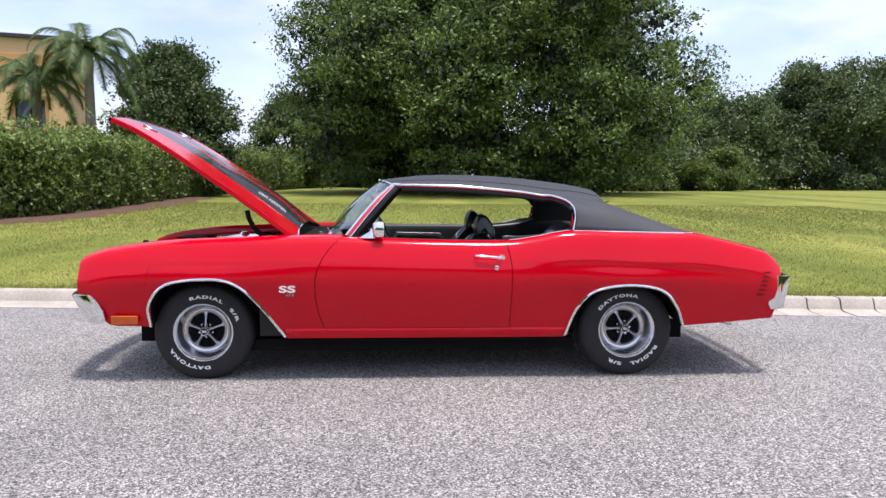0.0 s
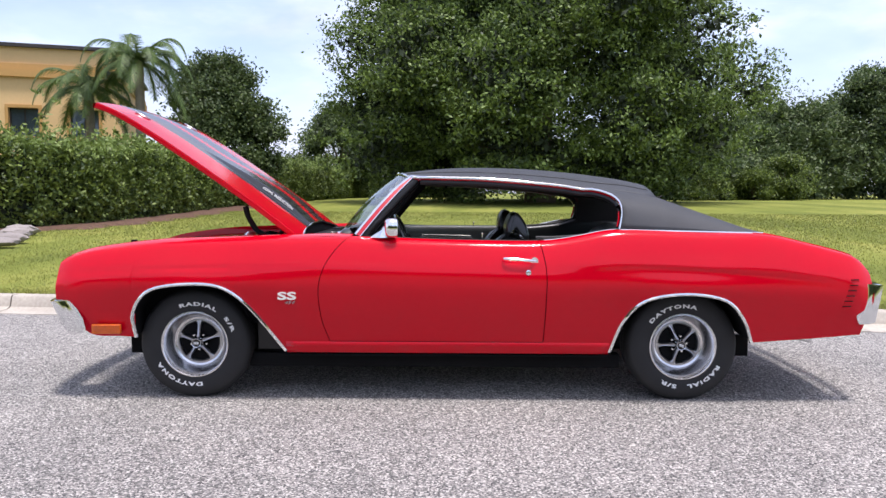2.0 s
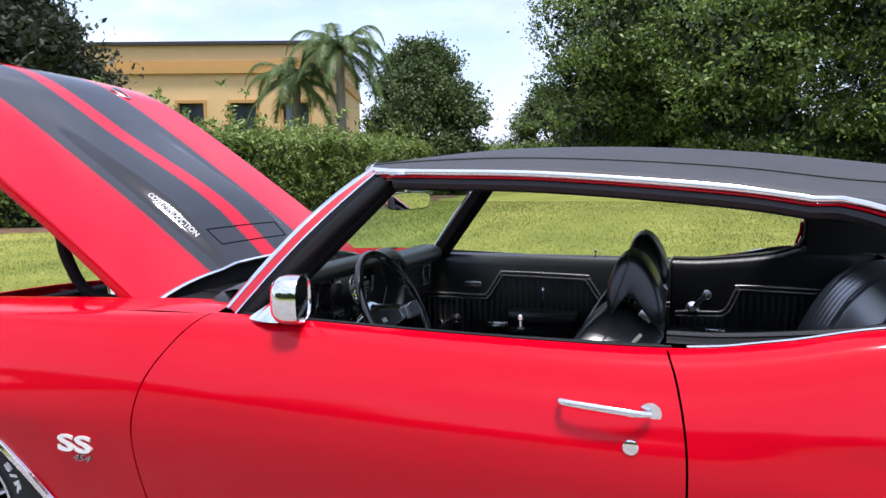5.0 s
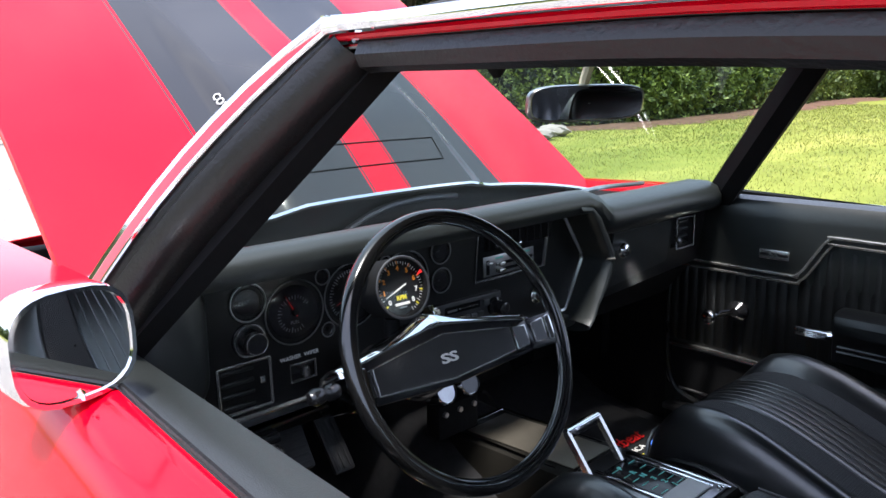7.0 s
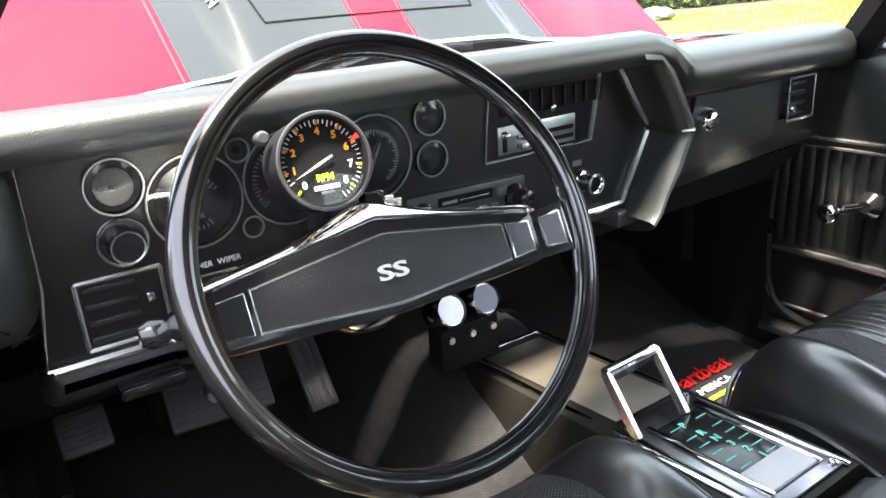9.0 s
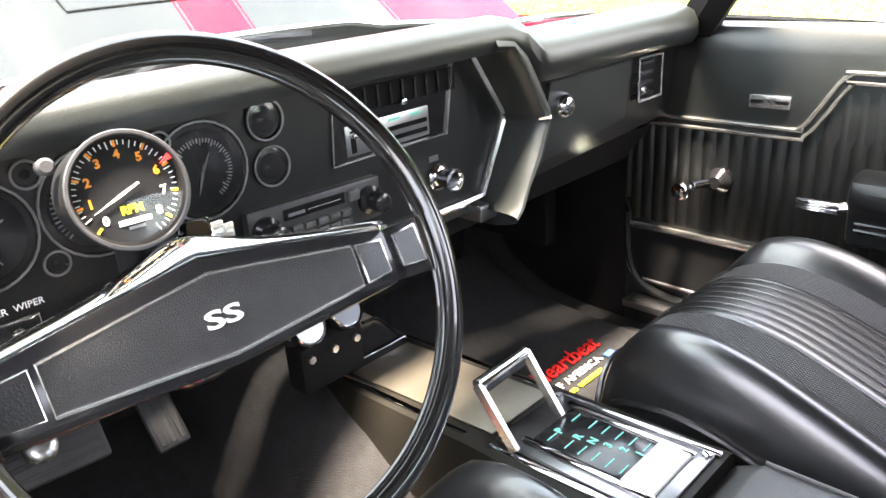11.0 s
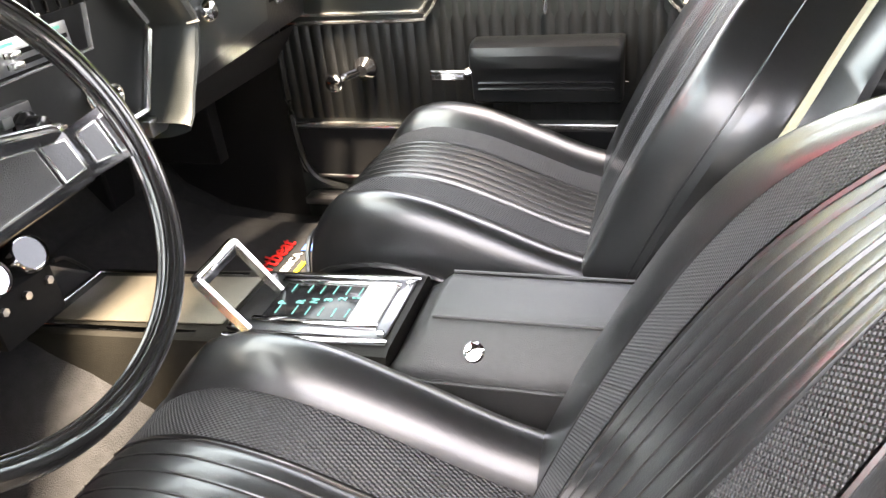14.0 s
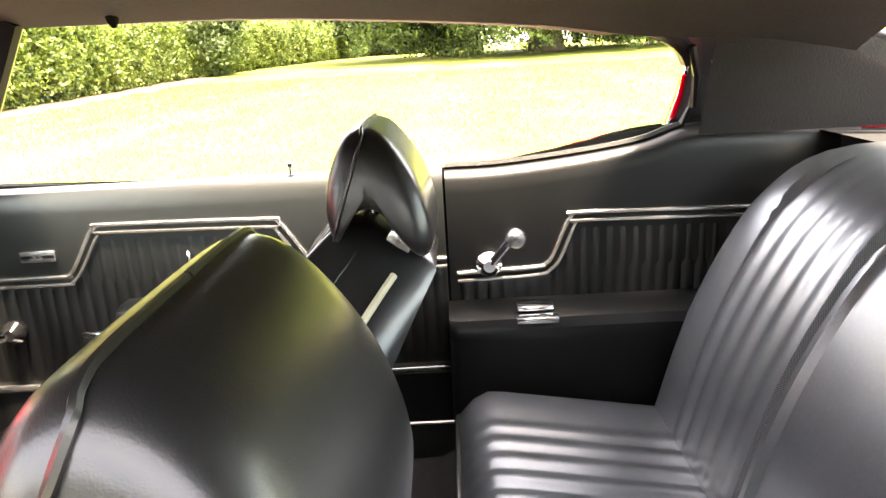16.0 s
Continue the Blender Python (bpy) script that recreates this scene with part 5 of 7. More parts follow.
sheet("mirror_shell", rows, CHROME, mirror, "chrome mirror shell", closed=True, cap=True)
sheet("mirror_glass", [[MX @ Vector((0.0305, a * s, b * s)) for a, b in pill(0.0555, 0.051)] for s in (1.0, 0.02)], MIRROR, mirror, "mirror glass", closed=True)
rows = [[Vector((x, y, z)) for x, y, z in r] for r in (
    [(1.04 + 0.15 * (i / 9), -0.862 - 0.028 * math.sin(math.pi * i / 9), 0.950) for i in range(10)] + [(1.19 - 0.15 * (i / 9), -0.862 + 0.022 * math.sin(math.pi * i / 9), 0.956) for i in range(10)],
    [(1.06 + 0.11 * (i / 9), -0.864 - 0.020 * math.sin(math.pi * i / 9), 0.966) for i in range(10)] + [(1.17 - 0.11 * (i / 9), -0.864 + 0.015 * math.sin(math.pi * i / 9), 0.968) for i in range(10)],
    [(1.105 + 0.03 * (i / 9), -0.868 - 0.014 * math.sin(math.pi * i / 9), 0.995) for i in range(10)] + [(1.135 - 0.03 * (i / 9), -0.868 + 0.010 * math.sin(math.pi * i / 9), 0.995) for i in range(10)],
    [(1.11 + 0.028 * (i / 9), -0.862 - 0.014 * math.sin(math.pi * i / 9), 1.015) for i in range(10)] + [(1.138 - 0.028 * (i / 9), -0.862 + 0.010 * math.sin(math.pi * i / 9), 1.015) for i in range(10)])]
sheet("mirror_foot", rows, CHROME, mirror, "chrome mirror foot", closed=True, cap=True)
for sgn in (-1, 1):
    hx, hz = 1.965, 0.826
    y = side_y(hx, hz)
    hd = tube("door_handle", smooth_path([(hx - 0.175, sgn * (y + 0.004), hz + 0.012), (hx - 0.165, sgn * (y + 0.022), hz + 0.014), (hx - 0.10, sgn * (y + 0.028), hz + 0.010), (hx - 0.03, sgn * (y + 0.026), hz + 0.004), (hx + 0.0, sgn * (y + 0.012), hz)], 5), 0.0072, CHROME, car, "chrome pull handle", k=10, sx=0.8)
    turned("push_button", [(0.021, -0.004), (0.022, 0.008), (0.019, 0.016), (0.012, 0.018), (0.011, 0.024), (0.0, 0.025)], CHROME, hd, "", Matrix.Translation((hx, sgn * y, hz)) @ Matrix.Rotation(radians(90 * -sgn * -1 if sgn < 0 else -90), 4, "X"), 20)
    kx, kz = 1.93, 0.762
    turned("key_lock", [(0.015, -0.003), (0.015, 0.004), (0.010, 0.006), (0.0, 0.006)], CHROME, car, "round chrome door lock", Matrix.Translation((kx, sgn * side_y(kx, kz), kz)) @ Matrix.Rotation(radians(90 if sgn < 0 else -90), 4, "X"), 16)

# ---- cabin floor, walls and door trims ----
def sub(name, label=""):
    """An assembly of the car."""
    e = empty(name, label)
    e.parent = car
    e.matrix_parent_inverse = Matrix.Translation(car.location).inverted()
    return e


cabin = sub("cabin")
fl = []
tunnel = lerp_at([(0.36, 0.05), (0.50, 0.16), (0.64, 0.23), (0.82, 0.245), (0.956, 0.205), (1.05, 0.165), (1.2, 0.15), (2.4, 0.14)])
for y in spread(-0.78, 0.78, 53):
    hump = math.exp(-(y / 0.20) ** 4)
    row = []
    for x, z in ((0.36, 0.66), (0.42, 0.50), (0.52, 0.36), (0.64, 0.30), (0.74, 0.285), (0.85, 0.28), (0.95, 0.28), (1.05, 0.28), (1.2, 0.28), (1.7, 0.29), (1.95, 0.31), (2.05, 0.36), (2.4, 0.38)):
        row.append((x, y, max(z, min(z + hump * tunnel(x), 0.51))))
    fl.append(row)
sheet("carpet", fl, CARPET, cabin, "black loop carpet")
for sgn in (-1, 1):
    sheet("kick_panel", [[(x, sgn * 0.745, z) for z in spread(0.28, 0.94, 5)] for x in (0.36, 0.6, 0.87)], SEAL, cabin)
    block("sill_plate", 0.88, 1.72, sgn * 0.70, sgn * 0.80, 0.335, 0.352, STEEL, cabin, "ribbed bright sill plate", bevel=0.003)
    for i in range(4):
        block("sill_rib", 0.90, 1.71, sgn * (0.715 + 0.02 * i), sgn * (0.721 + 0.02 * i), 0.352, 0.356, STEEL, cabin, bevel=0.001, seg=1)
    tube("door_seal", smooth_path([(0.875, sgn * 0.735, 0.80), (0.868, sgn * 0.735, 0.55), (0.885, sgn * 0.735, 0.42), (0.95, sgn * 0.735, 0.372), (1.1, sgn * 0.735, 0.366)], 6), 0.008, BLACKIN, cabin, k=6)

TRIM = [(0.865, 0.770), (1.185, 0.768), (1.205, 0.772), (1.222, 0.790), (1.262, 0.855), (1.280, 0.870), (1.300, 0.874), (1.625, 0.868), (1.648, 0.862), (1.662, 0.848), (1.700, 0.790), (1.716, 0.772), (1.74, 0.766), (1.985, 0.766)]
QTRIM = [(2.005, 0.733), (2.165, 0.738), (2.185, 0.745), (2.2, 0.76), (2.228, 0.825), (2.240, 0.840), (2.262, 0.847), (2.62, 0.840)]


def trim_line(table, off, sgn, y):
    out = []
    for i, (x, z) in enumerate(table):
        a, b = table[max(0, i - 1)], table[min(len(table) - 1, i + 1)]
        d = Vector((b[0] - a[0], b[1] - a[1])).normalized()
        out.append((x + d.y * off, sgn * y, z - d.x * off))
    return smooth_path(out, 3)


def pleats(name, table, x0, x1, zb, sgn, y, parent, pitch=0.0265):
    """Vertical padded pleats under a trim line."""
    zt = lerp_at(table)
    rows = []
    n = int((x1 - x0) / pitch) * 6
    for x in spread(x0, x1, n + 1):
        f = abs(math.sin(math.pi * (x - x0) / pitch))
        bulge = 0.0048 * f ** 0.6
        t = zt(x) - 0.022
        rows.append([(x, sgn * (y - bulge * k), z) for z, k in ((zb, 0.4), (zb + 0.012, 1), (0.5 * (zb + t), 1), (t - 0.012, 1), (t, 0.2))])
    return sheet(name, rows, BLACKIN, parent, "vertically pleated black vinyl")


def window_crank(x0, z0, x1, z1, sgn, y, parent, knob=CHROME):
    c = turned("window_crank", [(0.026, 0.0), (0.026, 0.012), (0.018, 0.022), (0.012, 0.03), (0.0, 0.03)], PLASTIC if knob is CHROME else CHROME, parent, "", Matrix.Translation((x0, sgn * y, z0)) @ Matrix.Rotation(radians(90 * sgn), 4, "X"), 18)
    tube("crank_arm", [(x0, sgn * (y - 0.024), z0), ((x0 + x1) / 2, sgn * (y - 0.03), (z0 + z1) / 2), (x1, sgn * (y - 0.036), z1)], 0.009, CHROME, c, "chrome crank arm", k=8, sx=0.6)
    turned("crank_knob", [(0.010, -0.002), (0.014, 0.006), (0.020, 0.016), (0.021, 0.026), (0.016, 0.034), (0.006, 0.037), (0.0, 0.037)], knob, c, "faceted bright crank knob", Matrix.Translation((x1, sgn * (y - 0.034), z1)) @ Matrix.Rotation(radians(90 * sgn), 4, "X"), 12)
    return c


def door_trim(sgn):
    Y = 0.738
    th = sub("door_trim")
    rows = []
    dip = 0.020 if sgn < 0 else 0.0
    for x in spread(0.862, 1.985, 40):
        rows.append([(x, sgn * yy, z - (dip if z > 0.91 else 0.0)) for yy, z in ((0.818, 0.938), (0.806, 0.947), (0.780, 0.949), (0.754, 0.943), (Y + 0.004, 0.926), (Y, 0.90), (Y, 0.76), (Y + 0.004, 0.74), (Y + 0.006, 0.55), (Y + 0.006, 0.275))])
    sheet("door_card", rows, PADV, th, "black vinyl door card")
    pleats("pleated_panel", TRIM, 0.868, 1.982, 0.538, sgn, Y + 0.004, th)
    for off in (0.0, 0.016):
        tube("trim_strip", trim_line(TRIM, off, sgn, Y - 0.003), 0.0042, SILVER, th, "thin bright trim strip", k=6, up=(0, 1, 0))
    block("lower_trim_strip", 0.865, 1.98, sgn * (Y + 0.004), sgn * (Y - 0.006), 0.517, 0.531, SILVER, th, "bright lower strip", bevel=0.003)
    sheet("lower_carpet", [[(x, sgn * (Y + 0.002), z) for z in (0.40, 0.512)] for x in (0.868, 1.98)], DARK, th)
    tube("lower_edge", smooth_path([(0.868, sgn * Y, 0.50), (0.872, sgn * Y, 0.43), (0.895, sgn * Y, 0.40), (1.0, sgn * Y, 0.395), (1.98, sgn * Y, 0.395)], 5), 0.004, STEEL, th, k=6, up=(0, 1, 0))
    # armrest
    rows = []
    for x, k in ((1.317, 0.75), (1.322, 0.93), (1.332, 1.0), (1.46, 1.0), (1.60, 1.0), (1.610, 0.93), (1.615, 0.75)):
        rows.append([(x, sgn * (Y - yy * k), 0.653 + (z - 0.653) * (0.85 + 0.15 * k)) for yy, z in ((0.0, 0.715), (0.045, 0.716), (0.072, 0.710), (0.083, 0.696), (0.083, 0.672), (0.074, 0.662), (0.07, 0.645), (0.064, 0.60), (0.05, 0.592), (0.0, 0.592))])
    arm = sheet("armrest", rows, BLACKIN, th, "padded black armrest", cap=True)
    for z in (0.640, 0.628):
        tube("armrest_groove", [(1.335, sgn * (Y - 0.0705), z), (1.60, sgn * (Y - 0.0705), z)], 0.0035, PLASTIC, arm, k=6)
    turned("armrest_screw", [(0.004, 0), (0.004, 0.004), (0, 0.005)], CHROME, arm, "", Matrix.Translation((1.62, sgn * (Y - 0.04), 0.63)) @ Matrix.Rotation(radians(90), 4, "Y"), 8)
    hd = block("inner_handle", 1.222, 1.300, sgn * (Y - 0.022), sgn * (Y - 0.034), 0.634, 0.656, CHROME, th, "ribbed chrome door handle", bevel=0.005)
    for i in range(4):
        block("handle_rib", 1.226, 1.296, sgn * (Y - 0.0345), sgn * (Y - 0.0365), 0.6365 + 0.0048 * i, 0.639 + 0.0048 * i, CHROME, hd, bevel=0.0008, seg=1)
    tube("handle_pivot", [(1.298, sgn * (Y - 0.028), 0.648), (1.318, sgn * (Y - 0.022), 0.652), (1.322, sgn * (Y - 0.0), 0.652)], 0.009, CHROME, hd, k=8)
    window_crank(1.070, 0.655, 1.016, 0.638, sgn, Y, th)
    em = block("door_emblem", 1.113, 1.187, sgn * (Y), sgn * (Y - 0.006), 0.803, 0.827, SILVER, th, "small bright emblem plate", bevel=0.002)
    block("emblem_recess", 1.116, 1.184, sgn * (Y - 0.0062), sgn * (Y - 0.0068), 0.812, 0.818, PLASTIC, em, bevel=0.0)
    if sgn > 0:
        words("emblem_letters", "SS", 0.020, Matrix.Translation((1.150, Y - 0.0075, 0.815)) @ Matrix.Rotation(radians(90), 4, "X"), SILVER, em, "", 0.001, bold=0.0006, xs=1.4)
    turned("upright_ornament", [(0.0, -0.032), (0.0045, -0.024), (0.006, 0.0), (0.0045, 0.024), (0.0, 0.032)], CHROME, th, "slim chrome ornament", Matrix.Translation((1.462, sgn * (Y - 0.01), 0.785)), 10, False)
    kn = turned("lock_knob", [(0.003, 0.0), (0.003, 0.018), (0.0065, 0.021), (0.0065, 0.029), (0.003, 0.032), (0, 0.032)], CHROME, th, "chrome lock knob", Matrix.Translation((1.678, sgn * 0.775, 0.944)), 12)
    turned("knob_grommet", [(0.009, 0.0), (0.008, 0.004), (0.003, 0.005)], PLASTIC, kn, "", Matrix.Translation((1.678, sgn * 0.775, 0.944)), 12, False)
    return th


def quarter_trim(sgn):
    Y = 0.735
    th = sub("quarter_trim")
    sill = soft_at([(1.99, 0.943), (2.1, 0.944), (2.25, 0.957), (2.38, 0.975), (2.47, 1.002), (2.6, 1.004), (2.8, 0.99)])
    rows = []
    for x in spread(1.99, 2.8, 30):
        z = sill(x)
        rows.append([(x, sgn * yy, zz) for yy, zz in ((0.80, z - 0.006), (0.785, z + 0.002), (0.765, z + 0.003), (0.748, z - 0.004), (Y + 0.002, z - 0.02), (Y, z - 0.045), (Y, 0.74), (Y + 0.004, 0.72), (Y + 0.006, 0.275 if x < 2.46 else 0.67))])
    sheet("quarter_card", rows, BLACKIN, th, "black vinyl rear side card")
    pleats("pleated_panel", QTRIM, 2.01, 2.55, 0.60, sgn, Y + 0.004, th)
    for off in (0.0, 0.016):
        tube("trim_strip", trim_line(QTRIM, off, sgn, Y - 0.003), 0.0042, SILVER, th, "thin bright trim strip", k=6, up=(0, 1, 0))
    rows = []
    for x, k in ((1.985, 0.9), (1.992, 0.97), (2.005, 1.0), (2.2, 1.0), (2.62, 1.0)):
        rows.append([(x, sgn * (Y - yy * k), z) for yy, z in ((0.0, 0.674), (0.07, 0.676), (0.105, 0.668), (0.118, 0.652), (0.118, 0.628), (0.112, 0.620), (0.112, 0.42), (0.0, 0.40))])
    rest = sheet("rear_armrest", rows, BLACKIN, th, "boxed black rear armrest", cap=True)
    ash = block("ashtray", 2.118, 2.19, sgn * (Y - 0.05), sgn * (Y - 0.085), 0.674, 0.684, CHROME, rest, "chrome ashtray lid", bevel=0.003)
    block("ashtray_lip", 2.114, 2.196, sgn * (Y - 0.086), sgn * (Y - 0.118), 0.660, 0.673, CHROME, ash, bevel=0.003)
    window_crank(2.07, 0.752, 2.122, 0.815, sgn, Y, th, SILVER)
    turned("snap", [(0.004, 0), (0.003, 0.004), (0, 0.004)], CHROME, th, "", Matrix.Translation((1.99, sgn * (Y - 0.09), 0.60)) @ Matrix.Rotation(radians(-90), 4, "Y"), 8)
    # cloth behind the side window
    sheet("pillar_lining", [[(x, sgn * (0.705 - 0.10 * (z - 0.99) / 0.22), z) for z in spread(0.99, 1.19 - 0.25 * max(0, x - 2.6), 5)] for x in spread(2.475, 2.95, 8)], CLOTH, th, "black cloth pillar lining")
    tube("lining_seam", [(2.48, sgn * 0.66, 1.125), (2.6, sgn * 0.655, 1.15), (2.75, sgn * 0.64, 1.19)], 0.004, CLOTH, th, k=5)
    tube("jamb_paint_edge", [(2.452, sgn * 0.800, 1.015), (2.464, sgn * 0.788, 1.06), (2.466, sgn * 0.772, 1.10)], 0.005, RED, th, "red painted jamb edge", k=6)
    tube("window_seal", [(x, sgn * 0.765, sill(x) + 0.006) for x in spread(1.99, 2.46, 16)] + [(2.475, sgn * 0.75, 1.04), (2.478, sgn * 0.735, 1.10), (2.46, sgn * 0.71, 1.155)], 0.008, BLACKIN, th, k=6)
    return th


for sgn in (-1, 1):
    door_trim(sgn)
    quarter_trim(sgn)

# ---- seats ----
def rib_mat():
    """Fine basket weave of the seat inserts."""
    m = mat("knit_insert_vinyl", (0.026, 0.027, 0.028), 0.40, spec=0.8)
    n, l = m.node_tree.nodes, m.node_tree.links
    p = n["Principled BSDF"]
    co, sp, ad, b = n.new("ShaderNodeTexCoord"), n.new("ShaderNodeSeparateXYZ"), n.new("ShaderNodeMath"), n.new("ShaderNodeBump")
    l.new(co.outputs["Object"], sp.inputs[0]), l.new(sp.outputs["X"], ad.inputs[0]), l.new(sp.outputs["Z"], ad.inputs[1])
    waves = []
    for source, k in ((ad.outputs[0], 1150), (sp.outputs["Y"], 1300)):
        f, s = n.new("ShaderNodeMath"), n.new("ShaderNodeMath")
        f.operation, s.operation = "MULTIPLY", "SINE"
        f.inputs[1].default_value = k
        l.new(source, f.inputs[0]), l.new(f.outputs[0], s.inputs[0])
        waves.append(s.outputs[0])
    weave = n.new("ShaderNodeMath")
    weave.operation = "MULTIPLY"
    l.new(waves[0], weave.inputs[0]), l.new(waves[1], weave.inputs[1])
    r = n.new("ShaderNodeValToRGB")
    r.color_ramp.elements[0].position, r.color_ramp.elements[0].color = 0.0, (0.010, 0.010, 0.011, 1)
    r.color_ramp.elements[1].position, r.color_ramp.elements[1].color = 0.6, (0.062, 0.064, 0.066, 1)
    l.new(weave.outputs[0], r.inputs["Fac"]), l.new(r.outputs["Color"], p.inputs["Base Color"])
    b.inputs["Strength"].default_value, b.inputs["Distance"].default_value = 0.9, 0.0015
    l.new(weave.outputs[0], b.inputs["Height"]), l.new(b.outputs["Normal"], p.inputs["Normal"])
    return m


RIB = rib_mat()


def bands(b):
    """Relief across a seat: rolled bolsters, knit bands and pleats."""
    a = abs(b)
    if a > 0.62:
        t = (a - 0.62) / 0.38
        return 0.034 * math.sin(math.pi * min(1, t * 0.9 + 0.05)) ** 0.8 - 0.045 * max(0, t - 0.75) ** 2 * 16 * 0.5
    if a < 0.30:
        return 0.0045 * abs(math.sin(math.pi * (b + 0.30) / 0.0857)) ** 0.5
    return 0.0


cushion_top = soft_at([(0.0, 0.545), (0.06, 0.573), (0.15, 0.592), (0.28, 0.600), (0.45, 0.588), (0.65, 0.556), (0.85, 0.520), (1.0, 0.500)])


def bucket_seat(yc):
    th = empty("bucket_seat", "black vinyl bucket seat with knit bands, pleats and a separate headrest", "seat", "front seats", at=(1.4, yc, 0.28))
    W = 0.245
    # cushion
    rows = []
    for a in spread(0, 1, 26):
        x = 1.185 + 0.43 * a
        zt = cushion_top(a)
        drop = 0.0
        row = []
        w = W * (0.94 + 0.06 * min(1, a * 5))
        for b, z in ((-1.0, 0.40), (-1.02, 0.47)):
            row.append((x, yc + b * w, z))
        for b in spread(-1, 1, 71):
            e = 0.045 * max(0, (abs(b) - 0.82) / 0.18) ** 2
            row.append((x - 0.02 * (1 - b * b) * (1 - a), yc + b * w, zt - drop - e + bands(b) * min(1, a * 6 + 0.3)))
        for b, z in ((1.02, 0.47), (1.0, 0.40)):
            row.append((x, yc + b * w, z))
        rows.append(row)
    front = [[(p[0] + d, p[1], 0.40 + (p[2] - 0.40) * k) for p in rows[0]] for d, k in ((0.05, 0.1), (0.015, 0.5), (-0.006, 0.85))]
    cu = sheet("cushion", front + rows, LEATHER, th, "padded vinyl cushion")
    for b0, b1 in ((-0.60, -0.32), (0.32, 0.60)):
        strip = []
        for a in spread(0.03, 0.99, 24):
            x = 1.185 + 0.43 * a
            zt = cushion_top(a)
            strip.append([(x - 0.02 * (1 - b * b) * (1 - a), yc + b * W * (0.94 + 0.06 * min(1, a * 5)), zt + 0.0035) for b in spread(b0, b1, 4)])
        sheet("knit_band", strip, RIB, cu, "fine basket-weave band")
    for b in (-0.62, -0.30, -0.214, -0.129, -0.043, 0.043, 0.129, 0.214, 0.30, 0.62):
        tube("stitch_line", [(1.185 + 0.43 * a - 0.02 * (1 - b * b) * (1 - a), yc + b * W, cushion_top(a) + 0.001 + (0.002 if abs(b) > 0.5 else 0.0015)) for a in spread(0.03, 0.99, 16)], 0.0022, LEATHER, cu, k=5)
    pip = [Vector(front[2][i]) for i in range(2, len(front[2]) - 2)]
    edge_l = [Vector(r[2]) + Vector((0, -0.003, -0.002)) for r in rows]
    edge_r = [Vector(r[-3]) + Vector((0, 0.003, -0.002)) for r in rows]
    tube("piping", edge_l[::-1] + [p + Vector((-0.004, 0, 0.012)) for p in pip[::3]] + edge_r, 0.0045, LEATHER, cu, k=6)
    block("seat_base", 1.24, 1.60, yc - 0.21, yc + 0.21, 0.30, 0.42, DARK, th)
    # backrest
    base, up, back = Vector((1.580, yc, 0.470)), Vector((0.455, 0, 0.89)).normalized(), Vector((0.89, 0, -0.455)).normalized()
    L = 0.545
    rows = []
    for v in spread(0, 1, 28):
        w = W * (0.98 + 0.05 * math.sin(math.pi * min(1, v * 1.15))) * (1 - 0.60 * max(0, (v - 0.60) / 0.40) ** 2.0)
        th_ = 0.050 + 0.075 * math.sin(math.pi * min(0.93, 0.25 + 0.72 * (1 - v)))
        curve = -0.018 * math.sin(math.pi * v) + 0.035 * max(0, v - 0.75) ** 2 * 8
        c = base + up * (L * v) + back * curve
        ring = []
        for b in spread(-1, 1, 71):
            e = 0.05 * max(0, (abs(b) - 0.84) / 0.16) ** 2
            ring.append(c - back * (bands(b) * (0.35 if abs(b) > 0.62 else 1.0) * (1 - v ** 8) - e) + Vector((0, b * w, 0)))
        for b in (1.008, 1.02, 1.0, 0.9, 0.4, -0.4, -0.9, -1.0, -1.02, -1.008):
            d = {1.008: 0.06, -1.008: 0.06, 1.02: 0.5, 1.0: 0.85, 0.9: 1.0, 0.4: 1.0, -0.4: 1.0, -0.9: 1.0, -1.0: 0.85, -1.02: 0.5}[b]
            ring.append(c + back * (0.05 + th_ * d) + Vector((0, b * w, 0)))
        rows.append(ring)
    rim_row = rows[-1]
    for lift_, k_ in ((0.008, 0.93), (0.016, 0.78), (0.021, 0.55), (0.023, 0.25)):
        rows.append([base + up * (L + lift_) + back * 0.06 + (Vector(p) - (base + up * L + back * 0.06)) * k_ for p in rim_row])
    bk = sheet("backrest", rows, LEATHER, th, "padded vinyl backrest", closed=True, cap=True)

    def face(v, b, lift):
        w = W * (0.98 + 0.05 * math.sin(math.pi * min(1, v * 1.15))) * (1 - 0.60 * max(0, (v - 0.60) / 0.40) ** 2.0)
        curve = -0.018 * math.sin(math.pi * v) + 0.035 * max(0, v - 0.75) ** 2 * 8
        return base + up * (L * v) + back * (curve - lift) + Vector((0, b * w, 0))
    for b0, b1 in ((-0.60, -0.32), (0.32, 0.60)):
        sheet("knit_band", [[face(v, b, 0.0035) for b in spread(b0, b1, 4)] for v in spread(0.02, 0.995, 26)], RIB, bk, "fine basket-weave band")
    for b in (-0.62, -0.30, -0.214, -0.129, -0.043, 0.043, 0.129, 0.214, 0.30, 0.62):
        tube("stitch_line", [face(v, b, 0.002) for v in spread(0.02, 0.995, 20)], 0.0022, LEATHER, bk, k=5)
    for s in (-1, 1):
        tube("bright_edge_strip", [face(v, s * 1.0, -0.105) + Vector((0, s * 0.011, 0)) for v in spread(0.02, 0.97, 26)], 0.0055, CREAM, bk, "pale bright edge strip", k=6)
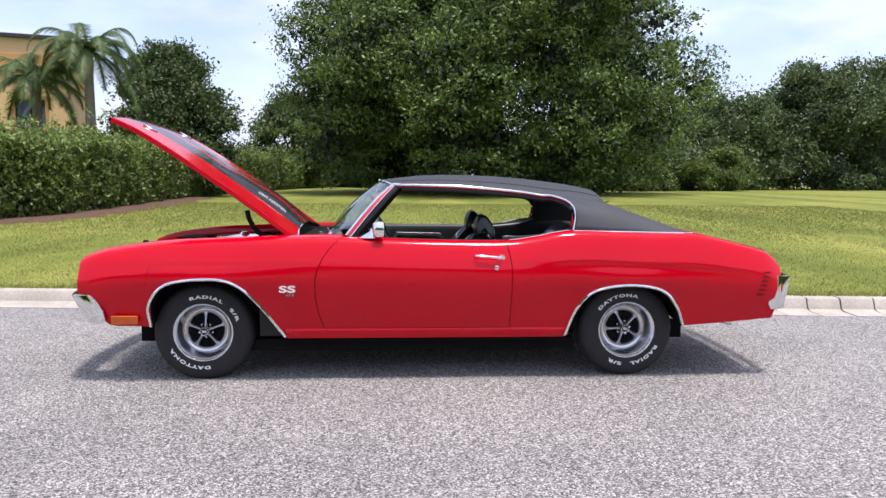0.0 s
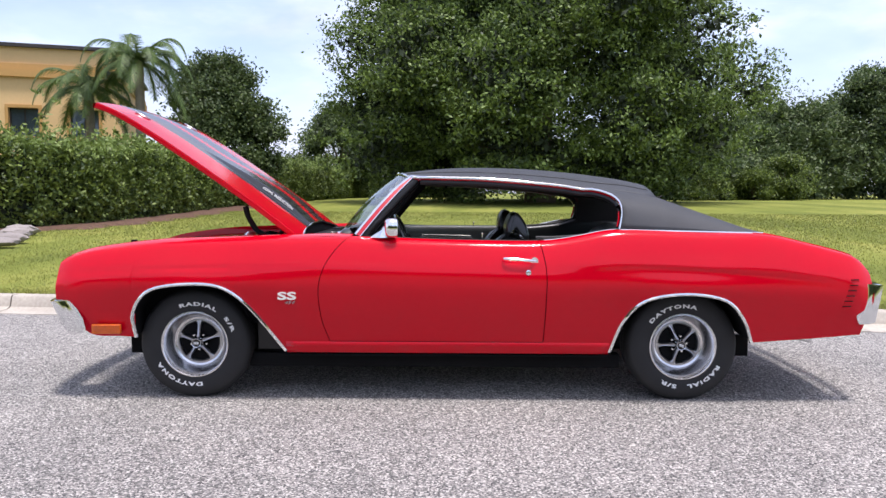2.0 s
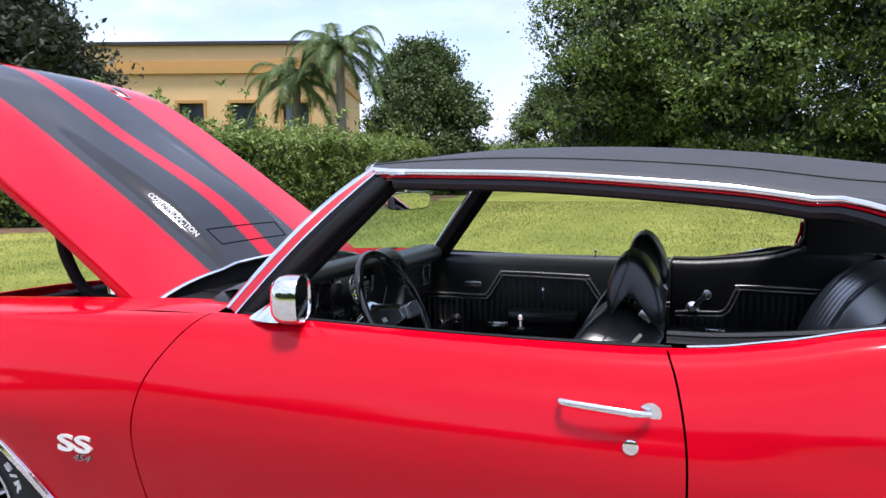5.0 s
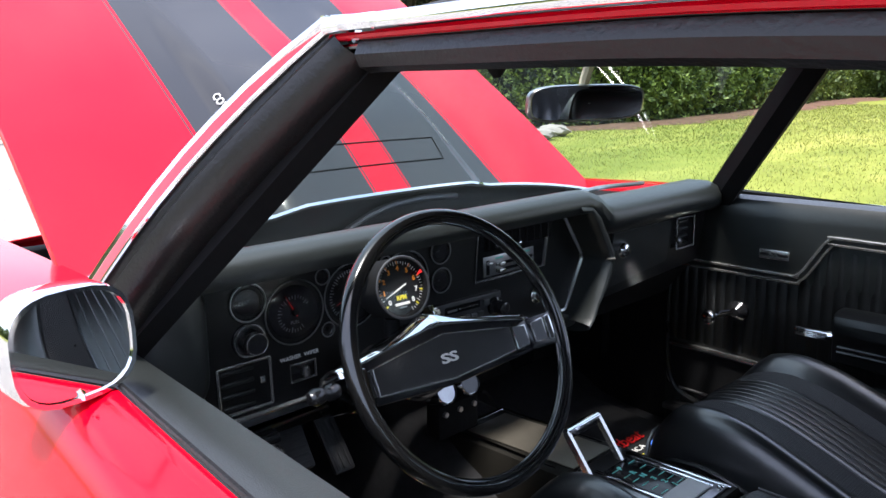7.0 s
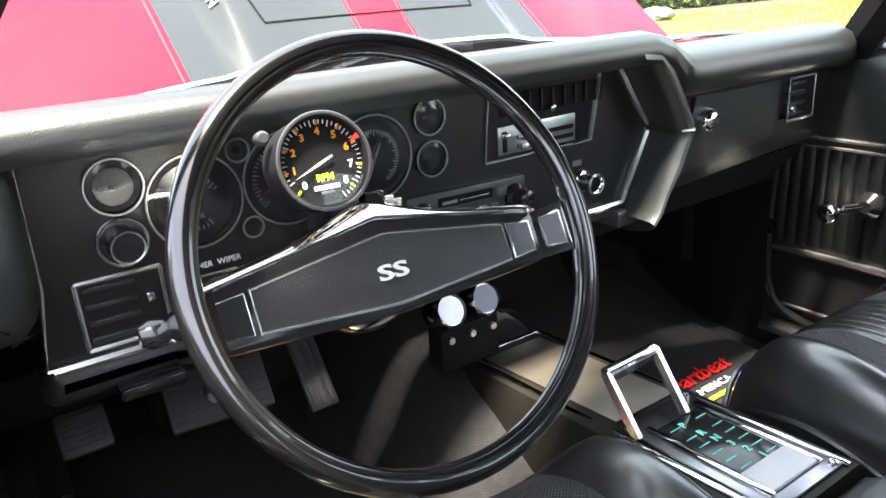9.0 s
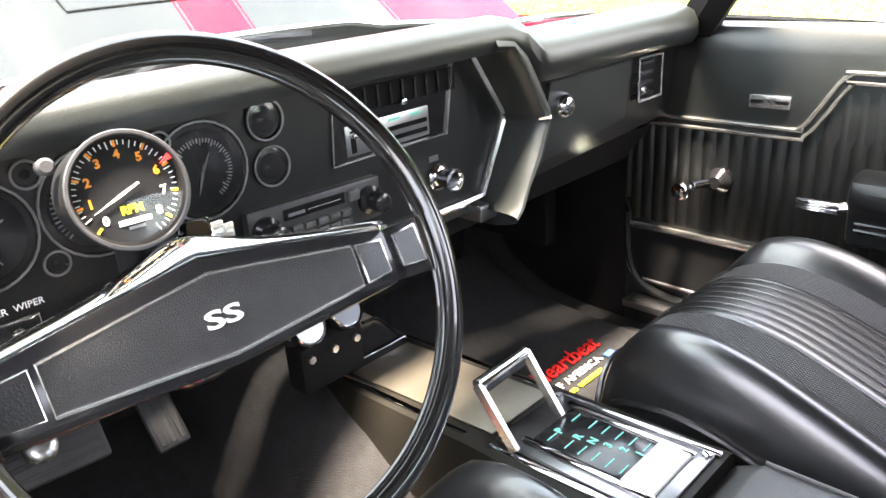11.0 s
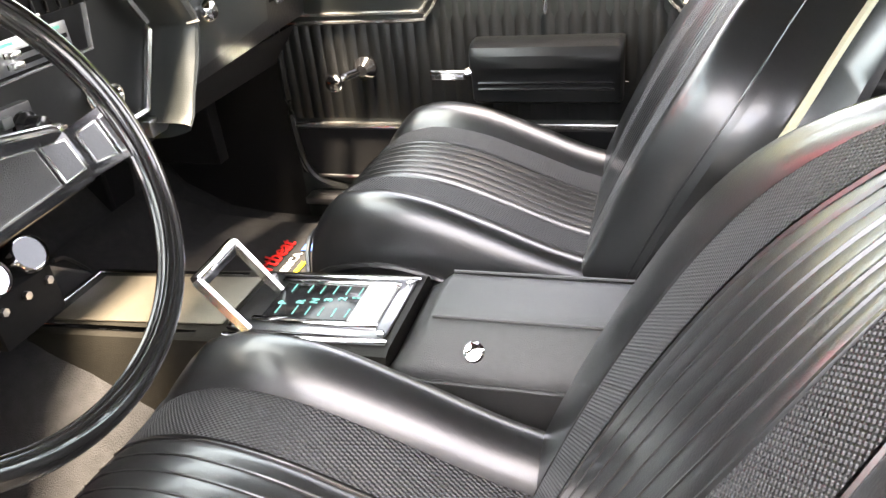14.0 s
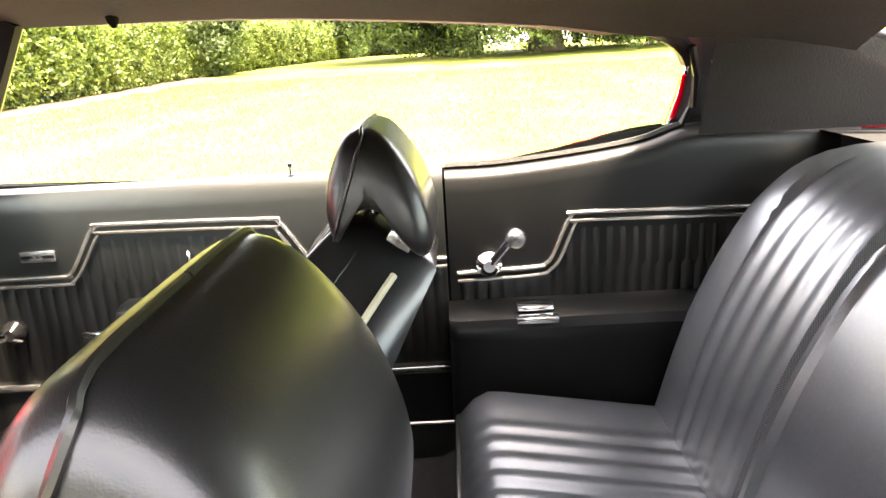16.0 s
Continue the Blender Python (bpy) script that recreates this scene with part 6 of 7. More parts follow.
    edge_ = [face(v, -0.97, -0.045) + Vector((0, -0.004, 0)) for v in spread(0.0, 0.97, 22)] + [face(1.0, b, -0.045) + up * (0.010 * (1 - b * b)) for b in spread(-0.8, 0.8, 9)] + [face(v, 0.97, -0.045) + Vector((0, 0.004, 0)) for v in spread(0.97, 0.0, 22)]
    tube("piping", edge_, 0.0016, LEATHER, bk, "piped backrest edge", k=6)
    for s_ in (-1, 1):
        tilt = Matrix.Translation((1.936, yc + s_ * 0.122, 0.934)) @ Matrix.Rotation(radians(36), 4, "Y")
        block("headrest_collar", -0.018, 0.018, -0.006, 0.006, -0.009, 0.009, SILVER, bk, "bright headrest collar", bevel=0.003, m=tilt)
    # headrest: a peaked wedge, arched below, with piped ends
    outline = [(1.850, 0.932), (1.838, 0.962), (1.839, 1.005), (1.852, 1.046), (1.868, 1.074), (1.894, 1.085), (1.920, 1.075), (1.946, 1.043), (1.968, 1.000), (1.981, 0.950), (1.980, 0.920), (1.966, 0.906), (1.944, 0.928), (1.920, 0.963), (1.896, 0.976), (1.870, 0.966)]
    m_ = len(outline)
    loop = []
    for i in range(m_):
        q = [Vector(outline[(i + k) % m_]) for k in (-1, 0, 1, 2)]
        for t in (0.0, 0.25, 0.5, 0.75):
            loop.append(0.5 * (2 * q[1] + (q[2] - q[0]) * t + (2 * q[0] - 5 * q[1] + 4 * q[2] - q[3]) * t * t + (3 * q[1] - q[0] - 3 * q[2] + q[3]) * t ** 3))
    mid = Vector((1.900, 1.006))

    def pad_point(c, s_, k, out=0.0):
        p = mid + (c - mid) * (k + out / max(0.02, (c - mid).length))
        low_ = max(0.0, min(1.0, (1.075 - p.y) / 0.15))
        return Vector((p.x, yc + s_ * (0.108 + 0.026 * low_), p.y))

    rounding = [(1.0, 0.0), (0.999, 0.45), (0.994, 0.68), (0.982, 0.82), (0.955, 0.91), (0.91, 0.97), (0.85, 1.012), (0.77, 1.045), (0.64, 1.068), (0.45, 1.082), (0.2, 1.088)]
    hr = [[pad_point(c, s_, k) for c in loop] for k, s_ in [(k, -s_) for k, s_ in rounding[:0:-1]] + rounding]
    hd = sheet("headrest", hr, HEADVINYL, th, "wedge-shaped seamed vinyl headrest", closed=True, cap=True)
    apex, foot = loop[20], loop[1]
    for s_ in (-1, 1):
        line = [pad_point(apex, s_ * b, k, 0.0012) + Vector((0, s_ * 0.0012, 0)) for k, b in rounding[:7]]
        start_ = mid + (apex - mid) * 0.85
        for t in spread(0.10, 0.97, 14):
            c = start_.lerp(foot, t)
            ray = (c - mid).normalized()
            rim_ = max(loop, key=lambda q: (q - mid).normalized().dot(ray))
            k = (c - mid).length / (rim_ - mid).length
            b = float(np.interp(min(1.0, k), [q[0] for q in rounding[::-1]], [q[1] for q in rounding[::-1]]))
            low_ = max(0.0, min(1.0, (1.075 - c.y) / 0.15))
            line.append(Vector((c.x, yc + s_ * (0.0015 + b * (0.108 + 0.026 * low_)), c.y)))
        tube("headrest_seam", smooth_path(line, 3), 0.0026, HEADVINYL, hd, "raised seam", k=6)
    tube("headrest_post", [(1.878, yc, 0.90), (1.888, yc, 0.95), (1.895, yc, 1.0)], 0.011, CHROME, hd, "chrome post", k=10)
    return th


bucket_seat(-0.375)
bucket_seat(0.375)

rear = empty("rear_seat", "black pleated vinyl rear bench seat with knit bands", "seat", at=(2.3, 0, 0.3))


def bench_relief(y):
    return 0.010 * abs(math.sin(math.pi * y / 0.052)) ** 0.6 if (abs(abs(y) - 0.32) < 0.14) else 0.012 * math.exp(-((abs(y) - 0.53) / 0.08) ** 2)


ys = spread(-0.618, 0.618, 120)
rows = []
for a in spread(0, 1, 16):
    x = 1.995 + 0.42 * a
    z = 0.552 - 0.066 * a - 0.05 * max(0, (0.16 - a) / 0.16) ** 2
    rows.append([(x, y, z + bench_relief(y) * min(1, a * 5 + 0.2) - 0.04 * max(0, (abs(y) - 0.56) / 0.045) ** 2) for y in ys])
fr = [[(1.995 + d, p[1], z) for p in rows[0]] for d, z in ((0.03, 0.32), (0.0, 0.40), (-0.006, 0.455))]
sheet("bench_cushion", fr + rows, LITREARVINYL, rear, "pleated vinyl bench cushion")
tube("piping", [Vector(p) + Vector((-0.002, 0, 0)) for p in rows[0][::4]], 0.005, LEATHER, rear, k=6)
bench_x = soft_at([(0, 2.365), (0.35, 2.430), (0.62, 2.512), (0.80, 2.585), (0.92, 2.655), (1.0, 2.735)])
bench_z = soft_at([(0, 0.47), (0.35, 0.69), (0.62, 0.86), (0.80, 0.945), (0.92, 0.982), (1.0, 0.990)])
rows = []
for v in spread(0, 1, 24):
    x, z = bench_x(v), bench_z(v)
    rows.append([(x - bench_relief(y) * (1 - v ** 6) + 0.05 * max(0, (abs(y) - 0.56) / 0.065) ** 2, y, z - 0.03 * max(0, (abs(y) - 0.5) / 0.105) ** 2 * v) for y in ys])
rows.append([(p[0] + 0.09, p[1], p[2] - 0.02) for p in rows[-1]])
sheet("bench_backrest", rows, LITREARVINYL, rear, "pleated vinyl bench backrest")
for y0 in (-0.20, 0.20, -0.47, 0.47):
    sheet("knit_band", [[(bench_x(v) - 0.005, y, bench_z(v) + 0.003) for y in spread(y0 - 0.022, y0 + 0.022, 3)] for v in spread(0.03, 0.9, 16)], RIB, rear, "fine basket-weave band")
sheet("parcel_shelf", [[(x, y, 0.985 - 0.06 * (x - 2.7)) for y in spread(-0.78, 0.78, 7)] for x in (2.72, 2.9, 3.3)], CARPET, cabin, "black parcel shelf")
sheet("rear_bulkhead", [[(2.76, y, z) for z in (0.3 if abs(y) < 0.582 else 0.68, 0.7, 0.975)] for y in (-0.76, -0.585, -0.58, 0.0, 0.58, 0.585, 0.76)], DARK, cabin)

# ---- dashboard ----
dash = sub("dashboard")
FACE = 0.930


def pad_row(y):
    """Section of the padded top at y: over the instruments it juts out as a brow."""
    t = max(-1, min(1, y / 0.79))
    xg = glass_front(t, 0.0).x + 0.012
    k = 1 / (1 + math.exp((y - 0.232) / 0.010))          # 1 over the cluster, 0 on the passenger side
    e = max(0.0, (abs(y) - 0.70) / 0.07)
    a = [(xg, 0.958), (0.5 * (xg + 0.92), 0.985), (0.93, 1.014), (0.965, 1.021), (0.990, 1.017), (1.003, 1.004), (1.005, 0.988), (0.998, 0.975), (0.965, 0.971), (0.932, 0.971)]
    b = [(xg, 0.958), (0.5 * (xg + 0.90), 0.976), (0.93, 0.990), (0.975, 0.990), (1.004, 0.978), (1.016, 0.958), (1.014, 0.936), (1.002, 0.922), (0.985, 0.915), (0.972, 0.912)]
    return [(p[0] * k + q[0] * (1 - k) - 0.03 * e * e, y, p[1] * k + q[1] * (1 - k) - 0.02 * e * e) for p, q in zip(a, b)]


sheet("dash_pad", [pad_row(y) for y in spread(-0.765, 0.22, 30) + spread(0.23, 0.34, 14) + spread(0.36, 0.765, 14)], PADV, dash, "padded grained black dash top")
# padded ends of the instrument hood
def hood_end(name, outline, x0, x1):
    return prism(name, outline, x0, x1, lambda a, b, d: Vector((d, a, b)), PADV, dash, bevel=0.019 if x1 < 1.005 else 0.036)


rows = []
for (y, z), (ny, nz) in zip(((0.150, 0.974), (0.180, 0.972), (0.199, 0.948), (0.224, 0.909), (0.247, 0.872), (0.247, 0.858), (0.228, 0.817), (0.207, 0.776), (0.192, 0.747), (0.180, 0.735)), ((0.1, 1), (0.6, 0.8), (0.85, 0.52), (0.85, 0.52), (0.97, 0.2), (0.97, -0.22), (0.88, -0.47), (0.88, -0.47), (0.7, -0.7), (0.3, -0.95))):
    k = 0.55 if z < 0.78 else (0.72 if y < 0.19 and z > 0.96 else 1.0)
    rows.append([Vector((x, y + ny * o * k, z + nz * o * k)) for x, o in ((FACE - 0.01, -0.001), (FACE + 0.030, 0.001), (FACE + 0.058, 0.001), (FACE + 0.070, 0.003), (FACE + 0.077, 0.008), (FACE + 0.079, 0.015), (FACE + 0.075, 0.025), (FACE + 0.062, 0.036), (FACE + 0.035, 0.050), (FACE + 0.0, 0.058))])
sheet("hood_end", rows, PADV, dash, "rolled padded end of the instrument hood")
hood_end("hood_end", [(-0.645, 0.998), (-0.650, 0.822), (-0.690, 0.806), (-0.742, 0.820), (-0.768, 0.88), (-0.748, 0.985)], 0.84, 1.012)
hood_end("lower_bolster", [(-0.665, 0.75), (-0.672, 0.70), (0.19, 0.735), (0.205, 0.748)], 0.80, 0.925)
tube("bolster_groove", [(1.000, 0.247, 0.866), (1.011, 0.262, 0.866), (0.993, 0.284, 0.866)], 0.003, SILVER, dash, k=5)
outline = [(-0.645, 0.972), (0.178, 0.974), (0.247, 0.866), (0.190, 0.750), (-0.662, 0.750), (-0.648, 0.84)]
face = prism("instrument_panel", outline, 0.905, FACE, lambda a, b, d: Vector((d, a, b)), BLACKIN, dash, "black grained instrument panel")
tube("panel_moulding", [(FACE + 0.003, a, b) for a, b in ((-0.645, 0.968), (0.174, 0.970), (0.243, 0.866), (0.186, 0.753), (-0.66, 0.753), (-0.647, 0.84), (-0.645, 0.968))], 0.0028, SILVER, face, "thin bright panel moulding", k=6)
tube("panel_moulding", [(FACE + 0.005, a, b) for a, b in ((0.150, 0.972), (0.176, 0.970), (0.243, 0.872), (0.243, 0.860), (0.188, 0.753), (0.12, 0.751))], 0.006, SILVER, face, "bright panel moulding", k=6)
tube("panel_moulding", [(FACE + 0.005, a, b) for a, b in ((-0.655, 0.752), (-0.2, 0.752), (0.12, 0.752))], 0.005, SILVER, face, "bright lower moulding", k=6)
FM = Matrix(((0, 0, 1, FACE), (1, 0, 0, 0), (0, 1, 0, 0), (0, 0, 0, 1)))        # local x -> y, y -> z, z -> out of the panel


def ring_pts(y, z, r, x, k=28):
    return [(x, y + r * math.cos(2 * math.pi * i / k), z + r * math.sin(2 * math.pi * i / k)) for i in range(k)]


def dial(name, y, z, r, label, deep=0.018, glass=True):
    m = FM @ Matrix.Translation((y, z, 0))
    g = turned(name, [(r, 0.004), (r - 0.002, 0.001), (r - 0.006, -deep * 0.2), (r - 0.009, 0.0012), (0.0, 0.0012)], PLASTIC, dash, label, m, 28, False)
    tube("bezel", ring_pts(y, z, r, FACE + 0.004), 0.0014, STEEL, g, "thin bright bezel", k=6, closed=True, up=(1, 0, 0))
    if glass:
        gl = turned("dial_glass", [(r - 0.002, 0.004), (r * 0.5, 0.006), (0.0, 0.0065)], LENS, g, "", m, 24, False)
        gl.visible_shadow = False
    return g


def ticks(y, z, r, a0, a1, n, parent, material=WHITE, ln=0.006, w=0.0007, lift=0.0022, m=None):
    """Marks of a scale, each proud of the dial."""
    bm = bmesh.new()
    base = m or (FM @ Matrix.Translation((y, z, 0)))
    for i in range(n):
        a = radians(a0 + (a1 - a0) * i / (n - 1))
        mm = base @ Matrix.Rotation(a, 4, "Z")
        cube(bm, r - ln * (1.6 if i % 4 == 0 else 1), r, -w, w, lift, lift + 0.0006, m=mm)
    t = part("scale_marks", bm, material, parent, smooth=False)
    t["kind"] = "stuff"
    return t


def needle(y, z, ang, ln, parent, material, lift=0.0035, m=None, w=0.0012, tail=0.25):
    bm = bmesh.new()
    mm = (m or (FM @ Matrix.Translation((y, z, 0)))) @ Matrix.Rotation(radians(ang), 4, "Z")
    vs = [bm.verts.new(mm @ Vector(p)) for p in ((-ln * tail, -w, lift), (ln * 0.2, -w * 1.4, lift), (ln, 0, lift), (ln * 0.2, w * 1.4, lift), (-ln * tail, w, lift))]
    f = bm.faces.new(vs)
    r = bmesh.ops.extrude_face_region(bm, geom=[f])
    for v in r["geom"]:
        if isinstance(v, bmesh.types.BMVert):
            v.co = v.co + (mm.to_3x3() @ Vector((0, 0, 0.001)))
    return part("needle", bm, material, parent, smooth=False)


def txt(name, s, size, y, z, parent, material=WHITE, lift=0.002, **kw):
    return words(name, s, size, FM @ Matrix.Translation((y, z, lift)), material, parent, "", 0.0004, **kw)


g = dial("generator_gauge", -0.560, 0.930, 0.029, "small round generator gauge")
txt("gauge_word", "GEN", 0.008, -0.568, 0.930, g, TACHGREY)
g = dial("fuel_gauge", -0.482, 0.898, 0.052, "large round fuel gauge with red needle")
ticks(-0.482, 0.895, 0.030, 300, 30, 26, g, STEEL, 0.005)
txt("gauge_word", "FUEL", 0.0075, -0.482, 0.881, g, STEEL)
needle(-0.482, 0.898, 118, 0.033, g, REDMARK)
turned("needle_hub", [(0.006, 0.004), (0.004, 0.008), (0, 0.008)], DARK, g, "", FM @ Matrix.Translation((-0.482, 0.898, 0)), 12)
g = dial("speedometer", -0.372, 0.903, 0.055, "large round dial behind the tachometer")
ticks(-0.372, 0.903, 0.044, 220, -40, 40, g, STEEL, 0.005)
needle(-0.372, 0.903, 200, 0.036, g, REDMARK)
g = dial("clock", -0.258, 0.905, 0.054, "large round clock dial")
ticks(-0.258, 0.905, 0.036, 210, -60, 44, g, STEEL, 0.005)
needle(-0.258, 0.905, 250, 0.028, g, STEEL)
needle(-0.258, 0.905, 60, 0.022, g, STEEL)
for z, w_ in ((0.944, "TMP"), (0.889, "OIL")):
    g = dial("small_gauge", -0.172, z, 0.0235, "small round gauge")
    txt("gauge_word", w_, 0.005, -0.178, z, g, TACHGREY)
for y, z, r in ((-0.423, 0.855, 0.012), (-0.300, 0.945, 0.012), (-0.428, 0.945, 0.013)):
    dial("indicator_lamp", y, z, r, "small dark indicator lamp", 0.012, False)
# headlamp knob, wiper switch
kb = turned("headlamp_knob", [(0.027, 0.0), (0.027, 0.005), (0.022, 0.007), (0.018, 0.007), (0.018, 0.028), (0.015, 0.031), (0.0, 0.031)], PLASTIC, dash, "round black headlamp knob", FM @ Matrix.Translation((-0.563, 0.872, 0)), 24)
tube("knob_ring", ring_pts(-0.563, 0.872, 0.0245, FACE + 0.008), 0.0018, SILVER, kb, k=5, closed=True, up=(1, 0, 0))
tube("knob_ring", ring_pts(-0.563, 0.872, 0.0165, FACE + 0.030), 0.0012, SILVER, kb, k=5, closed=True, up=(1, 0, 0))
sw = block("wiper_switch", FACE - 0.002, FACE + 0.004, -0.497, -0.452, 0.785, 0.812, PLASTIC, dash, "black wiper switch", bevel=0.003)
tube("switch_bezel", [(FACE + 0.004, a, b) for a, b in ((-0.498, 0.784), (-0.451, 0.784), (-0.451, 0.813), (-0.498, 0.813))], 0.0015, SILVER, sw, k=5, closed=True, up=(1, 0, 0))
block("switch_lever", FACE + 0.003, FACE + 0.014, -0.478, -0.468, 0.79, 0.806, SILVER, sw, bevel=0.002)
txt("switch_word", "WASHER  WIPER", 0.0095, -0.478, 0.824, sw)


def air_vent(name, y0, y1, z0, z1, slats, upright=False, m=None):
    v = block(name, FACE - 0.03, FACE - 0.012, y0, y1, z0, z1, DARK, dash, "black slatted air vent", bevel=0.001, m=m)
    pts = [Vector((FACE + 0.003, a, b)) for a, b in ((y0, z0), (y1, z0), (y1, z1), (y0, z1))]
    if m:
        pts = [m @ p for p in pts]
    for i in range(4):
        tube("vent_frame", [pts[i], pts[(i + 1) % 4]], 0.0028, SILVER if not upright else STEEL, v, k=6)
    for i in range(slats):
        t = (i + 0.5) / slats
        if upright:
            block("slat", FACE - 0.012, FACE + 0.001, y0 + (y1 - y0) * t - 0.0015, y0 + (y1 - y0) * t + 0.0015, z0 + 0.004, z1 - 0.004, BLACKIN, v, bevel=0.001, m=m)
        else:
            zz = z0 + (z1 - z0) * t
            bm = bmesh.new()
            cube(bm, FACE - 0.012, FACE + 0.004, y0 + 0.006, y1 - 0.006 - (0.022 if slats == 4 else 0), zz - 0.003, zz + 0.003, 0.001, 1, m=(m or Matrix()) @ Matrix.Translation((0, 0, 0)))
            part("slat", bm, PADV, v)
    return v


v = air_vent("driver_vent", -0.618, -0.532, 0.763, 0.838, 4)
block("vent_lever", FACE - 0.005, FACE + 0.008, -0.552, -0.543, 0.80, 0.812, CHROME, v, bevel=0.002)
# heater and vent panel, radio
ac = prism("climate_panel", [(-0.076, 0.966), (0.138, 0.966), (0.118, 0.866), (-0.086, 0.866)], FACE - 0.02, FACE + 0.002, lambda a, b, d: Vector((d, a, b)), PLASTIC, dash, "black climate control panel")
tube("climate_bezel", [(FACE + 0.004, a, b) for a, b in ((-0.076, 0.966), (0.138, 0.966), (0.118, 0.866), (-0.086, 0.866))], 0.0024, SILVER, ac, "thin bright bezel", k=6, closed=True, up=(1, 0, 0))
block("vent_recess", FACE + 0.0022, FACE + 0.003, -0.058, 0.142, 0.925, 0.957, DARK, ac, bevel=0)
for i in range(9):
    y = -0.05 + 0.022 * i
    block("vent_vane", FACE + 0.003, FACE + 0.008, y, y + 0.003, 0.927, 0.955, BLACKIN, ac, bevel=0.001, seg=1)
block("vent_tab", FACE + 0.004, FACE + 0.014, 0.030, 0.040, 0.923, 0.931, CHROME, ac, bevel=0.002)
block("control_plate", FACE + 0.002, FACE + 0.0045, -0.062, 0.085, 0.872, 0.912, STEEL, ac, "brushed control plate", bevel=0.001)
for z in (0.881, 0.894):
    block("slider_slot", FACE + 0.0045, FACE + 0.0055, -0.028, 0.080, z - 0.003, z + 0.003, DARK, ac, bevel=0)
    block("slider_knob", FACE + 0.005, FACE + 0.016, -0.028, -0.010, z - 0.004, z + 0.004, SILVER, ac, bevel=0.002)
block("slider_slot", FACE + 0.0045, FACE + 0.0055, -0.055, -0.047, 0.876, 0.905, DARK, ac, bevel=0)
block("slider_knob", FACE + 0.005, FACE + 0.014, -0.056, -0.045, 0.896, 0.903, SILVER, ac, bevel=0.002)
for i in range(3):
    block("control_word_bar", FACE + 0.0045, FACE + 0.005, -0.03 + 0.04 * i, -0.008 + 0.04 * i, 0.904, 0.908, TEAL, ac, bevel=0)
RM = Matrix.Translation((FACE, -0.122, 0.815)) @ Matrix.Rotation(radians(-1.5), 4, "X")
ra = block("radio", -0.01, 0.012, -0.100, 0.100, -0.028, 0.028, TACHGREY, dash, "black cassette car radio with two knobs", bevel=0.003, m=RM)
block("cassette_slot", 0.012, 0.0135, -0.052, 0.040, 0.006, 0.020, DARK, ra, bevel=0.001, m=RM)
block("brand_bar", 0.0135, 0.0142, -0.046, -0.022, 0.010, 0.014, STEEL, ra, bevel=0, m=RM)
block("tape_line", 0.0135, 0.0145, -0.018, 0.032, 0.012, 0.0135, SILVER, ra, bevel=0, m=RM)
for i in range(10):
    block("radio_button", 0.012, 0.018, -0.044 + 0.019 * (i % 5), -0.029 + 0.019 * (i % 5), -0.023 + 0.012 * (i // 5), -0.014 + 0.012 * (i // 5), RADIOKEY, ra, bevel=0.0015, m=RM)
block("radio_button", 0.012, 0.018, 0.046, 0.062, 0.006, 0.02, RADIOKEY, ra, bevel=0.002, m=RM)
for y in (-0.078, 0.080):
    kn = turned("radio_knob", [(0.019, 0.0), (0.019, 0.006), (0.013, 0.010), (0.013, 0.030), (0.010, 0.032), (0, 0.032)], PLASTIC, ra, "round black radio knob", RM @ Matrix.Translation((0.012, y, 0)) @ Matrix.Rotation(radians(90), 4, "Y"), 20)
lt = turned("cigar_lighter", [(0.018, 0.0), (0.020, 0.004), (0.016, 0.008), (0.013, 0.009), (0.013, 0.026), (0.017, 0.030), (0.017, 0.036), (0.013, 0.037), (0.012, 0.034), (0.0, 0.034)], CHROME, dash, "chrome cigar lighter knob", FM @ Matrix.Translation((0.098, 0.805, 0)), 20)
block("lighter_word_bar", FACE + 0.001, FACE + 0.0025, 0.082, 0.100, 0.830, 0.838, STEEL, dash, bevel=0)
# passenger side: glovebox
GX = 0.962
prism("passenger_panel", [(0.300, 0.920), (0.770, 0.918), (0.770, 0.775), (0.285, 0.750), (0.275, 0.80)], 0.93, GX, lambda a, b, d: Vector((d - (0.92 - b) * 0.12, a, b)), SEAL, dash, "black passenger dash panel")
gb = prism("glovebox_door", [(0.325, 0.905), (0.556, 0.905), (0.568, 0.895), (0.568, 0.80), (0.32, 0.775), (0.312, 0.80)], GX + 0.001, GX + 0.006, lambda a, b, d: Vector((d - (0.92 - b) * 0.12, a, b)), PADV, dash, "black glovebox door")
turned("glovebox_lock", [(0.020, -0.002), (0.021, 0.006), (0.017, 0.014), (0.012, 0.018), (0.0, 0.019)], CHROME, gb, "chrome glovebox lock", Matrix.Translation((GX - 0.002, 0.362, 0.862)) @ Matrix.Rotation(radians(90), 4, "Y"), 14)
pv = air_vent("passenger_vent", 0.590, 0.672, 0.826, 0.903, 4, m=Matrix.Translation((0.034, 0, 0)))
turned("vent_knob", [(0.005, 0), (0.006, 0.008), (0, 0.01)], CHROME, pv, "", Matrix.Translation((0.967, 0.600, 0.848)) @ Matrix.Rotation(radians(90), 4, "Y"), 10)
block("lower_vent", 0.90, 0.925, 0.285, 0.335, 0.752, 0.768, DARK, dash, bevel=0.002)
sheet("knee_panel", [[(0.92 - 0.12 * v, y, 0.752 - 0.14 * v - 0.05 * v * v) for v in spread(0, 0.5, 5)] for y in spread(-0.74, 0.74, 9)], DARK, dash, "black lower dash panel")
sheet("dash_bulkhead", [[(0.42 + 0.3 * v, y, 0.52 + 0.36 * v) for v in (0, 0.5, 1)] for y in (-0.75, 0, 0.75)], CARPET, dash)
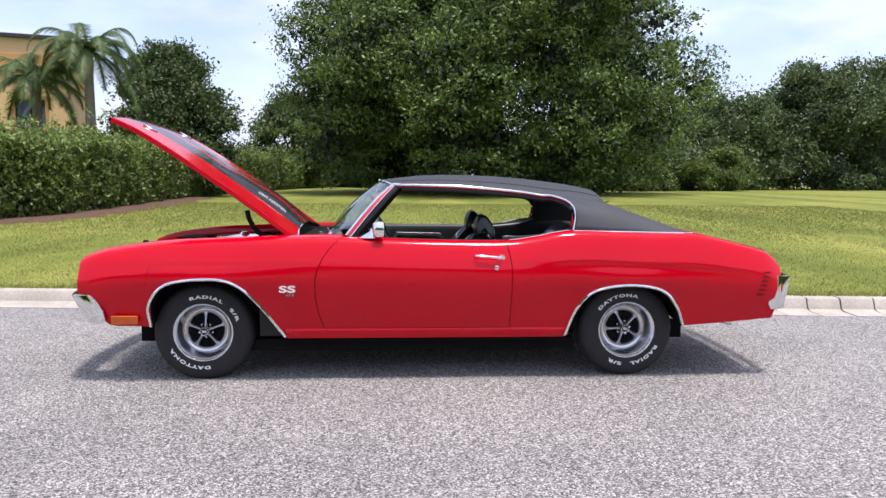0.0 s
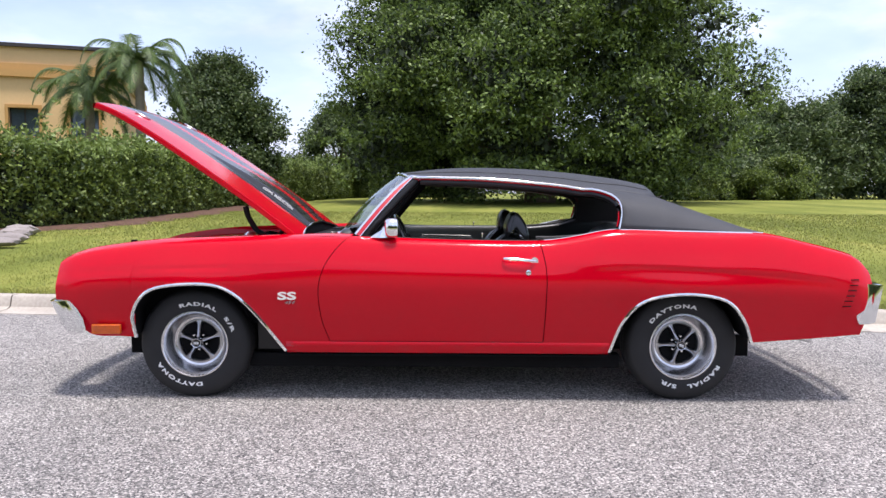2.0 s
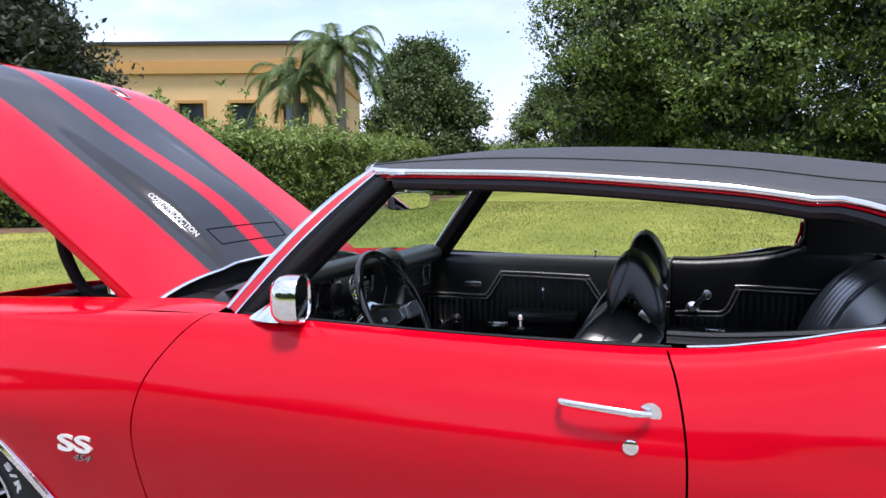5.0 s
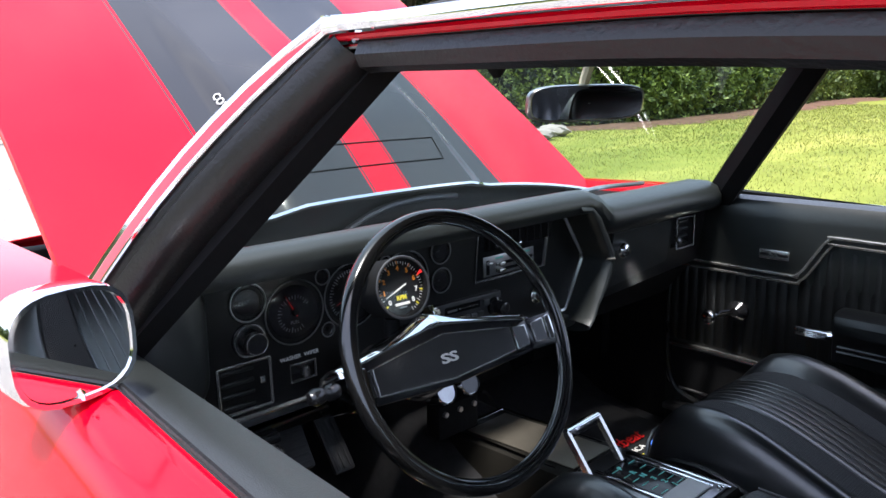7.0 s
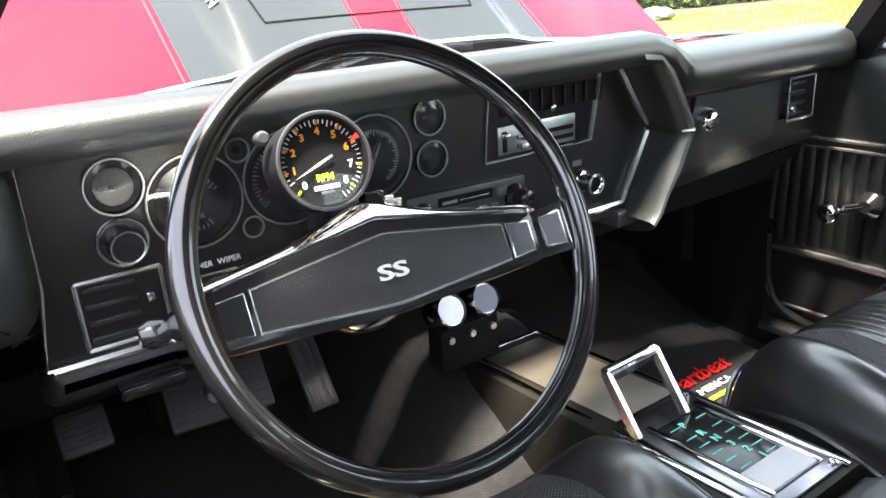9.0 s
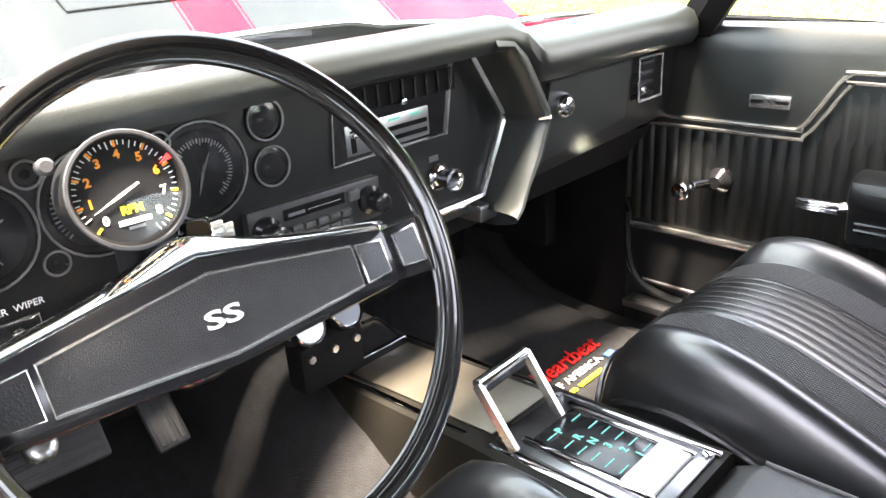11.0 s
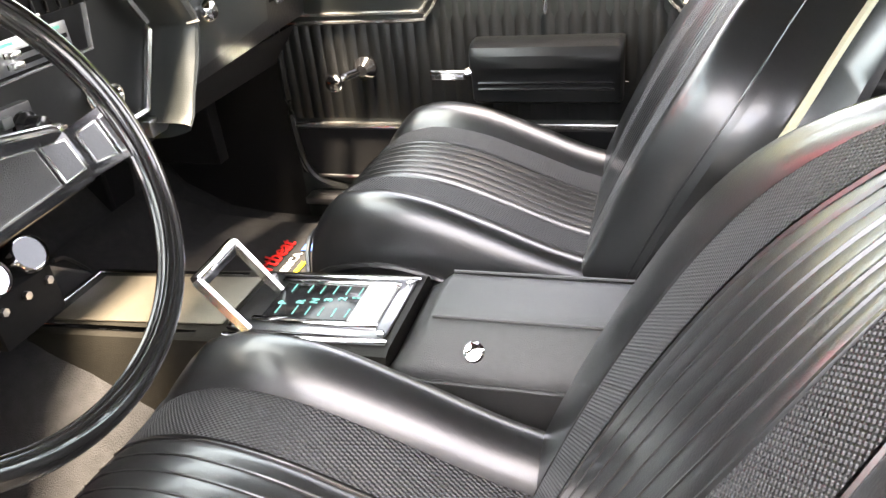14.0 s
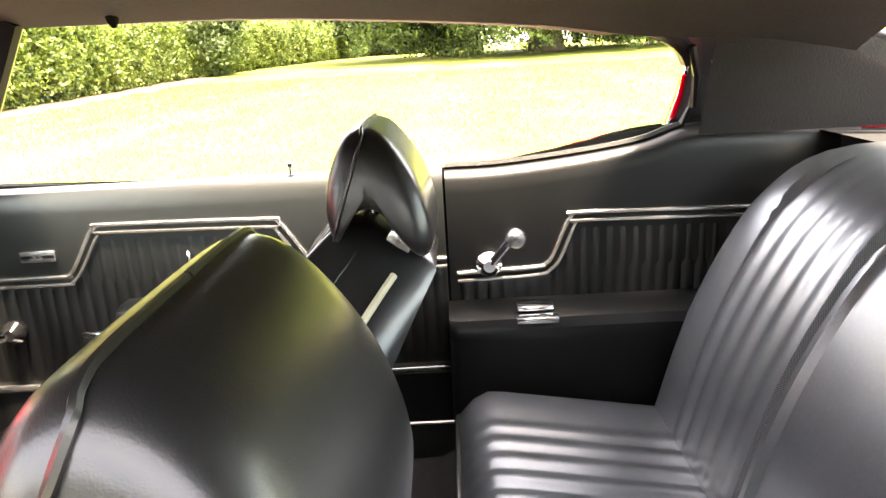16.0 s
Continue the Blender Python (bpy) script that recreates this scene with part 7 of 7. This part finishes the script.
block("flasher_box", 0.88, 0.95, 0.165, 0.215, 0.715, 0.742, STEEL, dash, "small grey box under dash", bevel=0.004)

# ---- steering wheel, column, tachometer ----
TILT = radians(26)
AX = Vector((math.cos(TILT), 0, math.sin(TILT)))
UPW = Vector((-math.sin(TILT), 0, math.cos(TILT)))
WC = Vector((1.228, -0.390, 0.893))
WM = Matrix(((0, UPW.x, AX.x, WC.x), (1, UPW.y, AX.y, WC.y), (0, UPW.z, AX.z, WC.z), (0, 0, 0, 1)))
WM = WM @ Matrix.Rotation(radians(-1), 4, "Z")
sw_ = sub("steering_wheel", "black two-spoke steering wheel with ribbed rim and bright spoke edges")
RW = 0.185
bm = bmesh.new()
rows = []
for i in range(128):
    a = 2 * math.pi * i / 128
    ring = []
    for j in range(40):
        b = 2 * math.pi * j / 40
        r = 0.0114 - (0.0011 if j in (12, 16, 20) else 0.0)
        ring.append(WM @ Vector(((RW + r * math.cos(b)) * math.cos(a), (RW + r * math.cos(b)) * math.sin(a), r * math.sin(b) * 1.05)))
    rows.append(ring)
add_sheet(bm, rows + [rows[0]], True)
bmesh.ops.remove_doubles(bm, verts=bm.verts, dist=1e-5)
part("rim", bm, RIMBLACK, sw_, "glossy black ribbed rim")
padline = [(-0.178, -0.010), (-0.178, 0.018), (-0.165, 0.024), (-0.06, 0.044), (0.0, 0.050), (0.06, 0.044), (0.165, 0.024), (0.178, 0.018), (0.178, -0.022), (0.165, -0.028), (0.0, -0.036), (-0.165, -0.028), (-0.178, -0.022)]


def on_wheel(a, b, d):
    bow = -0.056
    b = b - 0.011
    return WM @ Vector((a, b, d + bow))


pad = prism("spoke_pad", padline, -0.018, 0.008, on_wheel, PLASTIC, sw_, "black padded spoke bar", bevel=0.004)
inner = [(-0.128, -0.018), (-0.128, 0.018), (0.0, 0.037), (0.128, 0.018), (0.128, -0.018), (0.0, -0.027)]
prism("pad_insert", inner, 0.008, 0.0105, on_wheel, GRAIN, pad, "grained black insert")
tube("pad_moulding", [on_wheel(a, b, 0.010) for a, b in inner], 0.0018, SILVER, pad, "bright outline", k=5, closed=True, up=tuple(AX))
for s in (-1, 1):
    sq = [(s * 0.134, -0.017), (s * 0.134, 0.017), (s * 0.160, 0.014), (s * 0.160, -0.015)]
    prism("pad_button", sq if s > 0 else sq[::-1], 0.008, 0.0115, on_wheel, BLACKIN, pad)
    tube("pad_moulding", [on_wheel(a, b, 0.010) for a, b in sq], 0.0018, SILVER, pad, k=5, closed=True, up=tuple(AX))
    spoke = [(s * 0.168, 0.022), (s * 0.168, -0.026), (s * 0.190, -0.022), (s * 0.190, 0.018)]
    prism("spoke_end", spoke if s < 0 else spoke[::-1], -0.014, 0.058, on_wheel, CHROME, sw_, "bright spoke end")
rows = []
for a in spread(-0.176, 0.176, 33):
    h = 0.021 + 0.030 * (1 - abs(a) / 0.176)
    g_ = 0.012 * math.exp(-(a / 0.05) ** 2)
    rows.append([on_wheel(a, h - 0.002, 0.006), on_wheel(a, h + 0.004, 0.008), on_wheel(a, h + 0.010 + g_ * 0.5, 0.0), on_wheel(a, h + 0.012 + g_, -0.020), on_wheel(a, h + 0.006 + g_, -0.045), on_wheel(a, h - 0.01, -0.05)])
sheet("spoke_bright_edge", rows, CHROME, sw_, "polished spoke top edge", thick=0.002)
words("wheel_emblem", "SS", 0.019, WM @ Matrix.Translation((0, -0.009, -0.0445)), LETTER, pad, "bright letters", 0.0012, bold=0.0004, width=0.030)
col = turned("steering_column", [(0.054, -0.115), (0.058, -0.125), (0.050, -0.16), (0.048, -0.22), (0.042, -0.23), (0.040, -0.50)], PLASTIC, sw_, "black steering column", WM, 28)
turned("hub_collar", [(0.040, -0.080), (0.050, -0.095), (0.054, -0.112), (0.0, -0.113)], CHROME, sw_, "bright collar", WM, 28)
tube("turn_signal_lever", [WM @ Vector(p) for p in ((-0.05, 0.005, -0.10), (-0.12, 0.0, -0.09), (-0.195, -0.004, -0.075))], 0.005, CHROME, sw_, "chrome turn-signal lever", k=8)
turned("lever_knob", [(0.006, -0.012), (0.011, -0.006), (0.012, 0.004), (0.008, 0.012), (0.0, 0.013)], PLASTIC, sw_, "", WM @ Matrix.Translation((-0.200, -0.004, -0.074)) @ Matrix.Rotation(radians(-90), 4, "Y"), 12)
block("ignition_key", 1.096, 1.101, -0.352, -0.330, 0.893, 0.906, SILVER, sw_, "bright ignition key", bevel=0.002)
block("key_tag", 1.088, 1.091, -0.336, -0.316, 0.882, 0.898, SILVER, sw_, "bright key tag", bevel=0.001)
block("key_barrel", -0.012, 0.012, 0.03, 0.055, -0.10, -0.075, CHROME, sw_, "ignition key barrel", bevel=0.004, m=WM @ Matrix.Translation((0.03, 0.02, -0.02)))

TC = Vector((1.104, -0.407, 0.954))
ta = Vector((0.965, -0.07, 0.25)).normalized()
tu = (Vector((0, 0, 1)) - ta * ta.z).normalized()
ts = tu.cross(ta)
TM = Matrix(((ts.x, tu.x, ta.x, TC.x), (ts.y, tu.y, ta.y, TC.y), (ts.z, tu.z, ta.z, TC.z), (0, 0, 0, 1))) @ Matrix.Diagonal((0.91, 0.91, 1, 1))
tc = sub("tachometer", "round black tachometer clamped to the column, orange and yellow scale")
turned("tach_body", [(0.030, -0.062), (0.040, -0.060), (0.0475, -0.045), (0.0485, 0.0), (0.0500, 0.003), (0.0500, 0.011), (0.0475, 0.013), (0.0445, 0.010), (0.0435, 0.002)], DARK, tc, "matte black housing", TM, 40, False)
tube("tach_bezel", [TM @ Vector((0.0488 * math.cos(a), 0.0488 * math.sin(a), 0.0125)) for a in spread(0, 2 * math.pi, 41)[:-1]], 0.0020, TACHGREY, tc, "grey bezel", k=6, closed=True, up=tuple(ta))
turned("tach_face", [(0.0445, 0.002), (0.0, 0.002)], PLASTIC, tc, "black dial", TM, 36, False)
ticks(0, 0, 0.043, 205, -65, 41, tc, WHITE, 0.004, 0.0004, 0.0025, TM)
for i in range(9):
    a = radians(222 - 33.5 * i)
    words("tach_number", str(i), 0.0105, TM @ Matrix.Translation((0.031 * math.cos(a), 0.031 * math.sin(a), 0.0027)), WHITE if i in (0, 7, 8) else ORANGE, tc, "", 0.0003, bold=0.0004)
    bm = bmesh.new()
    cube(bm, 0.0375, 0.0432, -0.0011, 0.0011, 0.0026, 0.0034, m=TM @ Matrix.Rotation(a, 4, "Z"))
    part("tach_major_mark", bm, YELLOW if i in (0, 7, 8) else ORANGE, tc, smooth=False)
words("tach_word", "RPM", 0.0100, TM @ Matrix.Translation((0.0, -0.016, 0.0027)), YELLOW, tc, "", 0.0003, bold=0.0004)
block("tach_brand_bar", -0.014, 0.014, -0.028, -0.0235, 0.0026, 0.003, WHITE, tc, bevel=0, m=TM)
block("tach_brand_bar", -0.007, 0.007, -0.0325, -0.030, 0.0026, 0.003, STEEL, tc, bevel=0, m=TM)
needle(0, 0, 203, 0.034, tc, WHITE, 0.0045, TM, 0.0009, 0.35)
prism("shift_pointer", [(0.0345, 0.0), (0.0495, -0.0042), (0.0495, 0.0042)], 0.0100, 0.0112, lambda a, b, d: TM @ (Matrix.Rotation(radians(27), 4, "Z") @ Vector((a, b, d))), REDMARK, tc, "red shift-point pointer")
turned("tach_clamp", [(0.012, 0.0), (0.012, 0.03)], DARK, tc, "", Matrix.Translation((TC.x - 0.02, TC.y, TC.z - 0.08)), 12)
turned("tach_button", [(0.007, 0), (0.0075, 0.012), (0.005, 0.015), (0, 0.015)], TACHGREY, tc, "small chrome shift-point knob", TM @ Matrix.Translation((-0.050, 0.034, -0.025)), 14)
tl = turned("tach_glass", [(0.0465, 0.010), (0.02, 0.012), (0.0, 0.0122)], LENS, tc, "", TM, 32, False)
tl.visible_shadow = False

# ---- console and shifter ----
con = sub("console", "black floor console with brushed plates, horseshoe shifter and lidded bin")
cz = lerp_at([(0.82, 0.520), (0.86, 0.525), (1.15, 0.546), (1.39, 0.552), (1.42, 0.56), (1.80, 0.60)])
rows = []
for x in spread(0.845, 1.395, 14):
    z = cz(x)
    w = 0.078 + 0.016 * (x - 0.85)
    rows.append([(x, s * (w + o), z + d) for s, o, d in ((-1, 0.045, -0.30), (-1, 0.030, -0.12), (-1, 0.014, -0.03), (-1, 0.004, -0.004), (-1, -0.006, 0.0), (1, -0.006, 0.0), (1, 0.004, -0.004), (1, 0.014, -0.03), (1, 0.030, -0.12), (1, 0.045, -0.30))])
cb = sheet("console_body", rows, CONSOLE, con, "grained black console body", cap=True)


def plate(name, x0, x1, y0, y1, lift, material, label="", bevel=0.002, h=0.003):
    bm = bmesh.new()
    sl = math.atan2(cz(x1) - cz(x0), x1 - x0)
    m = Matrix.Translation((x0, 0, cz(x0) + lift)) @ Matrix.Rotation(-sl, 4, "Y")
    cube(bm, 0, (x1 - x0) / math.cos(sl), y0, y1, 0, h, bevel, 2, m)
    return part(name, bm, material, con, label)


plate("front_plate", 0.875, 1.155, -0.058, 0.058, 0.001, WOODGRAIN, "brushed metal console plate")
for y in (-0.072, 0.072):
    plate("console_rail", 0.85, 1.39, y - 0.005, y + 0.005, 0.001, CHROME, "bright console rail", 0.002, 0.005)
plate("console_rail_end", 0.848, 0.858, -0.07, 0.07, 0.001, CHROME, "", 0.002, 0.005)
plate("shift_plate", 1.165, 1.385, -0.066, 0.066, 0.001, SATIN, "brushed shifter plate", 0.003, 0.005)
plate("shift_window", 1.205, 1.328, -0.040, 0.040, 0.006, PLASTIC, "black quadrant window", 0.002, 0.003)
plate("shift_slider", 1.326, 1.368, -0.044, 0.044, 0.006, HOODWHITE, "pale quadrant shutter", 0.003, 0.006)
for y0, y1 in ((-0.052, -0.042), (0.042, 0.052)):
    plate("shift_window_rail", 1.195, 1.37, y0, y1, 0.006, CHROME, "", 0.002, 0.005)
for x, y in ((1.172, -0.058), (1.172, 0.058), (1.378, -0.058), (1.378, 0.058)):
    turned("plate_screw", [(0.006, 0), (0.005, 0.003), (0, 0.0035)], CHROME, con, "", Matrix.Translation((x, y, cz(x) + 0.006)), 10)
for i, c in enumerate("PRN321"):
    x = 1.222 + 0.0185 * i + (0.006 if i else 0)
    words("gear_letter", c, 0.015, Matrix.Translation((x, -0.010 + 0.004 * i, cz(x) + 0.0098)) @ Matrix.Rotation(radians(90), 4, "Z"), TEAL, con, "", 0.0003, bold=0.0005)
    for y in (-0.034, 0.016):
        block("gear_line", x - 0.0008, x + 0.0008, y, y + 0.019, cz(x) + 0.0095, cz(x) + 0.0100, TEAL, con, bevel=0)
U = [(1.202, -0.071, 0.554), (1.146, -0.070, 0.623), (1.144, 0.024, 0.625), (1.202, 0.020, 0.554)]
tube("shifter_leg", [U[0], U[1]], 0, SILVER, con, "bright shifter leg", section=[(-0.0035, -0.0065), (0.0035, -0.0065), (0.0035, 0.0065), (-0.0035, 0.0065)])
tube("shifter_leg", [U[3], U[2]], 0, SILVER, con, "bright shifter leg", section=[(-0.0035, -0.0065), (0.0035, -0.0065), (0.0035, 0.0065), (-0.0035, 0.0065)])
tube("shifter_bar", [U[1], U[2]], 0, CHROME, con, "bright shifter crossbar", section=[(-0.0075, -0.004), (0.0075, -0.004), (0.008, 0.003), (0.004, 0.006), (-0.004, 0.006), (-0.008, 0.003)])
tube("shifter_grip", [Vector(U[1]).lerp(Vector(U[2]), t) + Vector((0.002, 0, -0.007)) for t in (0.1, 0.9)], 0, PLASTIC, con, "black grip", section=[(-0.006, -0.005), (0.006, -0.005), (0.006, 0.005), (-0.006, 0.005)])
rows = []
for x, k, w in ((1.392, 0.0, 0.9), (1.400, 0.45, 0.95), (1.420, 0.85, 1.0), (1.445, 1.0, 1.0), (1.6, 1.0, 1.0), (1.84, 1.0, 1.02)):
    z = 0.540 + 0.045 * k + 0.012 * (x - 1.4)
    rows.append([(x - (0.016 if d > -0.03 and k < 0.9 else 0.0) * -1, s * y * w, z + d * (0.35 + 0.65 * k if d > -0.1 else 1)) for s, y, d in ((-1, 0.104, -0.30), (-1, 0.101, -0.062), (-1, 0.099, -0.048), (-1, 0.092, -0.038), (-1, 0.058, -0.008), (-1, 0.048, -0.001), (-1, 0.03, 0.002), (1, 0.03, 0.002), (1, 0.048, -0.001), (1, 0.058, -0.008), (1, 0.092, -0.038), (1, 0.099, -0.048), (1, 0.101, -0.062), (1, 0.104, -0.30))])
sheet("console_bin", rows, BIN, con, "grained black console bin", cap=True)
for y in (-0.050, 0.050):
    tube("bin_trim", [(x, y, 0.586 + 0.012 * (x - 1.4)) for x in spread(1.445, 1.84, 8)], 0.0022, BIN, con, "raised lid edge", k=6)
    tube("bin_side_bead", [(x, y * 2.02, 0.529 + 0.012 * (x - 1.4)) for x in spread(1.43, 1.84, 8)], 0.003, BIN, con, "moulded side bead", k=6)
turned("bin_lock", [(0.0125, -0.004), (0.0132, 0.003), (0.0105, 0.006), (0.003, 0.007), (0, 0.007)], CHROME, con, "chrome bin lock", Matrix.Translation((1.499, -0.077, 0.559)) @ Matrix.Rotation(radians(48), 4, "X"), 18)
for y in (-0.128, -0.062):
    gp = turned("pod_gauge", [(0.026, -0.04), (0.027, 0.004), (0.0245, 0.008), (0.023, 0.003), (0, 0.003)], CHROME, con, "chrome auxiliary gauge", Matrix.Translation((0.885, y, 0.640)) @ Matrix.Rotation(radians(62), 4, "Y"), 22)
    turned("gauge_face", [(0.0225, 0.0042), (0, 0.0042)], STEEL if y < -0.1 else PLASTIC, gp, "", Matrix.Translation((0.885, y, 0.640)) @ Matrix.Rotation(radians(62), 4, "Y"), 18, False)
block("gauge_bracket", 0.850, 0.890, -0.150, -0.040, 0.540, 0.612, DARK, con, "black gauge bracket", bevel=0.004)
for y in (-0.135, -0.095, -0.055):
    turned("bracket_bolt", [(0.006, 0), (0.006, 0.006), (0, 0.007)], STEEL, con, "", Matrix.Translation((0.891, y, 0.595)) @ Matrix.Rotation(radians(90), 4, "Y"), 6)
tube("gauge_wire", smooth_path([(0.92, -0.06, 0.63), (0.86, 0.02, 0.58), (0.84, 0.10, 0.48), (0.86, 0.13, 0.40)], 5), 0.003, DARK, con, k=5)

# ---- pedals, mats, rear-view mirror ----
PM = Matrix.Translation((0.785, -0.460, 0.588)) @ Matrix.Rotation(radians(50), 4, "Y") @ Matrix.Rotation(radians(-3), 4, "Z")
bp = block("brake_pedal", -0.042, 0.042, -0.072, 0.072, -0.014, 0.0, PEDAL, cabin, "wide ribbed black brake pedal", bevel=0.005, m=PM)
for k in range(5):
    block("pedal_rib", -0.034 + 0.0155 * k, -0.028 + 0.0155 * k, -0.066, 0.066, 0.0, 0.002, PEDAL, bp, bevel=0.001, seg=1, m=PM)
turned("pedal_badge", [(0.0205, 0.0), (0.0205, 0.004), (0.017, 0.0075), (0.009, 0.0095), (0, 0.010)], SILVER, bp, "round chrome pedal badge", PM, 24)
tube("pedal_arm", [PM @ Vector((-0.02, 0, -0.014)), (0.73, -0.455, 0.66), (0.72, -0.455, 0.76)], 0.010, DARK, bp, k=8)
AM = Matrix.Translation((0.735, -0.298, 0.535)) @ Matrix.Rotation(radians(50), 4, "Y")
ap = block("accelerator_pedal", -0.060, 0.060, -0.024, 0.024, -0.012, 0.0, PEDAL, cabin, "black accelerator pedal", bevel=0.005, m=AM)
for k in range(3):
    block("pedal_rib", -0.054, 0.054, -0.019 + 0.0145 * k, -0.010 + 0.0145 * k, 0.0, 0.002, PEDAL, ap, bevel=0.001, seg=1, m=AM)
KM = Matrix.Translation((0.775, -0.634, 0.592)) @ Matrix.Rotation(radians(48), 4, "Y")
pk = block("parking_brake_pedal", -0.030, 0.030, -0.032, 0.032, -0.014, 0.0, PEDAL, cabin, "small ribbed parking brake pedal", bevel=0.006, m=KM)
for k in range(3):
    block("pedal_rib", -0.022 + 0.016 * k, -0.012 + 0.016 * k, -0.024, 0.024, 0.0, 0.002, PEDAL, pk, bevel=0.001, seg=1, m=KM)
block("brake_release", 0.86, 0.95, -0.60, -0.53, 0.70, 0.715, PLASTIC, dash, "black brake release handle", bevel=0.004)
for yc, name in ((-0.42, "floor_mat"), (0.42, "floor_mat")):
    rows = [[(x, yc + y, z + 0.012) for y in spread(-0.24, 0.24, 5)] for x, z in ((0.50, 0.385), (0.56, 0.335), (0.66, 0.298), (0.85, 0.285), (1.12, 0.285))]
    mt = tagged(sheet(name, rows, CARPET, None, "", thick=0.008, offset=1), "black carpet floor mat with embroidered coloured script", "floor mat", "floor mats")
    z = 0.3095
    rot = Matrix.Rotation(radians(90), 4, "Z")
    words("script_line", "Heartbeat", 0.062, Matrix.Translation((0.897, yc + 0.035, z)) @ rot, REDMARK, mt, "red embroidered script", 0.001, shear=0.4, bold=0.0006, width=0.215)
    words("script_line", "OF AMERICA", 0.026, Matrix.Translation((0.944, yc + 0.012, z)) @ rot, WHITE, mt, "white embroidered capitals", 0.001, width=0.165)
    for k, (a, b) in enumerate(((-0.088, -0.03), (-0.018, 0.06))):
        block("script_bar", 0.967, 0.977, yc + a, yc + b, z - 0.001, z + 0.001, YELLOW, mt, "yellow embroidered line", bevel=0)
    block("script_badge", 0.942, 0.966, yc + 0.108, yc + 0.134, z - 0.001, z + 0.001, BLUE, mt, bevel=0)
rv = sub("rear_view_mirror", "bright-framed rear-view mirror on the windscreen header")
RVM = Matrix.Translation((1.128, 0.0, 1.205)) @ Matrix.Rotation(radians(-16), 4, "Z") @ Matrix.Rotation(radians(6), 4, "Y")
rows = [[RVM @ Vector((d, a * s, b * s)) for a, b in pill(0.122, 0.031, 36, 4)] for d, s in ((-0.022, 0.7), (-0.016, 0.93), (-0.004, 1.0), (0.004, 1.0), (0.006, 0.97), (0.005, 0.93))]
sheet("mirror_case", rows, STEEL, rv, "grey metal mirror case", closed=True, cap=True)
sheet("mirror_glass", [[RVM @ Vector((0.0062, a * s, b * s)) for a, b in pill(0.116, 0.0275, 36, 4)] for s in (1.0, 0.02)], MIRROR, rv, "mirror glass", closed=True)
tube("mirror_arm", smooth_path([(1.118, 0, 1.215), (1.125, 0, 1.25), (1.15, 0, 1.305)], 4), 0.009, CREAM, rv, "pale mirror arm", k=8)
for sgn in (-1, 1):
    turned("coat_hook", [(0.012, 0.0), (0.009, -0.012), (0.003, -0.02), (0, -0.02)], DARK, cabin, "small dark hook", Matrix.Translation((1.46, sgn * 0.57, 1.262)), 10)
